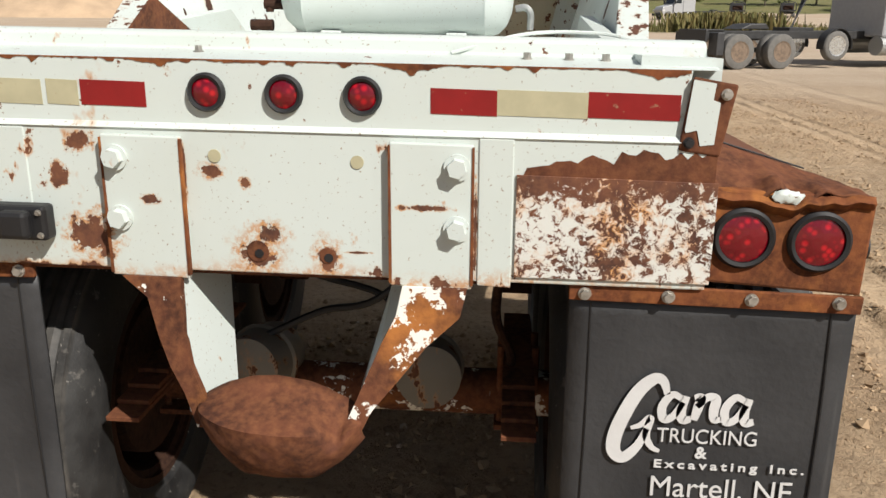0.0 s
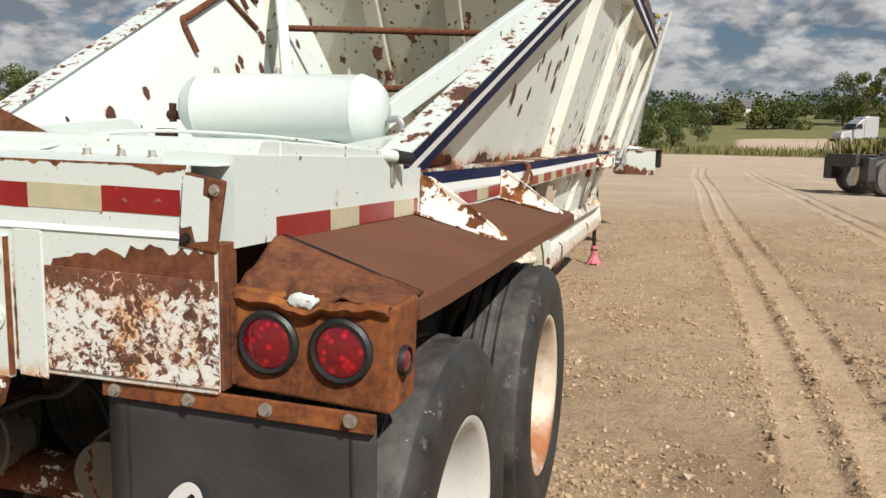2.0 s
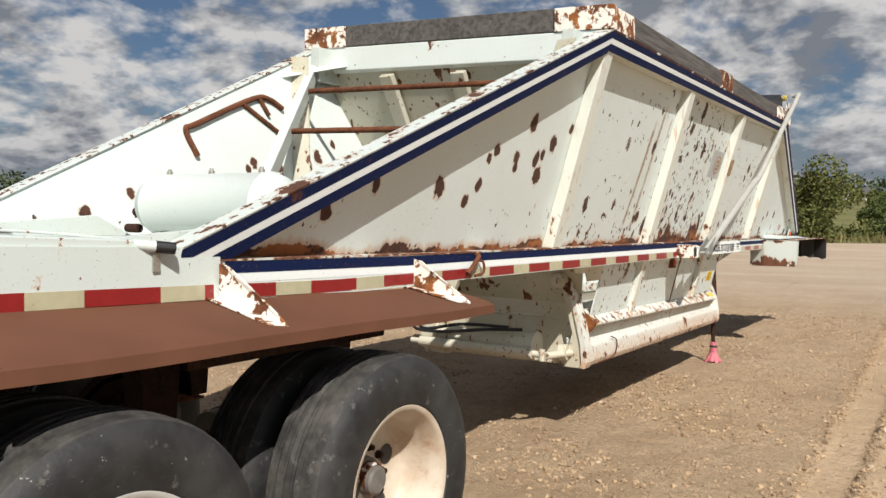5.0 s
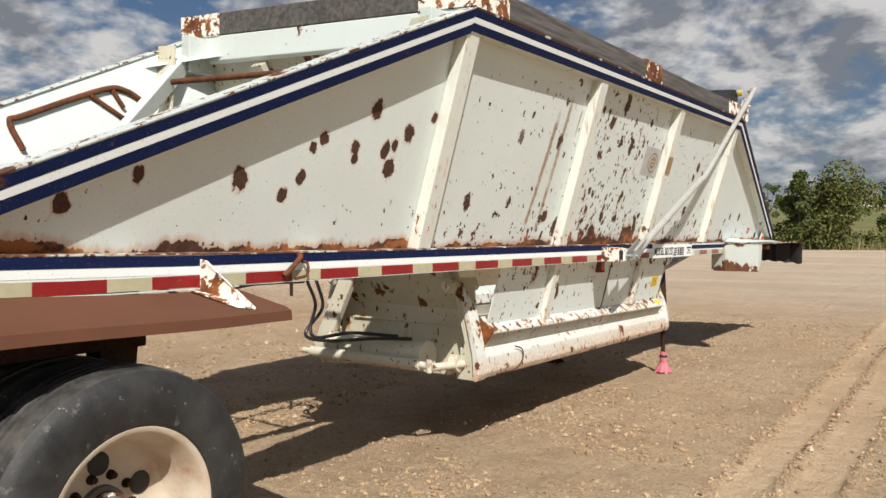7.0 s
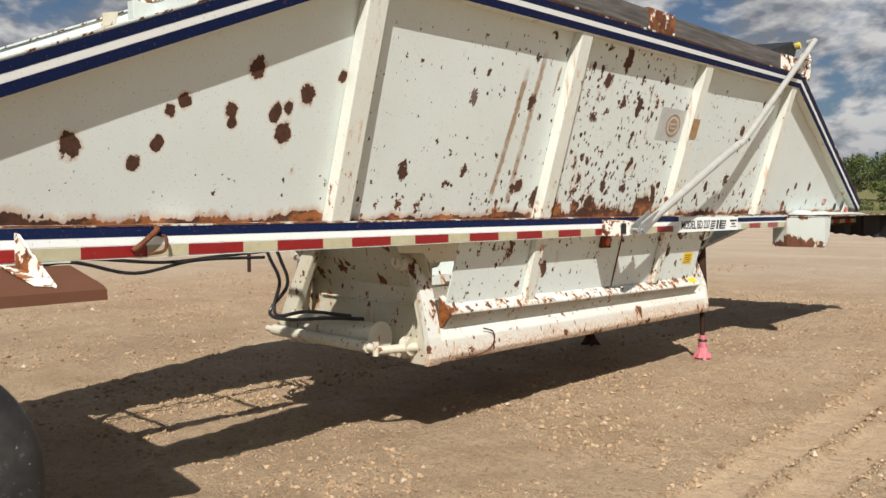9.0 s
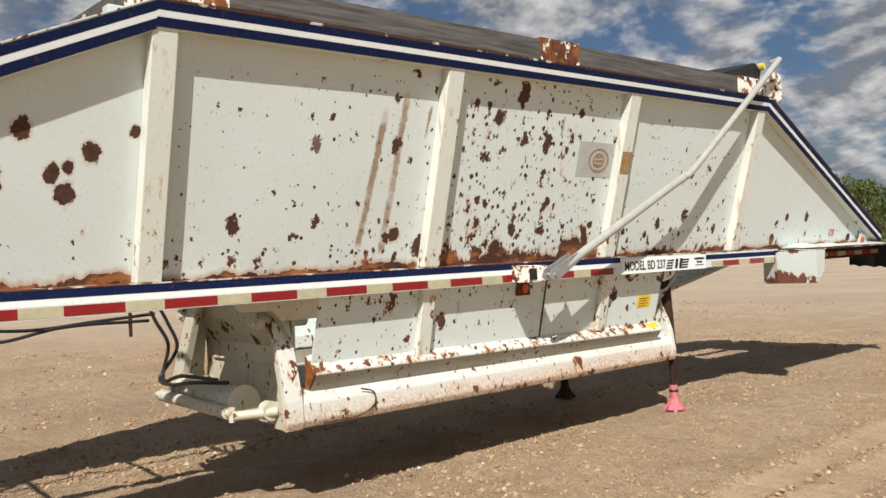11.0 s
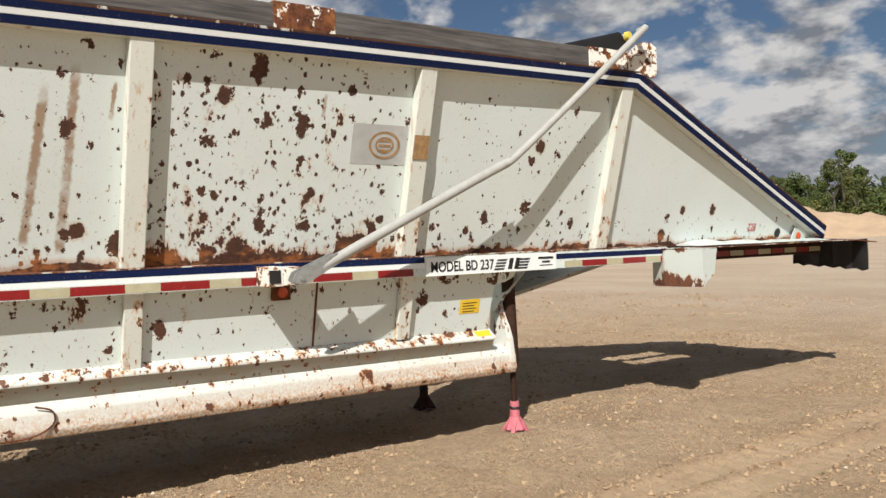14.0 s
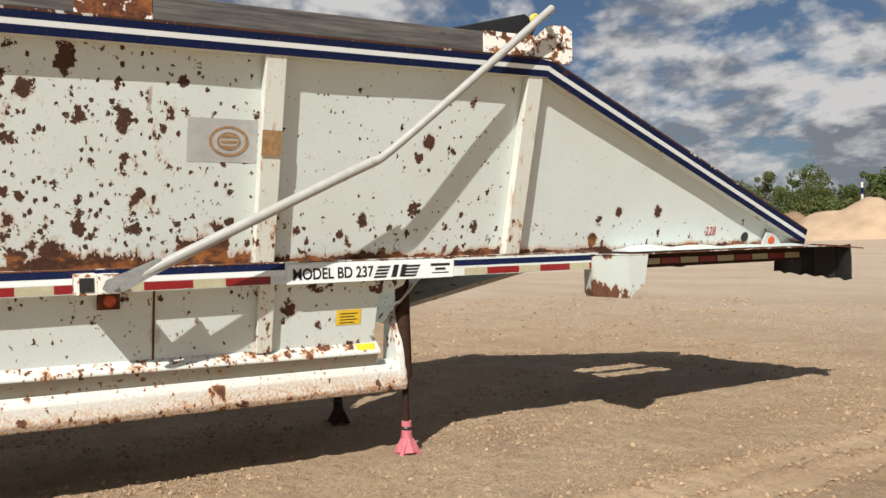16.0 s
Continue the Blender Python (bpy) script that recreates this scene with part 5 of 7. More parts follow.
# dark colour here also deepens the ground shadow
part("front_underside", bm, LIP_UNDER, trailer)

# -- tail of the trailer --
SET["dy"], SET["lean"] = 0.30, 0.008
bm = bmesh.new()
prism(bm, [(x, 0.0, z) for x, z in ((-0.745, 1.28), (0.735, 1.28), (0.745, 1.405), (-0.745, 1.405))], (0, 0.012, 0), 0.002)
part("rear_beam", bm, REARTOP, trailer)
# rust along the top seam
bm = bmesh.new()
prev = None
for i in range(361):
    x = -0.742 + 1.484 * i / 360
    d = 0.002 + 0.03 * max(0.0, noise.noise((x * 6.5, 2.0, 0)) - 0.05) + 0.014 * max(0.0, noise.noise((x * 40, 5.0, 0))) + 0.006 * max(0.0, noise.noise((x * 150, 1.0, 0)))
    ring = [bm.verts.new((x, -0.0012, 1.4055)), bm.verts.new((x, -0.0012, 1.4055 - d)), bm.verts.new((x, 0.001, 1.4055 - d)), bm.verts.new((x, 0.001, 1.4055))]
    if prev:
        for a in range(4):
            bm.faces.new((prev[a], prev[(a + 1) % 4], ring[(a + 1) % 4], ring[a]))
    else:
        bm.faces.new(ring)
    prev = ring
bm.faces.new(prev[::-1])
part("rust_seam", bm, RUST_LAMPBOX, trailer, "ragged rust along the top seam")
bm = bmesh.new()
prism(bm, [(-0.80, 0.004, 1.405), (-0.80, 0.15, 1.418), (-0.80, 0.155, 1.445), (-0.80, 0.17, 1.452), (-0.80, 0.24, 1.452), (-0.80, 0.24, 1.40)], (1.60, 0, 0), 0.004)
part("rear_top_flange", bm, REARTOP, trailer)
bm = bmesh.new()
box(bm, -0.70, 0.70, 0.24, 2.35, 1.385, 1.400, 0.002)
part("tail_deck", bm, WHITE, trailer)
for s in (1, -1):
    bm = bmesh.new()
    prism(bm, [(s * 0.80, 0.24, 1.45), (s * 0.80, 0.85, 1.425), (s * 0.72, 0.85, 1.43), (s * 0.66, 0.24, 1.452)], (0, 0, -0.05), 0.004)
    part("deck_edge", bm, WHITE, trailer)
    bm = bmesh.new()
    prism(bm, [(s * 0.67, 0.45, 1.40), (s * 0.67, 1.9, 1.40), (s * 0.67, 1.7, 1.50), (s * 0.67, 0.85, 1.435)], (s * 0.05, 0, 0), 0.004)
    part("deck_gusset", bm, WHITE, trailer)
bm = bmesh.new()
prism(bm, [(x, -0.008, z) for x, z in ((-0.80, 0.995), (0.80, 0.995), (0.80, 1.262), (0.79, 1.274), (-0.80, 1.274))], (0, 0.014, 0), 0.003)
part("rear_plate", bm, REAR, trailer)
bm = bmesh.new()
prism(bm, [(-0.80, -0.006, 1.270), (-0.80, -0.012, 1.276), (-0.80, 0.0, 1.286)], (1.55, 0, 0))
part("weld_seam", bm, WHITE, trailer)
bm = bmesh.new()
box(bm, -0.80, 0.42, 0.006, 0.12, 0.985, 0.998, 0.002)
part("plate_return", bm, RUSTED, trailer)
for s in (1, -1):
    bm = bmesh.new()
    box(bm, *lx(s, 0.780, 0.804), 0.0065, 0.06, 0.998, 1.268, 0.002)
    part("plate_return", bm, RUSTED, trailer)
# rust-bare patch with a ragged top edge beside the lamps
bm = bmesh.new()
random.seed(5)
top = [(0.455 + 0.345 * i / 26, 1.262 - 0.02 * random.random() - (0.028 * (1 - i / 7) if i < 7 else 0) - (0.02 if i in (6, 7, 11, 12) else 0)) for i in range(27)]
prism(bm, [(0.445, -0.0085, 1.20)] + [(x, -0.0085, z) for x, z in top] + [(0.80, -0.0085, 1.20)], (0, -0.0008, 0))
part("bare_patch", bm, RUSTED, trailer, "bare rust where paint has flaked")
bm = bmesh.new()
prism(bm, [(x, -0.013, z) for x, z in ((0.436, 1.008), (0.806, 1.008), (0.806, 1.203), (0.436, 1.208))], (0, 0.005, 0), 0.001)
part("mottled_plate", bm, MOTTLED, trailer, "plate of white paint mottled with rust")
bm = bmesh.new()
prism(bm, [(x, -0.011, z) for x, z in ((0.365, 0.988), (0.43, 0.985), (0.43, 1.274), (0.365, 1.274))], (0, 0.006, 0), 0.002)
part("edge_strip", bm, REAR, trailer)
bm = bmesh.new()
prism(bm, [(x, -0.011, z) for x, z in ((-0.60, 0.998), (-0.52, 0.998), (-0.52, 1.272), (-0.60, 1.272))], (0, 0.006, 0), 0.002)
part("edge_strip", bm, REAR, trailer)
# bolted hitch plates
for x0, x1 in ((-0.362, -0.205), (0.197, 0.355)):
    bm = bmesh.new()
    prism(bm, [(x, -0.022, z) for x, z in ((x0, 0.985), (x1, 0.982), (x1, 1.262), (x0, 1.264))], (0, 0.014, 0), 0.003)
    pl = part("hitch_plate", bm, REAR, trailer, "bolted white hitch plate with rusty edges")
    bx = x0 + 0.027 if x0 < 0 else x1 - 0.03
    for z in (1.22, 1.102):
        bm = bmesh.new()
        hexbolt(bm, (bx, -0.022, z), (0, -1, 0), 0.0195, 0.022)
        part("bolt", bm, WHITE, pl)
    for e in (x0, x1):
        bm = bmesh.new()
        prism(bm, [(e - 0.003, -0.024, 0.99), (e + 0.003, -0.024, 0.99), (e + 0.002, -0.024, 1.258), (e - 0.002, -0.024, 1.258)], (0, 0.01, 0))
        part("rust_edge", bm, RUST_LAMPBOX, pl)
for x, z, r, mat in ((-0.068, 1.040, 0.022, RUSTED), (0.071, 1.036, 0.016, RUSTED), (-0.143, 1.226, 0.013, TAPE_SILVER), (0.134, 1.222, 0.013, TAPE_SILVER)):
    bm = bmesh.new()
    lathe(bm, [(0, r), (0.0015, r * 0.97)], (x, -0.0085, z), (0, -1, 0), 18)
    h = part("old_hole", bm, mat, trailer)
    if mat is RUSTED:
        bm = bmesh.new()
        lathe(bm, [(0, 0.009), (0.001, 0.009)], (x + 0.003, -0.0103, z - 0.004), (0, -1, 0), 14)
        part("hole", bm, BLACK, h)
# trailer socket
bm = bmesh.new()
box(bm, -0.60, -0.475, -0.05, -0.01, 1.055, 1.125, 0.008)
box(bm, -0.56, -0.50, -0.075, -0.045, 1.062, 1.118, 0.01)
sock = part("cable_socket", bm, BLACK, trailer, "black cable socket")
for z in (1.067, 1.112):
    bm = bmesh.new()
    hexbolt(bm, (-0.487, -0.05, z), (0, -1, 0), 0.005, 0.006)
    part("screw", bm, STEEL, sock)


def lamp(parent, c, axis, r, ring, name="tail_lamp", label="round red tail lamp in a black rubber grommet"):
    bm = bmesh.new()
    lathe(bm, [(-0.004, r + ring), (0.006, r + ring), (0.012, r + ring * 0.55), (0.010, r), (-0.004, r)], c, axis, 40)
    ob = smooth(part(name, bm, BLACK, parent, label))
    bm = bmesh.new()
    lathe(bm, [(0.0, r), (0.006, r * 0.985), (0.011, r * 0.6), (0.013, r * 0.05)], c, axis, 36)
    smooth(part("lens", bm, LENS, ob))
    return ob


for x in (-0.152, -0.003, 0.146):
    lamp(trailer, (x, -0.001, 1.345), (0, -1, 0), 0.027, 0.0095, "marker_lamp", "small round red marker lamp in a black grommet")
for x0, x1, mat in ((0.273, 0.396, TAPE_RED), (0.396, 0.562, TAPE_SILVER), (0.562, 0.728, TAPE_RED), (-0.40, -0.272, TAPE_RED), (-0.468, -0.405, TAPE_SILVER), (-0.60, -0.478, TAPE_SILVER), (-0.73, -0.60, TAPE_RED)):
    bm = bmesh.new()
    prism(bm, [(x, -0.0012, z) for x, z in ((x0, 1.316), (x1, 1.314), (x1, 1.361), (x0, 1.363))], (0, 0.0012, 0))
    part("tape", bm, mat, trailer)
# corner plates
for s in (1, -1):
    bm = bmesh.new()
    prism(bm, [(s * x, -0.012, z) for x, z in ((0.745, 1.395), (0.825, 1.382), (0.803, 1.252), (0.728, 1.262))], (0, 0.012, 0), 0.004)
    pl = part("corner_plate", bm, RUSTED, trailer, "rusty corner plate with white paint left")
    bm = bmesh.new()
    prism(bm, [(s * x, -0.0135, z) for x, z in ((0.745, 1.39), (0.785, 1.384), (0.782, 1.355), (0.795, 1.35), (0.79, 1.275), (0.765, 1.272), (0.758, 1.30), (0.738, 1.295), (0.736, 1.30))], (0, 0.0015, 0))
    part("paint_left", bm, WHITE, pl)
    for x, z in ((0.805, 1.365), (0.745, 1.277)):
        bm = bmesh.new()
        hexbolt(bm, (s * x, -0.012, z), (0, -1, 0), 0.008, 0.008)
        part("bolt", bm, STEEL if z > 1.3 else BLACK, pl)
# studs and wire on the top flange
for x in (-0.75, -0.2, 0.45, 0.53, 0.60, 0.67):
    bm = bmesh.new()
    hexbolt(bm, (x, 0.10, 1.412), (0, 0, 1), 0.008, 0.014)
    part("stud", bm, STEEL, trailer)
bm = bmesh.new()
hose(bm, [(0.30, 0.14, 1.42), (0.45, 0.20, 1.458), (0.60, 0.35, 1.46), (0.70, 0.62, 1.445), (0.76, 0.80, 1.425), (0.80, 0.86, 1.415)], 0.004, 6, 8)
part("lamp_wire", bm, WHITE, trailer)
bm = bmesh.new()
rod(bm, (0.79, 0.81, 1.413), (0.822, 0.868, 1.407), 0.017, 16)
con = smooth(part("cable_connector", bm, WHITE, trailer, "white cable connector with a black tip"))
bm = bmesh.new()
rod(bm, (0.820, 0.865, 1.4072), (0.848, 0.915, 1.401), 0.0185, 16)
part("tip", bm, BLACK, con)
bm = bmesh.new()
box(bm, 0.811, 0.816, 0.86, 0.885, 1.33, 1.40)
part("connector_strap", bm, STEEL, con)


# -- fender with lamp box, flap --
def fender(s):
    bm = bmesh.new()
    prof = [(0.806, 0.0), (1.085, 0.0), (1.112, -0.008), (1.116, -0.045), (1.108, -0.048), (1.10, -0.016), (0.806, -0.009)]
    rows = []
    ys = [0.20 + 2.25 * i / 22 for i in range(23)]
    for y in ys:
        f = (y - 0.2) / 2.25
        ring = []
        for x, dz in prof:
            inner = 1.252 - 0.058 * f
            outer = 1.165 - 0.03 * f
            z = inner + (outer - inner) * (x - 0.806) / 0.30 + dz
            z += 0.006 * noise.noise((x * 3, y * 2.2, 2.0)) - 0.008 * math.exp(-((y - 1.2) / 0.35) ** 2) * (x - 0.8)
            ring.append(bm.verts.new((s * x, y, z)))
        if rows:
            for a in range(len(prof)):
                b = (a + 1) % len(prof)
                bm.faces.new((rows[-1][a], rows[-1][b], ring[b], ring[a]))
        else:
            bm.faces.new(ring)
        rows.append(ring)
    bm.faces.new(rows[-1][::-1])
    smooth(part("fender", bm, RUST_FENDER, trailer, "red-brown primed flat fender"), 30)
    # crumpled cover over the lamp box
    bm = bmesh.new()
    nx, ny = 26, 12
    g = []
    for i in range(nx + 1):
        x = 0.806 + (1.112 - 0.806) * i / nx
        col = []
        for j in range(ny + 1):
            v = j / ny
            y = 0.042 + 0.185 * v
            z = 1.178 + (1.262 - 0.30 * (x - 0.806) - 1.178) * min(1, v * 1.15)
            dent = math.exp(-((x - 0.955) / 0.055) ** 2) * math.exp(-((v - 0.12) / 0.16) ** 2)
            z += 0.03 * dent * math.sin((x - 0.9) * 60) - 0.012 * math.exp(-((x - 0.88) / 0.05) ** 2) * math.exp(-(v / 0.15) ** 2)
            z += 0.013 * noise.noise((x * 22, y * 22, 1.0)) * (1 - 0.8 * v)
            col.append(bm.verts.new((s * x, y, z)))
        g.append(col)
    for i in range(nx):
        for j in range(ny):
            bm.faces.new((g[i][j], g[i + 1][j], g[i + 1][j + 1], g[i][j + 1]))
    cov = part("lamp_box_cover", bm, RUSTED, trailer, "dented rusty cover plate")
    md = cov.modifiers.new("thick", "SOLIDIFY")
    md.thickness = 0.006
    smooth(cov, 50)
    bm = bmesh.new()
    hose(bm, [(s * 0.808, 0.236, 1.262), (s * 0.9, 0.225, 1.236), (s * 1.03, 0.205, 1.20)], 0.002, 6, 6)
    part("seam", bm, BLACK, trailer)
    # lamp box
    bm = bmesh.new()
    prism(bm, [(s * x, 0.045, z) for x, z in ((0.79, 0.996), (1.112, 0.978), (1.118, 1.172), (0.79, 1.185))], (0, 0.135, 0), 0.006)
    lb = part("lamp_box", bm, RUST_LAMPBOX, trailer, "orange-rusted lamp box")
    bm = bmesh.new()
    n = 40
    prev = None
    for i in range(n + 1):
        x = 0.81 + 0.30 * i / n
        w = 0.008 * noise.noise((x * 30, 3, 1)) - 0.014 * math.exp(-((x - 0.955) / 0.045) ** 2)
        ring = [bm.verts.new((s * x, 0.040, 1.178 + w)), bm.verts.new((s * x, 0.030 + w * 0.5, 1.166 + w)), bm.verts.new((s * x, 0.040, 1.152 + w * 1.3))]
        if prev:
            for a in range(2):
                bm.faces.new((prev[a], prev[a + 1], ring[a + 1], ring[a]))
        prev = ring
    lip = part("torn_lip", bm, RUST_LAMPBOX, lb)
    md = lip.modifiers.new("thick", "SOLIDIFY")
    md.thickness = 0.004
    smooth(lip, 60)
    bm = bmesh.new()
    bmesh.ops.create_icosphere(bm, subdivisions=3, radius=1)
    for v in bm.verts:
        p = v.co
        v.co = Vector((s * (0.948 + 0.03 * p.x + 0.008 * noise.noise(p * 2)), 0.036 + 0.008 * p.y, 1.172 + 0.012 * p.z + 0.009 * noise.noise(p * 2.5)))
    smooth(part("paint_flake", bm, WHITE, lb, "flake of white paint"), 60)
    lamp(lb, (s * 0.802 + s * 0.074, 0.044, 1.088), (0, -1, 0), 0.0475, 0.013)
    lamp(lb, (s * 1.019, 0.044, 1.086), (0, -1, 0), 0.0475, 0.013)
    lamp(lb, (s * 1.116, 0.096, 1.066), (s, 0, 0), 0.024, 0.004, "side_marker", "small red side marker lamp")
    bm = bmesh.new()
    prism(bm, [(s * x, 0.03, z) for x, z in ((0.806, 1.006), (0.812, 1.006), (0.812, 1.17), (0.806, 1.17))], (0, 0.02, 0))
    part("weld_seam", bm, RUSTED, lb)
    bm = bmesh.new()
    prism(bm, [(s * x, 0.0, z) for x, z in ((0.545, 0.963), (1.098, 0.955), (1.10, 0.990), (0.545, 0.998))], (0, 0.012, 0), 0.002)
    bar = part("flap_bar", bm, RUST_LAMPBOX, trailer, "rusty flat bar with bolts")
    for x in (0.575, 0.735, 0.892, 1.055):
        bm = bmesh.new()
        hexbolt(bm, (s * x, 0.0, 0.977), (0, -1, 0), 0.010, 0.012)
        part("bolt", bm, STEEL, bar)
    for y in (1.12, 2.25):
        bm = bmesh.new()
        f = (y - 0.2) / 2.25
        zi, zo = 1.252 - 0.058 * f, 1.165 - 0.03 * f
        top = RAIL_T + rise(y) - 0.01
        prism(bm, [(s * 0.812, y, zi), (s * 0.812, y, top), (s * 0.85, y, top - 0.005), (s * 0.97, y + 0.01, (zi + top) / 2 - 0.03), (s * 1.085, y + 0.03, zo + 0.012), (s * 1.085, y + 0.03, zo + 0.002)], (0, 0.008, 0), 0.002)
        prism(bm, [(s * 0.812, y, zi + 0.001), (s * 1.08, y + 0.03, zo + 0.006), (s * 1.06, y - 0.03, zo + 0.012), (s * 0.812, y - 0.05, zi + 0.004)], (0, 0, 0.006), 0.001)
        part("gusset", bm, RUST_GUSSET, trailer, "triangular gusset with peeling white paint")
    # underside stiffener
    bm = bmesh.new()
    box(bm, *lx(s, 0.83, 0.86), 0.95, 1.97, 1.02, 1.10, 0.005)
    part("fender_bracket", bm, GREASE, trailer)


fender(1), fender(-1)


def mud_flap(s, lettered):
    bm = bmesh.new()
    nx, nz = 12, 14
    rows = []
    for j in range(nz + 1):
        z = 0.972 - 0.60 * j / nz
        rows.append([bm.verts.new((s * (0.548 + 0.548 * i / nx), 0.018 - 0.008 * (j / nz) ** 2 + 0.004 * math.sin(i * 0.7) * j / nz, z)) for i in range(nx + 1)])
    for j in range(nz):
        for i in range(nx):
            bm.faces.new((rows[j][i], rows[j][i + 1], rows[j + 1][i + 1], rows[j + 1][i]))
    f = part("mud_flap", bm, FLAP, trailer, "black rubber mud flap with white lettering" if lettered else "black rubber mud flap")
    md = f.modifiers.new("thick", "SOLIDIFY")
    md.thickness, md.offset = 0.007, 0
    smooth(f, 60)
    bm = bmesh.new()
    hose(bm, [(s * 1.05, 0.014, 0.955), (s * 1.055, 0.012, 0.7), (s * 1.05, 0.008, 0.40)], 0.0025, 6, 6)
    part("crease", bm, BLACK, f)
    bm = bmesh.new()
    hose(bm, [(s * 0.59, 0.014, 0.955), (s * 0.592, 0.012, 0.7), (s * 0.588, 0.008, 0.40)], 0.002, 6, 6)
    part("crease", bm, BLACK, f)
    if not lettered:
        return
    FACE = Matrix(((1, 0, 0, 0), (0, 0, -1, 0), (0, 1, 0, 0), (0, 0, 0, 1)))

    def at(x, z):
        return Matrix.Translation((x, 0.006, z)) @ FACE

    text_part("TRUCKING", 0.046, at(0.737, 0.662), LETTER, f, squeeze=0.87)
    text_part("&", 0.036, at(0.817, 0.629), LETTER, f, bold=0.001)
    text_part("Excavating Inc.", 0.026, at(0.735, 0.603), LETTER, f, squeeze=1.32, bold=0.0006, spacing=1.42)
    text_part("Martell, NE", 0.067, at(0.729, 0.537), LETTER, f, squeeze=0.94)
    bm = bmesh.new()
    x = 0.70
    for k in range(14):
        if k not in (5, 9):
            box(bm, x + 0.002, x + 0.0125, 0.003, 0.0045, 0.464, 0.508)
        x += 0.0225
    part("number_bars", bm, LETTER, f)
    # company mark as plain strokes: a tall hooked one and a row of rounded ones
    def stroke(pts, w0, w1):
        """A flat ribbon along a smooth line, thin at its ends and thick midway."""
        bm = bmesh.new()
        P = [Vector((x, 0, z)) for x, z in pts]
        ext = [P[0] * 2 - P[1]] + P + [P[-1] * 2 - P[-2]]
        line = []
        for i in range(1, len(ext) - 2):
            a, b, c, d = ext[i - 1:i + 3]
            for q in range(8):
                t = q / 8
                line.append(0.5 * (2 * b + (c - a) * t + (2 * a - 5 * b + 4 * c - d) * t * t + (3 * b - a - 3 * c + d) * t ** 3))
        line.append(P[-1])
        pr = None
        for i, p in enumerate(line):
            t = (line[min(i + 1, len(line) - 1)] - line[max(i - 1, 0)]).normalized()
            side = Vector((-t.z, 0, t.x)) * (w0 + (w1 - w0) * math.sin(math.pi * i / (len(line) - 1)))
            pair = [bm.verts.new((p + side * e) + Vector((0, 0.0058, 0))) for e in (-1, 1)]
            if pr:
                bm.faces.new((pr[0], pr[1], pair[1], pair[0]))
            pr = pair
        part("mark_stroke", bm, LETTER, f)

    stroke([(0.752, 0.768), (0.742, 0.796), (0.722, 0.800), (0.690, 0.765), (0.658, 0.690), (0.652, 0.640), (0.672, 0.622), (0.700, 0.650), (0.716, 0.690)], 0.006, 0.015)
    stroke([(0.684, 0.690), (0.704, 0.698), (0.722, 0.714), (0.716, 0.676), (0.728, 0.650), (0.745, 0.640)], 0.004, 0.008)
    for x in (0.768, 0.892):
        stroke([(x + 0.014, 0.760), (x - 0.006, 0.768), (x - 0.024, 0.742), (x - 0.020, 0.714), (x - 0.002, 0.720), (x + 0.016, 0.752)], 0.006, 0.009)
        stroke([(x + 0.022, 0.766), (x + 0.014, 0.735), (x + 0.018, 0.714), (x + 0.034, 0.716)], 0.007, 0.010)
    stroke([(0.806, 0.762), (0.818, 0.764), (0.814, 0.740), (0.808, 0.714)], 0.007, 0.010)
    stroke([(0.812, 0.744), (0.832, 0.766), (0.848, 0.762), (0.846, 0.738), (0.848, 0.718), (0.862, 0.718)], 0.006, 0.010)


mud_flap(1, True), mud_flap(-1, False)

# -- U-shaped rear hitch --
for s in (1, -1):
    bm = bmesh.new()
    line = [((-0.347, -0.221), 0.985), ((-0.335, -0.21), 0.93), ((-0.27, -0.18), 0.87), ((-0.215, -0.15), 0.80), ((-0.165, -0.125), 0.74), ((-0.14, -0.10), 0.69)] if s < 0 else [((-0.340, -0.222), 0.985), ((-0.290, -0.220), 0.945), ((-0.268, -0.214), 0.87), ((-0.245, -0.202), 0.81), ((-0.215, -0.178), 0.755), ((-0.19, -0.16), 0.69)]
    prev = None
    for (a, b), z in line:
        ring = [bm.verts.new((s * a, -0.03 - (0.985 - z) * 0.18, z)), bm.verts.new((s * b, -0.03 - (0.985 - z) * 0.18, z)), bm.verts.new((s * b, -0.012 - (0.985 - z) * 0.18, z)), bm.verts.new((s * a, -0.012 - (0.985 - z) * 0.18, z))]
        if prev:
            for i in range(4):
                j = (i + 1) % 4
                bm.faces.new((prev[i], prev[j], ring[j], ring[i]))
        else:
            bm.faces.new(ring)
        prev = ring
    bm.faces.new(prev[::-1])
    k2 = -0.055 if s < 0 else 0.0
    hf = part("hitch_arm", bm, RUST_PAINT, trailer, "bent rusty hitch arm with white paint left")
    bm = bmesh.new()
    prism(bm, [(s * -0.226, -0.02, 0.985), (s * -0.20 + k2, -0.07, 0.72), (s * -0.175 + k2, -0.075, 0.69), (s * -0.165 + k2, 0.10, 0.70), (s * -0.19, 0.17, 0.985)], (s * -0.008, 0, 0))
    part("hitch_web", bm, WHITE, hf, "white side plate")
bm = bmesh.new()
nu, nv = 40, 20
g = []
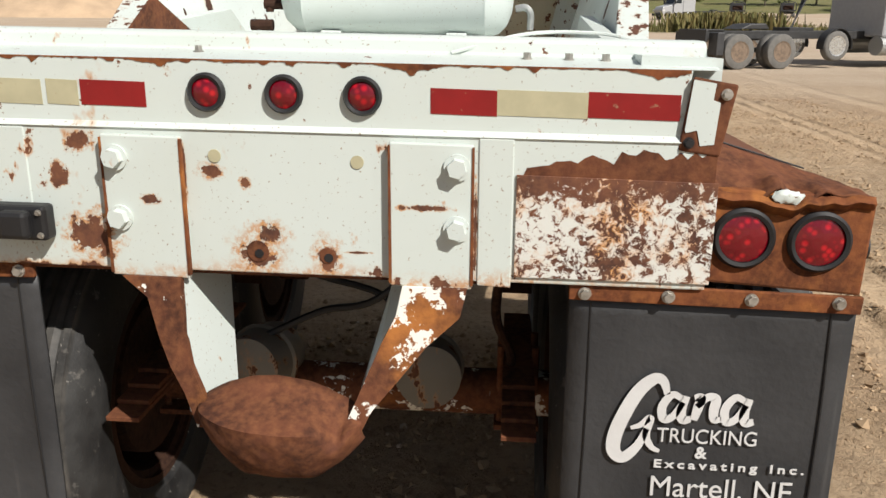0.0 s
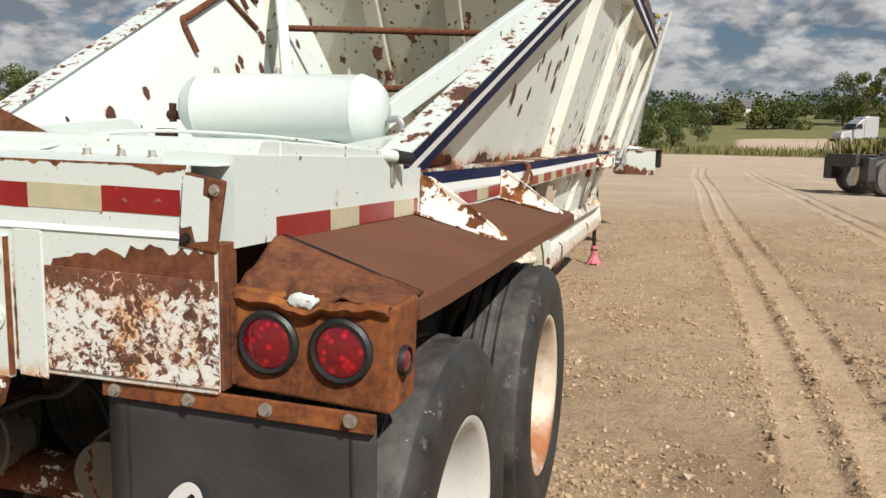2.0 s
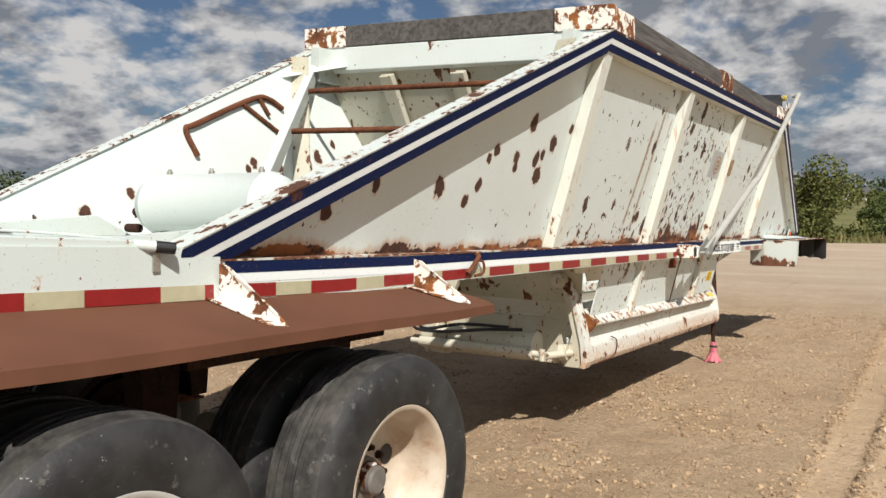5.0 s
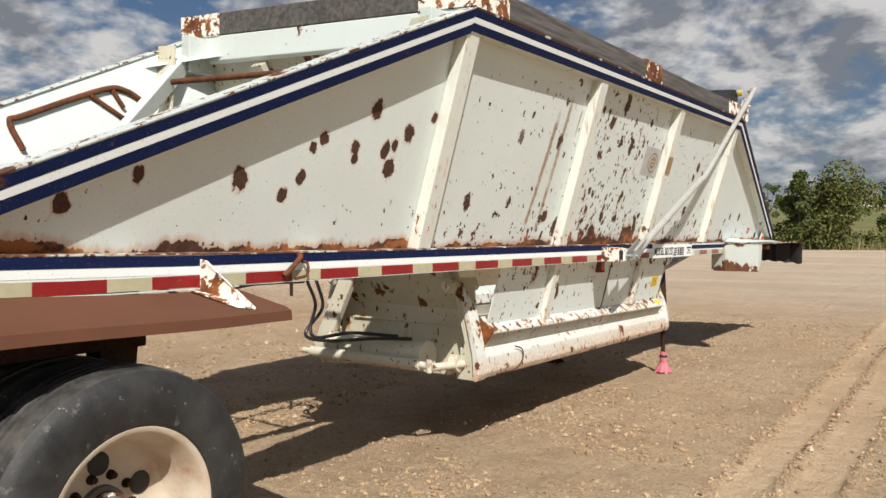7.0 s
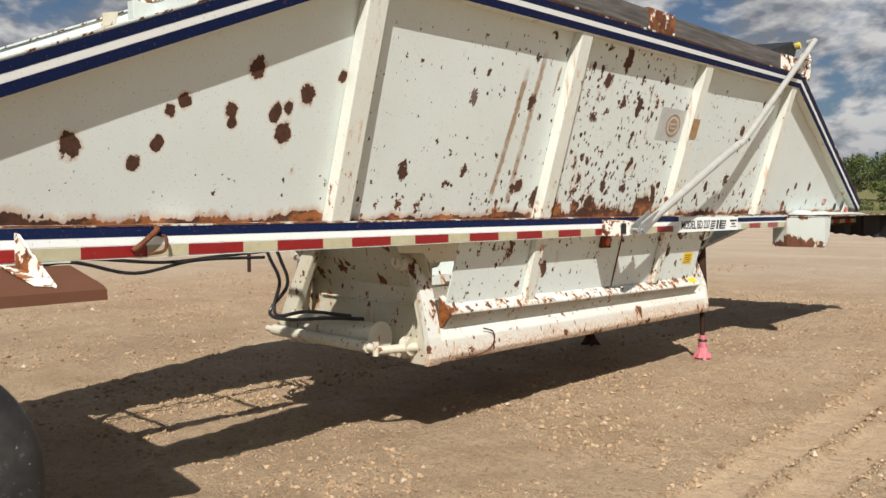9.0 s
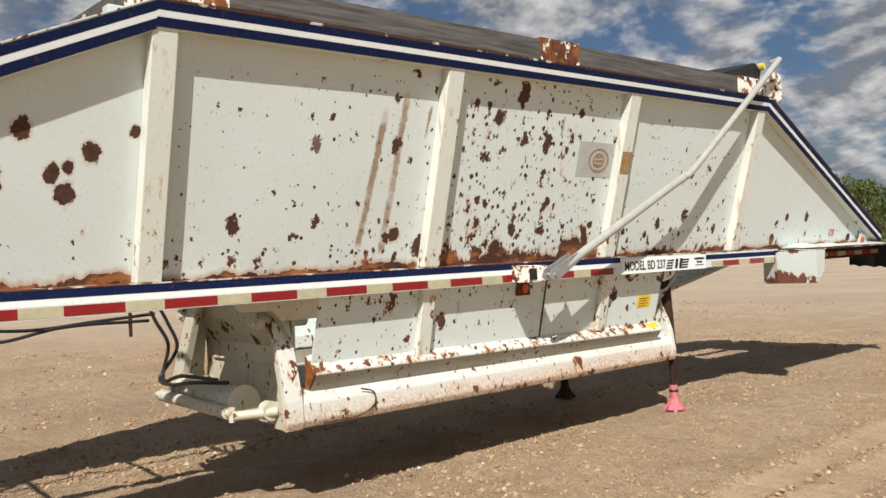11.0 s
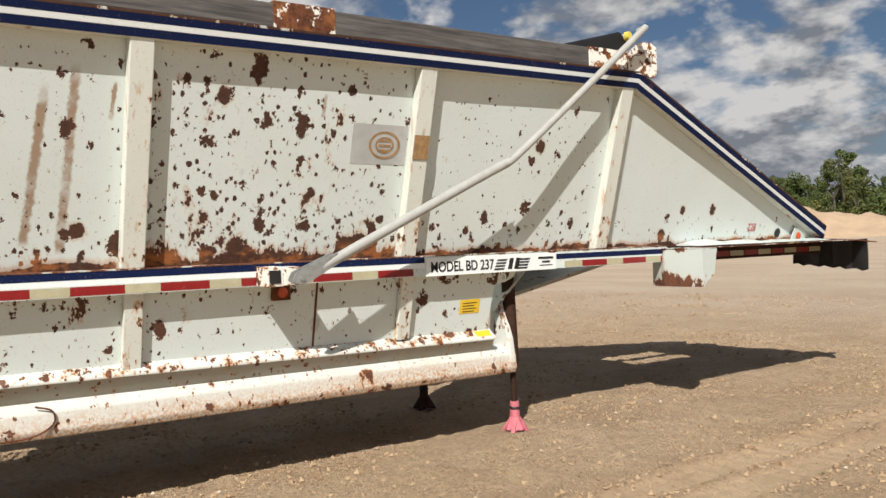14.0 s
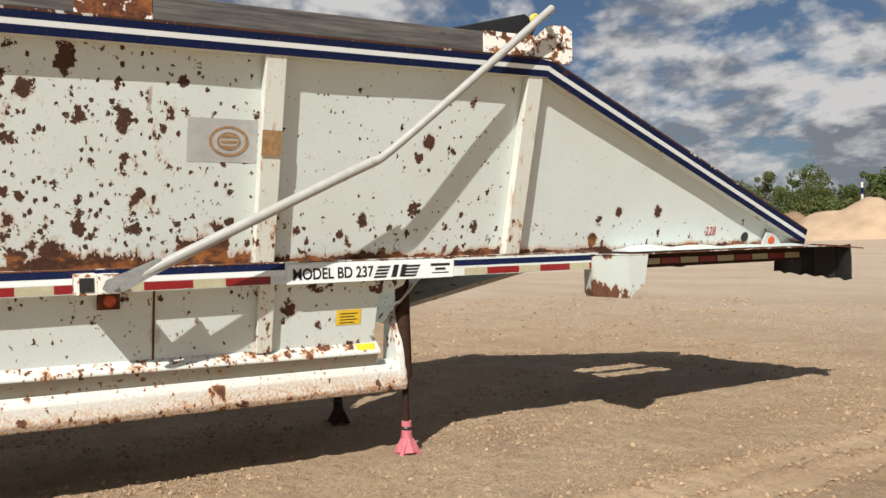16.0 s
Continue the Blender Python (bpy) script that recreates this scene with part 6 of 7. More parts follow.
for i in range(nu + 1):
    u = -1 + 2 * i / nu
    x = -0.02 + 0.165 * u
    col = []
    for j in range(nv + 1):
        v = j / nv
        # a flange that slopes forward from an arched rim, then a flat hull-shaped face
        bulge = 0.055 + 0.085 * max(0.0, 1 - u * u) ** 0.6
        zrim = 0.785 - 0.055 * abs(u) ** 2.2 - 0.012 * u
        notch = math.exp(-((u - 0.72) / 0.12) ** 2)
        zedge = 0.728 - 0.010 * u - 0.022 * notch
        zbot = 0.612 + 0.058 * max(0.0, (abs(u) - 0.42) / 0.58) ** 1.3 - 0.006 * u
        if v < 0.3:
            w = v / 0.3
            y, z = -0.03 - bulge * w, zrim + (zedge - zrim) * w ** 0.8
        else:
            w = (v - 0.3) / 0.7
            y, z = -0.03 - bulge + 0.045 * w * w, zedge + (zbot - zedge) * w
        y += 0.004 * noise.noise((x * 40, z * 40, 0)) + 0.03 * notch * math.exp(-((v - 0.3) / 0.12) ** 2)
        col.append(bm.verts.new((x, y, z)))
    g.append(col)
for i in range(nu):
    for j in range(nv):
        bm.faces.new((g[i][j], g[i + 1][j], g[i + 1][j + 1], g[i][j + 1]))
dish = part("hitch_shoe", bm, RUSTED, trailer, "rounded rust-brown hitch shoe")
md = dish.modifiers.new("thick", "SOLIDIFY")
md.thickness, md.offset = 0.014, -1
smooth(dish, 50)

# -- air tank behind the tail beam --
bm = bmesh.new()
lathe(bm, [(-0.495, 0.004), (-0.49, 0.05), (-0.47, 0.10), (-0.435, 0.13), (-0.39, 0.146), (-0.385, 0.150), (-0.375, 0.146), (0.32, 0.146), (0.33, 0.150), (0.34, 0.146), (0.385, 0.13), (0.415, 0.10), (0.435, 0.05), (0.44, 0.004)], (-0.018, 1.88, 1.553), (1, 0, 0), 56)
tank = smooth(part("air_tank", bm, WHITE_CLEAN, trailer, "white painted cylindrical air tank"), 40)
for x in (-0.36, -0.07, 0.25):
    bm = bmesh.new()
    rod(bm, (x, 1.88, 1.695), (x, 1.88, 1.712), 0.014, 12)
    hexbolt(bm, (x, 1.88, 1.71), (0, 0, 1), 0.009, 0.014, False)
    part("port_plug", bm, STEEL, tank)
for x in (-0.3, 0.2):
    bm = bmesh.new()
    box(bm, x - 0.04, x + 0.04, 1.78, 1.98, 1.398, 1.425, 0.004)
    part("saddle", bm, WHITE, tank)
bm = bmesh.new()
rod(bm, (-0.5, 1.85, 1.52), (-0.58, 1.85, 1.52), 0.02, 12)
rod(bm, (-0.56, 1.85, 1.49), (-0.56, 1.85, 1.57), 0.016, 12)
rod(bm, (-0.64, 1.85, 1.44), (-0.55, 1.85, 1.44), 0.022, 10)
part("tank_valve", bm, GREASE, tank)
bm = bmesh.new()
hose(bm, [(0.43, 1.86, 1.52), (0.47, 1.86, 1.525), (0.49, 1.86, 1.50), (0.49, 1.86, 1.44)], 0.014, 10, 6)
part("tank_elbow", bm, GALV, tank)


# -- wheels and running gear --
def wheel(s, y, x_out, inner, rim_mat, cap):
    """A truck wheel; x_out is the outer face of the tyre."""
    w = new("wheel")
    kept = dict(SET)
    SET.update(dy=0.0, lean=0.0)
    w.parent = trailer
    w.location = (s * (x_out - 0.135), y + 0.30, 0.497)
    bm = bmesh.new()
    R = 0.498
    prof = [(-0.112, 0.292), (-0.128, 0.31), (-0.137, 0.36), (-0.138, 0.41), (-0.130, 0.448), (-0.118, 0.470), (-0.108, 0.480), (-0.104, R - 0.012)]
    for a in (-0.078, -0.038, 0.002, 0.042, 0.082):
        prof += [(a - 0.024, R - 0.004 + 0.003 * (1 - abs(a) * 10)), (a - 0.006, R - 0.003), (a - 0.005, R - 0.012), (a + 0.004, R - 0.012)] if a < 0.08 else [(a, R - 0.006)]
    prof += [(0.104, R - 0.012), (0.108, 0.480), (0.118, 0.470), (0.130, 0.448), (0.138, 0.41), (0.137, 0.36), (0.128, 0.31), (0.112, 0.292)]
    lathe(bm, prof, (0, 0, 0), (s, 0, 0), 72, closed=True)
    smooth(part("tyre", bm, RUBBER, w, "worn black truck tyre with dusty sidewall"), 28)
    bm = bmesh.new()
    if inner:
        prof = [(-0.115, 0.30), (-0.118, 0.27), (0.0, 0.262), (0.118, 0.27), (0.115, 0.30)]
        lathe(bm, prof + [(0.1, 0.25), (-0.1, 0.25)], (0, 0, 0), (s, 0, 0), 48, closed=True)
    else:
        prof = [(0.113, 0.290), (0.120, 0.304), (0.124, 0.302), (0.122, 0.288), (0.112, 0.279), (0.095, 0.272), (0.06, 0.252), (-0.03, 0.245), (-0.055, 0.232), (-0.068, 0.20), (-0.072, 0.085), (-0.078, 0.085), (-0.078, 0.205), (-0.09, 0.26), (0.05, 0.265), (0.09, 0.285)]
        lathe(bm, prof, (0, 0, 0), (s, 0, 0), 72, closed=True)
    smooth(part("rim", bm, rim_mat, w, "deep dished steel rim"), 40)
    if not inner:
        for k in range(5):
            a = 2 * math.pi * (k + 0.3) / 5
            bm = bmesh.new()
            lathe(bm, [(0, 0.041), (0.0015, 0.040)], (-s * 0.0672, math.cos(a) * 0.160, math.sin(a) * 0.160), (s, 0, 0), 24)
            part("hand_hole", bm, BLACK, w)
        bm = bmesh.new()
        lathe(bm, [(-0.075, 0.085), (-0.05, 0.083), (-0.045, 0.062), (-0.005, 0.056), (0.0, 0.056), (0.008, 0.046), (0.009, 0.0)], (0, 0, 0), (s, 0, 0), 32)
        hub = smooth(part("hub", bm, HUB, w))
        if cap:
            bm = bmesh.new()
            lathe(bm, [(0.008, 0.026), (0.018, 0.024), (0.02, 0.0)], (0, 0, 0), (s, 0, 0), 24)
            smooth(part("hub_cap", bm, RED_LETTER, hub, "red rubber hub plug"))
        for k in range(10):
            a = 2 * math.pi * k / 10
            bm = bmesh.new()
            c = Vector((-s * 0.071, math.cos(a) * 0.118, math.sin(a) * 0.118))
            hexbolt(bm, c, (s, 0, 0), 0.013, 0.026)
            part("wheel_nut", bm, GREASE, w)
    SET.update(kept)


for s in (1, -1):
    for y, rim, cap in ((0.53, RIM_WHITE, True), (1.74, RIM_RUST, False)):
        wheel(s, y, 1.13, False, rim, cap)
        wheel(s, y, 0.80, True, GREASE, False)
for y in (0.53, 1.74):
    bm = bmesh.new()
    rod(bm, (-0.98, y, 0.505), (0.98, y, 0.505), 0.062, 20)
    ax = smooth(part("axle", bm, RUST_PAINT, trailer, "grimy axle tube"))
    for s in (1, -1):
        bm = bmesh.new()
        lathe(bm, [(0, 0.21), (0.19, 0.21), (0.2, 0.12)], (s * 0.56, y, 0.505), (s, 0, 0), 32)
        smooth(part("brake_drum", bm, GREASE, ax))
        bm = bmesh.new()
        lathe(bm, [(-0.09, 0.05), (-0.08, 0.082), (0.0, 0.09), (0.005, 0.098), (0.015, 0.098), (0.02, 0.09), (0.10, 0.082), (0.11, 0.03)], (s * 0.22, y - 0.06, 0.60), (0.15 * s, -1, 0.1), 28)
        smooth(part("brake_chamber", bm, GREY_STEEL, ax, "grey round brake chamber"))
        bm = bmesh.new()
        for k in range(4):
            box(bm, *lx(s, 0.42, 0.50), y - 0.40 + 0.06 * k, y + 0.40 - 0.06 * k, 0.575 + 0.014 * k, 0.587 + 0.014 * k, 0.002)
        for dy in (-0.05, 0.05):
            for dx in (0.415, 0.505):
                rod(bm, (s * dx, y + dy, 0.44), (s * dx, y + dy, 0.66), 0.01, 8)
        box(bm, *lx(s, 0.40, 0.52), y - 0.08, y + 0.08, 0.43, 0.445, 0.002)
        part("leaf_spring", bm, RUSTED, ax, "rusty leaf spring with U-bolts")
for s in (1, -1):
    for y in (1.13, 2.1):
        bm = bmesh.new()
        prism(bm, [(s * 0.41, y - 0.09, 1.0), (s * 0.41, y + 0.09, 1.0), (s * 0.41, y + 0.05, 0.60), (s * 0.41, y - 0.05, 0.60)], (s * 0.10, 0, 0), 0.005)
        part("spring_hanger", bm, GREASE, trailer)
    bm = bmesh.new()
    box(bm, *lx(s, 0.42, 0.50), 0.01, 2.2, 1.0, 1.39, 0.004)
    part("chassis_beam", bm, GREASE, trailer)
for y in (0.9, 2.4):
    bm = bmesh.new()
    box(bm, -0.66, 0.66, y, y + 0.10, 1.20, 1.385, 0.004)
    part("cross_member", bm, GREASE, trailer)
bm = bmesh.new()
hose(bm, [(0.42, 0.30, 0.99), (0.40, 0.34, 0.8), (0.44, 0.42, 0.66), (0.43, 0.45, 0.56)], 0.012, 8, 6)
part("chain", bm, GREASE, trailer)
bm = bmesh.new()
hose(bm, [(0.3, 0.4, 0.99), (0.1, 0.42, 0.8), (-0.05, 0.45, 0.75), (-0.2, 0.44, 0.68)], 0.01, 8, 6)
hose(bm, [(-0.3, 0.4, 0.99), (-0.1, 0.5, 0.84), (0.1, 0.5, 0.78), (0.22, 0.44, 0.68)], 0.01, 8, 6)
smooth(part("brake_hose", bm, BLACK, trailer))
SET.update(dy=0.0, lean=0.0)

# ---- distance: trees, mounds, vehicles, houses ----
def build_leaf(name, a, b):
    k = Nodes(name)
    g = k.n("NewGeometry").outputs["Random Per Island"]
    c = k.mix(g, a, b)
    c = k.mix(k.step(k.noise(0.6, 3), 0.4, 0.7, 0, 0.4), c, tuple(v * 0.6 for v in a))
    k.done(c, 0.7)
    k.bsdf.inputs["Specular IOR Level"].default_value = 0.2
    return k.mat


LEAF = build_leaf("leaves", (0.045, 0.07, 0.02), (0.125, 0.145, 0.042))
LEAF_DRY = build_leaf("yellowing leaves", (0.065, 0.082, 0.022), (0.165, 0.165, 0.05))
LEAF_DARK = build_leaf("far leaves", (0.04, 0.058, 0.03), (0.08, 0.1, 0.05))
BARK = plain("bark", (0.10, 0.08, 0.06), 0.9, vary=0.3, scale=4)
PILE = plain("piled sand", (0.40, 0.29, 0.19), 0.95, vary=0.18, scale=0.4, bump=0.5)
EARTH = plain("dug earth", (0.22, 0.145, 0.085), 0.95, vary=0.3, scale=0.5, bump=0.6)


def leaf_crown(rng, blobs, count, size):
    """Small tilted leaf clumps spread through and over a set of lobes (x, y, z, rx, rz)."""
    verts, faces = [], []
    vol = np.array([b[3] * b[3] * b[4] for b in blobs]) ** 0.67
    pick = rng.choice(len(blobs), count, p=vol / vol.sum())
    for i in pick:
        bx, by, bz, rx, rz = blobs[i]
        d = rng.normal(size=3)
        d /= np.linalg.norm(d)
        r = 1 - 0.45 * rng.random() ** 1.6 + 0.12 * rng.random() ** 3
        p = np.array((bx + d[0] * rx * r, by + d[1] * rx * r, bz + d[2] * rz * r))
        u = rng.normal(size=3)
        u /= np.linalg.norm(u)
        v = np.cross(u, rng.normal(size=3))
        v /= np.linalg.norm(v)
        s = size * rng.uniform(0.5, 1.3)
        n = len(verts)
        verts += [tuple(p - u * s), tuple(p + v * s * 0.55), tuple(p + u * s), tuple(p - v * s * 0.6)]
        faces.append((n, n + 1, n + 2, n + 3))
    return verts, faces


def make_tree(seed, h, w, mat, low=0.25, count=4200, lobes=18, label="leafy green tree at the yard edge", name="tree", size=0.2, thin=1.0):
    rng = np.random.default_rng(seed)
    t = thing(name, label, name, at=(0, 0, 0))
    bm = bmesh.new()
    top = []
    rod(bm, (0, 0, -0.5), (0.1, 0.05, h * 0.45), h * 0.022, 8, h * 0.012)
    for i in range(7):
        a = rng.uniform(0, 6.28)
        z0 = h * rng.uniform(0.12 if low < 0.2 else 0.25, 0.5)
        e = (math.cos(a) * w * 0.33, math.sin(a) * w * 0.33, z0 + h * rng.uniform(0.15, 0.4))
        rod(bm, (0.05, 0.02, z0), e, h * 0.009, 6, h * 0.003)
    smooth(part("trunk", bm, BARK, t))
    blobs = []
    for i in range(lobes):
        a, q = rng.uniform(0, 6.28), rng.random() ** 0.6
        z = h * (low + (0.92 - low) * rng.random())
        k = (z / h - low) / (1 - low)
        spread_r = w * 0.5 * (1 - 0.75 * k ** 2.2) * q
        r = w * rng.uniform(0.12, 0.22) * thin
        blobs.append((math.cos(a) * spread_r, math.sin(a) * spread_r, z, r, r * rng.uniform(0.6, 1.0)))
    v, f = leaf_crown(rng, blobs, count, size)
    me = bpy.data.meshes.new("crown")
    me.from_pydata(v, [], f)
    me.materials.append(mat)
    c = new("crown", me)
    c.parent = t
    return t


def polar(cx, cy, az, d):
    return cx + d * math.sin(radians(az)), cy + d * math.cos(radians(az))


def plant(src, az, d, cx=2.0, cy=0.0, sc=1.0):
    x, y = polar(cx, cy, az, d)
    z = terrain(x, y) - 0.1
    rz = random.uniform(0, 360)
    c = copy_thing(src, pose(x, y, z, 0, 0, rz))
    c.scale = (sc, sc, sc * random.uniform(0.9, 1.1))
    return c


random.seed(21)
TREES = [make_tree(1, 11, 8.5, LEAF, 0.2), make_tree(2, 13, 8, LEAF_DRY, 0.25, thin=0.85), make_tree(3, 9.5, 8.5, LEAF, 0.12), make_tree(4, 14, 7.5, LEAF, 0.3, 2800, 13, thin=0.8)]
SHRUBS = [make_tree(5, 4.2, 6.5, LEAF, 0.05, 2200, 12, "low green shrub in rough grass", "shrub"), make_tree(6, 3.2, 5.5, LEAF_DRY, 0.05, 1800, 10, "low yellow-green shrub in rough grass", "shrub")]
for t in TREES:
    tagged(t, group="trees along the yard's far edge")
for t in SHRUBS:
    tagged(t, group="shrubs in the rough grass")
# the belt behind the mounds
for k in range(34):
    az = -52 + k * 0.92 + random.uniform(-0.4, 0.4)
    plant(TREES[k % 4], az, random.uniform(150, 175), sc=random.uniform(0.58, 0.82))
for k in range(26):
    plant(SHRUBS[k % 2], -52 + k * 1.4, random.uniform(140, 152), sc=random.uniform(0.9, 1.4))
# mid field, between the bush and the big trees on the rise
for az, d, i, sc in ((-19.5, 95, 2, 0.72), (-20.5, 100, 0, 0.75), (-17.0, 150, 1, 0.7), (-15, 165, 2, 0.8), (-13, 160, 0, 0.75), (-11.5, 140, 3, 0.6), (-3.5, 170, 2, 0.6), (-1.5, 120, 2, 0.55), (0.5, 128, 2, 0.5), (9.2, 190, 0, 0.95), (10.6, 185, 1, 0.95), (11.6, 190, 3, 0.85), (12.6, 200, 2, 0.9), (14.4, 172, 2, 0.8), (15.6, 170, 0, 0.7), (17.0, 172, 2, 0.85), (18.6, 175, 1, 0.7), (20.2, 170, 0, 0.8), (22.2, 155, 2, 0.95), (24.5, 150, 1, 0.9), (27, 155, 0, 1)):
    plant(TREES[i], az, d, sc=sc)
for k in range(44):
    plant(SHRUBS[k % 2], random.uniform(-9, 14), random.uniform(175, 290), sc=random.uniform(0.8, 1.5))
for az, d, sc in ((-2.6, 88, 0.6), (-0.9, 96, 0.45), (-4, 92, 0.8), (-13, 120, 0.9), (-16, 125, 0.8)):
    plant(SHRUBS[int(d) % 2], az, d, sc=sc)
bush = make_tree(9, 6.4, 8.6, LEAF_DRY, 0.05, 12000, 26, "broad yellow-green bush beside the yard", "bush", size=0.16)
x, y = polar(3.4, 0.4, -7.9, 78)
bush.location = (x, y, terrain(x, y) - 0.05)
b2 = make_tree(10, 7.0, 3.4, LEAF, 0.08, 4800, 12, "slender green young tree", "tree", size=0.15)
x, y = polar(3.4, 0.4, -10.3, 76)
b2.location = (x, y, terrain(x, y) - 0.05)
for t in TREES + SHRUBS:
    # the pattern plants join the belt themselves
    x, y = polar(2, 0, random.uniform(-34, -26), random.uniform(165, 180))
    t.location = (x, y, terrain(x, y) - 0.1)


def far_woods():
    rng = np.random.default_rng(4)
    blobs = []
    for i in range(420):
        az = rng.uniform(-62, 34)
        d = rng.uniform(370, 430)
        x, y = polar(2, 0, az, d)
        h = rng.uniform(6, 11)
        blobs.append((x, y, terrain(x, y) + h * 0.45, rng.uniform(4, 7), h * 0.62))
    v, f = leaf_crown(rng, blobs, 26000, 1.0)
    me = bpy.data.meshes.new("woods")
    me.from_pydata(v, [], f)
    me.materials.append(LEAF_DARK)
    tagged(new("woods", me), "dark green woods on the far ridge", "woods", kind="stuff")


far_woods()


def weeds():
    """Tall dry weeds at the edge of the grass."""
    rng = np.random.default_rng(8)
    verts, faces = [], []
    for i in range(9000):
        if i < 5500:
            az, d = rng.uniform(-22, 26), 74 + abs(rng.normal()) * 9
        else:
            az, d = rng.normal(12.6, 1.6), rng.normal(78, 4)
        x, y = polar(2, 0, az, d)
        if grassy(x, y) < 0.5:
            continue
        h = rng.uniform(0.25, 0.7) if i < 5500 else rng.uniform(0.4, 1.7)
        w = h * 0.10
        z = terrain(x, y) - 0.02
        a = rng.uniform(0, 3.14)
        dx, dy = math.cos(a) * w, math.sin(a) * w
        lx0, ly0 = rng.normal(0, h * 0.2), rng.normal(0, h * 0.2)
        n = len(verts)
        verts += [(x - dx, y - dy, z), (x + dx, y + dy, z), (x + lx0 + dx * 0.3, y + ly0 + dy * 0.3, z + h), (x + lx0 - dx * 0.3, y + ly0 - dy * 0.3, z + h)]
        faces.append((n, n + 1, n + 2, n + 3))
    me = bpy.data.meshes.new("weeds")
    me.from_pydata(verts, [], faces)
    me.materials.append(build_leaf("weeds", (0.10, 0.105, 0.035), (0.24, 0.19, 0.08)))
    tagged(new("weeds", me), "tall dry weeds and rough grass", "weeds", kind="stuff")


weeds()


def mound(name, az, d, length, height, deep, mat, label, seed, turn=0.0):
    bm = bmesh.new()
    cx, cy = polar(5.5, 6, az, d)
    nu, nv = 60, 22
    g = []
    for i in range(nu + 1):
        u = -1 + 2 * i / nu
        col = []
        for j in range(nv + 1):
            v = -1 + 2 * j / nv
            ridge = 0.75 + 0.35 * noise.noise((u * 2.6 + seed, 0, seed))
            prof = max(0.0, 1 - abs(u) ** 2.5) * max(0.0, 1 - abs(v) ** 1.25)
            z = height * prof * ridge + 0.06 * height * noise.noise((u * 9, v * 6, seed)) * min(1, prof * 4)
            a = radians(-az) + turn
            lx_, ly_ = u * length / 2, v * deep / 2
            x, y = cx + lx_ * math.cos(a) - ly_ * math.sin(a), cy + lx_ * math.sin(a) + ly_ * math.cos(a)
            col.append(bm.verts.new((x, y, terrain(x, y) - 0.05 + z)))
        g.append(col)
    for i in range(nu):
        for j in range(nv):
            bm.faces.new((g[i][j], g[i + 1][j], g[i + 1][j + 1], g[i][j + 1]))
    ob = part(name, bm, mat, None)
    smooth(ob, 60)
    tagged(ob, label, "mound")


mound("sand_pile", -31.5, 112, 26, 5.6, 14, PILE, "long pile of tan sand on the yard", 1.3)
mound("earth_mound", -39.5, 128, 26, 5.0, 10, EARTH, "low mound of dug brown earth", 5.1)
mound("earth_mound", -47, 120, 30, 4.0, 12, EARTH, "low mound of dug brown earth", 8.1)
mound("earth_mound", 14.5, 80, 7, 1.3, 4, EARTH, "small weedy heap of reddish earth", 3.3)
# marker stake behind the sand pile
st = thing("marker_stake", "white marker stake with a blue band", "stake")
x, y = polar(5.63, 6.1, -32.9, 116)
z0 = terrain(x, y)
for za, zb, mat in ((0, 5.5, "w"), (5.5, 6.3, "b"), (6.3, 7.0, "w")):
    bm = bmesh.new()
    rod(bm, (x, y, z0 + za), (x, y, z0 + zb), 0.16 if mat == "w" else 0.2, 10)
    part("band" if mat == "b" else "shaft", bm, NAVY if mat == "b" else LETTER, st)

GLASS_DARK = plain("dark window glass", (0.02, 0.024, 0.028), 0.12, vary=0.1)
SILVER = plain("silver truck paint", (0.42, 0.43, 0.44), 0.35, 0.3, vary=0.05)
GREY_CAB = plain("grey sleeper paint", (0.30, 0.31, 0.32), 0.4, vary=0.08)
FRAME = plain("black frame", (0.03, 0.03, 0.03), 0.55, vary=0.3)
TYRE_DUSTY = plain("dusty tyre", (0.13, 0.125, 0.115), 0.85, vary=0.25, scale=5)
RIM_BROWN = plain("brown wheel", (0.16, 0.115, 0.08), 0.7, vary=0.4, scale=12)
RIM_SILVER = plain("polished wheel", (0.6, 0.6, 0.58), 0.3, 0.8, vary=0.2, scale=20)


def truck_wheel(parent, x, y, z, rim, wide=0.28, r=0.52, steer=False):
    w = new("wheel")
    w.parent = parent
    w.location = (x, y, z)
    bm = bmesh.new()
    h = wide / 2
    lathe(bm, [(-h, 0.29), (-h - 0.004, 0.4), (-h + 0.02, r - 0.02), (-h + 0.05, r), (h - 0.05, r), (h - 0.02, r - 0.02), (h + 0.004, 0.4), (h, 0.29)], (0, 0, 0), (0, -1, 0), 36, closed=True)
    smooth(part("tyre", bm, TYRE_DUSTY, w))
    bm = bmesh.new()
    q = -0.10 if not steer else 0.03
    lathe(bm, [(h - 0.005, 0.3), (h + 0.008, 0.31), (h, 0.275), (h - 0.05, 0.25), (q + 0.02, 0.24), (q, 0.2), (q + 0.01, 0.12), (q + 0.05, 0.11), (q + 0.07, 0.0)], (0, 0, 0), (0, -1, 0), 36)
    rm = smooth(part("rim", bm, rim, w))
    for k in range(5):
        a = 2 * math.pi * k / 5
        bm = bmesh.new()
        lathe(bm, [(0, 0.03), (0.004, 0.03)], (math.cos(a) * 0.16, -q - 0.006, math.sin(a) * 0.16), (0, -1, 0), 12)
        part("hand_hole", bm, BLACK, w)
    return w


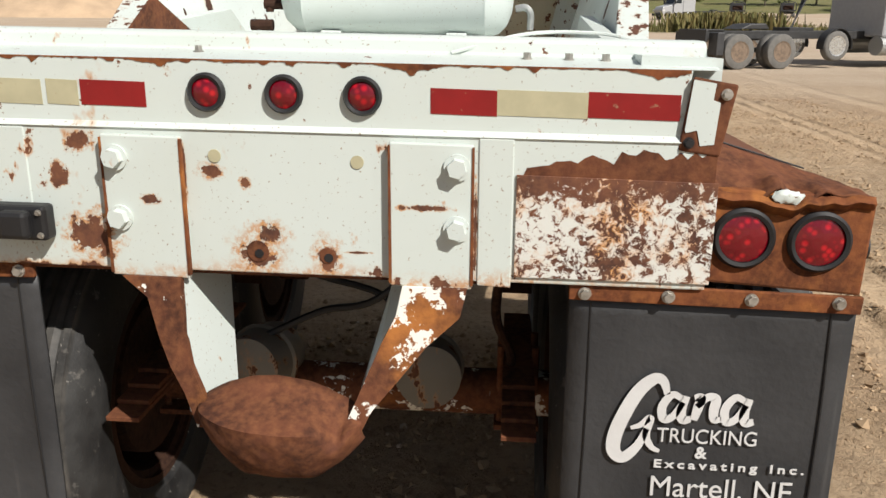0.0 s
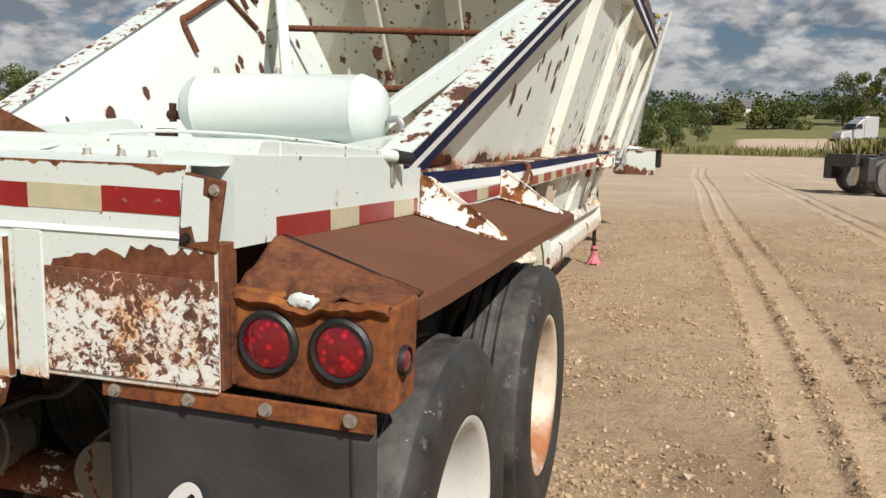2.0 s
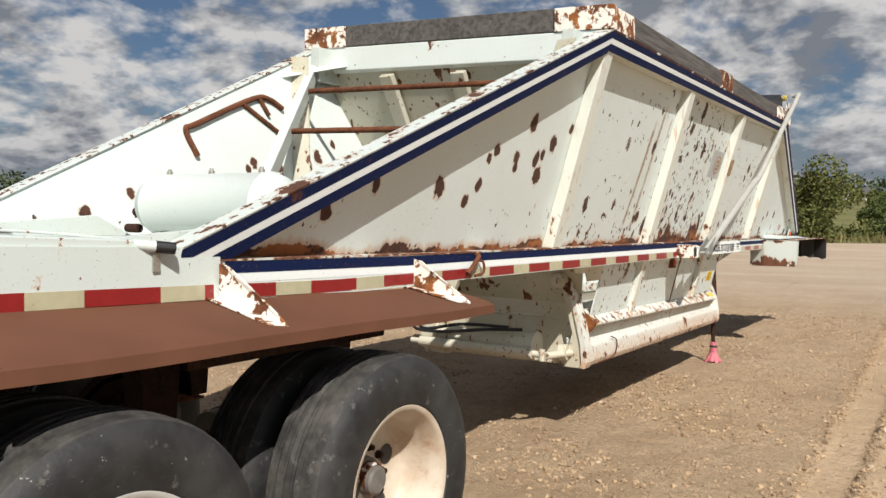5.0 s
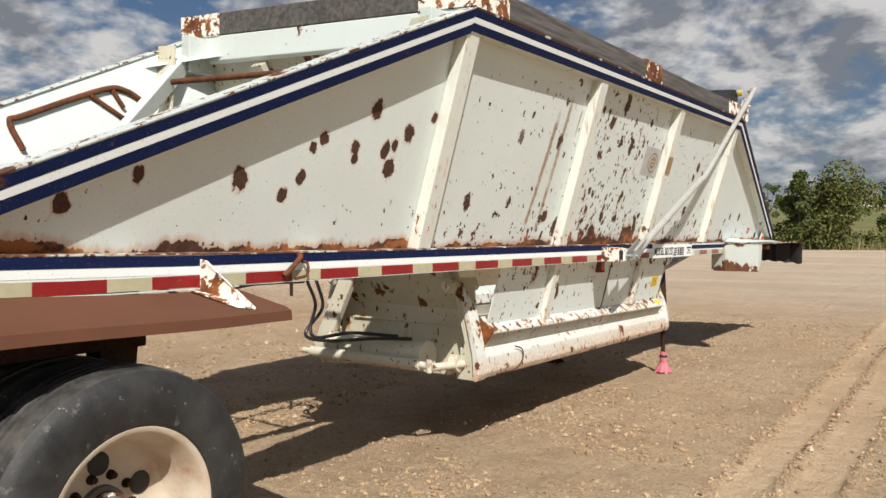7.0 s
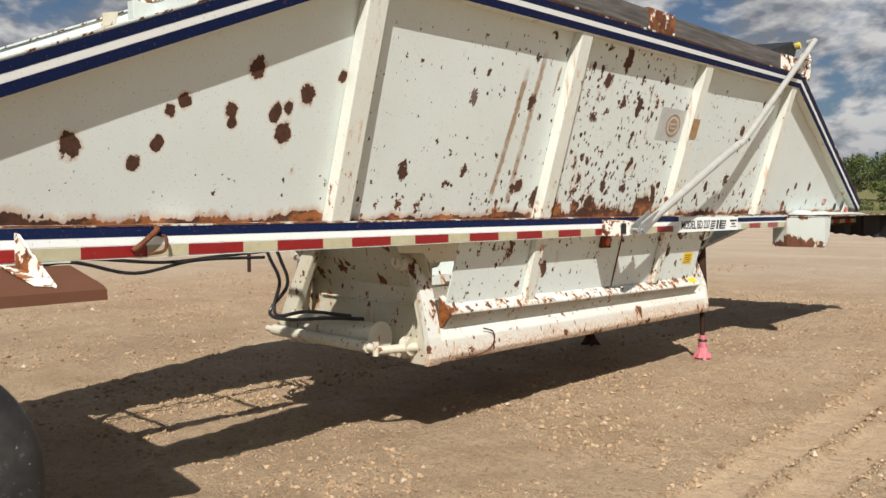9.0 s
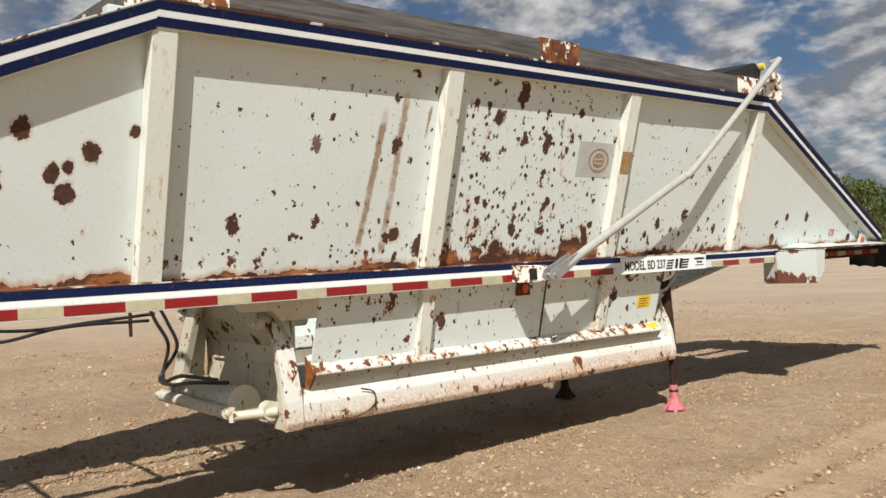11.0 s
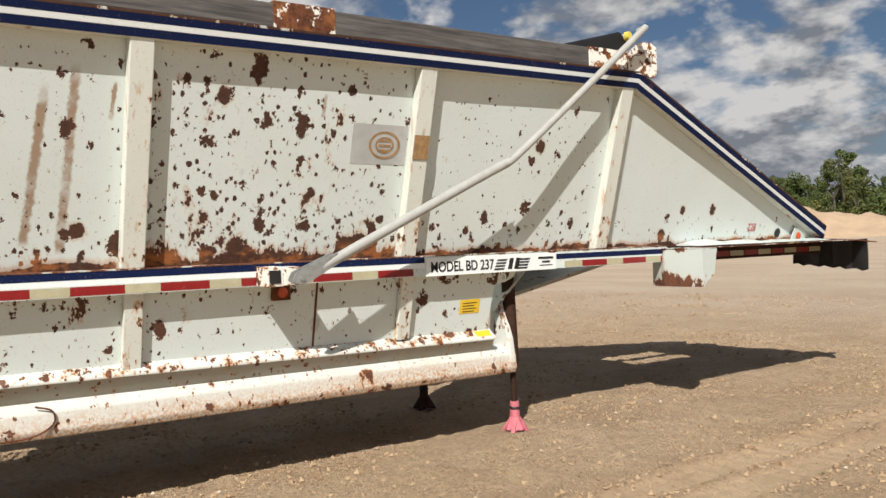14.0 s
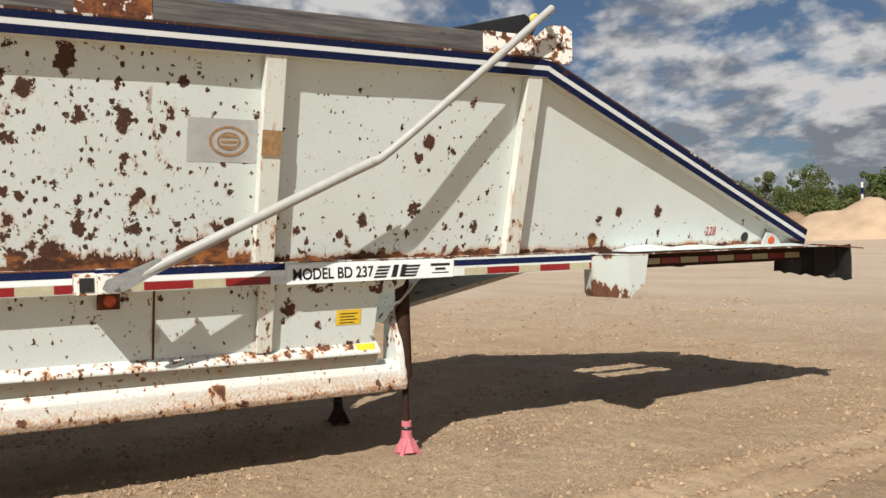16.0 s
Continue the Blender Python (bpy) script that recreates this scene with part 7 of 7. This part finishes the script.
def road_tractor(name, label, m, near):
    """Built along +x with its rear at 0; its near side faces -y."""
    t = thing(name, label, "truck")
    for y in (-0.43, 0.43):
        bm = bmesh.new()
        box(bm, -0.9, 8.6, y - 0.04, y + 0.04, 0.88, 1.12, 0.01)
        part("frame_rail", bm, FRAME, t)
    bm = bmesh.new()
    box(bm, -1.0, -0.9, -0.75, 0.75, 0.80, 1.16, 0.02)
    box(bm, -0.95, -0.2, -0.5, 0.5, 1.12, 1.16, 0.01)
    part("tail_frame", bm, FRAME, t)
    for y in (-0.92, 0.92):
        bm = bmesh.new()
        box(bm, -0.85, -0.60, y - 0.22, y + 0.22, 0.30 if not near else 0.42, 1.08, 0.02)
        part("mud_flap", bm, FLAP, t)
    for k, x in enumerate((0.0, 1.49)):
        for y in (-0.95, 0.95):
            truck_wheel(t, x, y * 1.0, 0.52, RIM_BROWN if near else RIM_SILVER)
            truck_wheel(t, x, y * 0.64, 0.52, RIM_BROWN)
        bm = bmesh.new()
        rod(bm, (x, -0.95, 0.52), (x, 0.95, 0.52), 0.08, 12)
        part("axle", bm, FRAME, t)
    if near:
        for y in (-0.98, 0.98):
            truck_wheel(t, 3.45, y, 0.68, RIM_SILVER, 0.26, 0.46, True)
            bm = bmesh.new()
            n = 16
            pr = None
            for i in range(n + 1):
                a = radians(-10 + 200 * i / n)
                ring = [bm.verts.new((3.45 + rr * math.cos(a), y + dy, 0.68 + rr * math.sin(a))) for rr, dy in ((0.52, -0.16), (0.52, 0.16), (0.54, 0.16), (0.54, -0.16))]
                if pr:
                    for q in range(4):
                        bm.faces.new((pr[q], pr[(q + 1) % 4], ring[(q + 1) % 4], ring[q]))
                else:
                    bm.faces.new(ring)
                pr = ring
            bm.faces.new(pr[::-1])
            smooth(part("wheel_arch", bm, FRAME, t))
        bm = bmesh.new()
        for k in range(4):
            rod(bm, (2.4 + 0.1 * k, -0.15 + 0.1 * k, 1.15), (2.95 + 0.05 * k, -0.1 + 0.1 * k, 2.1 + 0.06 * k), 0.025, 8)
        box(bm, 2.2, 3.1, -0.4, 0.4, 1.12, 1.22, 0.01)
        part("line_stand", bm, FRAME, t)
    bm = bmesh.new()
    prism(bm, [(0.35, -0.45, 1.16), (1.45, -0.45, 1.16), (1.3, -0.45, 1.34), (0.75, -0.45, 1.32)], (0, 0.9, 0), 0.03)
    part("fifth_wheel", bm, FRAME, t, "black fifth wheel plate")
    bm = bmesh.new()
    for y in (-1.0, 1.0):
        rod(bm, (5.0, y, 0.68), (6.6, y, 0.68), 0.30, 20)
    part("fuel_tank", bm, GALV, t)
    # sleeper and cab
    bm = bmesh.new()
    prism(bm, [(5.0, -1.2, 0.95), (7.0, -1.2, 0.95), (7.0, -1.2, 3.55), (6.5, -1.2, 3.75), (5.0, -1.2, 3.75)], (0, 2.4, 0), 0.06)
    part("sleeper", bm, SILVER if not near else GREY_CAB, t)
    bm = bmesh.new()
    prism(bm, [(7.02, -1.18, 0.8), (8.5, -1.18, 0.8), (8.55, -1.18, 2.0), (8.1, -1.18, 2.75), (7.5, -1.18, 3.25), (7.02, -1.18, 3.45)], (0, 2.36, 0), 0.05)
    cab = part("cab", bm, SILVER if not near else GREY_CAB, t)
    bm = bmesh.new()
    prism(bm, [(8.52, -1.02, 0.65), (10.2, -0.95, 0.6), (10.35, -0.9, 1.2), (10.1, -0.9, 1.62), (8.52, -1.02, 1.95)], (0, 2.0, 0), 0.09)
    part("hood", bm, SILVER if not near else GREY_CAB, t)
    bm = bmesh.new()
    prism(bm, [(8.12, -1.0, 2.78), (8.56, -1.0, 2.06), (8.56, 1.0, 2.06), (8.12, 1.0, 2.78)], (0.02, 0, 0.012))
    part("windscreen", bm, GLASS_DARK, cab)
    for y in (-1.2, 1.19):
        bm = bmesh.new()
        prism(bm, [(7.35, y, 2.1), (8.3, y, 2.1), (8.05, y, 2.65), (7.35, y, 2.75)], (0, 0.012, 0))
        part("side_window", bm, GLASS_DARK, cab)
    for y in (-1.02, 1.02):
        truck_wheel(t, 9.3, y, 0.52, RIM_SILVER, 0.28, 0.52, True)
        bm = bmesh.new()
        box(bm, 9.9, 10.3, y - 0.2, y + 0.1, 1.0, 1.25, 0.03)
        part("headlamp", bm, LETTER, t)
    bm = bmesh.new()
    box(bm, 10.2, 10.5, -1.15, 1.15, 0.4, 0.75, 0.05)
    part("bumper", bm, FRAME, t)
    for y in (-1.15, 1.15):
        bm = bmesh.new()
        rod(bm, (7.1, y * 0.9, 1.0), (7.1, y * 0.9, 3.9), 0.07, 12)
        part("exhaust_stack", bm, GALV, t)
        bm = bmesh.new()
        box(bm, 8.4, 8.48, y * 1.15 - 0.12, y * 1.15 + 0.12, 2.0, 2.7, 0.02)
        part("mirror", bm, FRAME, t)
    t.matrix_world = m
    return t


z = terrain(7.1, 24.5)
road_tractor("road_tractor", "dusty black-framed road tractor with a grey sleeper parked on dirt", pose(6.8, 25.4, z, 0, 0, 21), True)
x, y = polar(1.27, -1.35, 12.9, 128)
road_tractor("road_tractor", "silver sleeper road tractor parked across the yard", pose(x, y, terrain(x, y), 0, 0, 205), False)


def flatbed(az, d, rz):
    t = thing("flatbed_truck", "dark flatbed truck parked at the far side", "truck")
    bm = bmesh.new()
    box(bm, -1.1, 1.1, -3.0, 0.5, 0.95, 1.15, 0.03)
    part("bed", bm, FRAME, t)
    bm = bmesh.new()
    prism(bm, [(-1.0, 0.6, 0.6), (-1.0, 4.2, 0.6), (-1.0, 4.2, 1.3), (-1.0, 2.9, 1.5), (-1.0, 2.2, 2.25), (-1.0, 0.7, 2.25)], (2.0, 0, 0), 0.08)
    part("cab", bm, FRAME, t)
    bm = bmesh.new()
    hose(bm, [(-1.05, -2.6, 1.1), (-1.0, -2.6, 2.1), (0, -2.6, 2.4), (1.0, -2.6, 2.1), (1.05, -2.6, 1.1)], 0.06, 8, 6)
    part("hoop", bm, FRAME, t)
    bm = bmesh.new()
    box(bm, -0.7, 0.7, -2.2, -0.6, 1.15, 1.8, 0.1)
    part("load", bm, GREASE, t)
    for x_ in (-0.9, 0.9):
        for y_ in (-1.6, 3.2):
            bm = bmesh.new()
            lathe(bm, [(-0.12, 0.2), (-0.13, 0.4), (0.13, 0.4), (0.12, 0.2)], (x_, y_, 0.4), (1, 0, 0), 24)
            part("wheel", bm, TYRE_DUSTY, t)
    x, y = polar(1.27, -1.35, az, d)
    t.matrix_world = pose(x, y, terrain(x, y), 0, 0, rz)


flatbed(14.0, 138, -12), flatbed(17.0, 142, -14)

HOUSE_WALL = plain("pale house siding", (0.62, 0.6, 0.55), 0.7, vary=0.08, scale=0.6)
HOUSE_ROOF = plain("grey shingle roof", (0.12, 0.115, 0.12), 0.85, vary=0.2, scale=1.0)


def house(az, d, wide, tall, rz, wings=1):
    t = thing("house", "two-storey pale house with a dark roof on the ridge", "house")
    dx = -wide / 2
    for k in range(wings):
        w = wide * (0.62 if wings > 1 else 1.0) * (1 if k == 0 else 0.6)
        h = tall * (1 if k == 0 else 0.8)
        bm = bmesh.new()
        box(bm, dx, dx + w, 0, 9, -2, h, 0.02)
        part("wall", bm, HOUSE_WALL, t)
        bm = bmesh.new()
        if k == 0:
            prism(bm, [(dx - 0.5, -0.5, h), (dx - 0.5, 9.5, h), (dx - 0.5, 4.5, h + 3.4)], (w + 1, 0, 0))
        else:
            prism(bm, [(dx - 0.4, -0.6, h), (dx + w + 0.4, -0.6, h), (dx + w / 2, -0.6, h + 3.2)], (0, 9.5, 0))
        part("roof", bm, HOUSE_ROOF, t)
        n = max(2, int(w / 2.6))
        for fl in range(2):
            for i in range(n):
                x0 = dx + w * (i + 0.5) / n
                bm = bmesh.new()
                box(bm, x0 - 0.55, x0 + 0.55, -0.06, 0.04, 0.9 + 2.8 * fl, 2.3 + 2.8 * fl, 0.01)
                part("window", bm, GLASS_DARK, t)
        dx += w
    x, y = polar(1.27, -1.35, az, d)
    t.matrix_world = pose(x, y, terrain(x, y) - 2.2, 0, 0, rz - az)


house(4.9, 330, 19, 5.6, 8, 2)
house(-0.3, 300, 9, 4.6, -80)
house(1.5, 320, 6, 4.6, -84)
house(-5.6, 330, 18, 5.4, 5, 2)
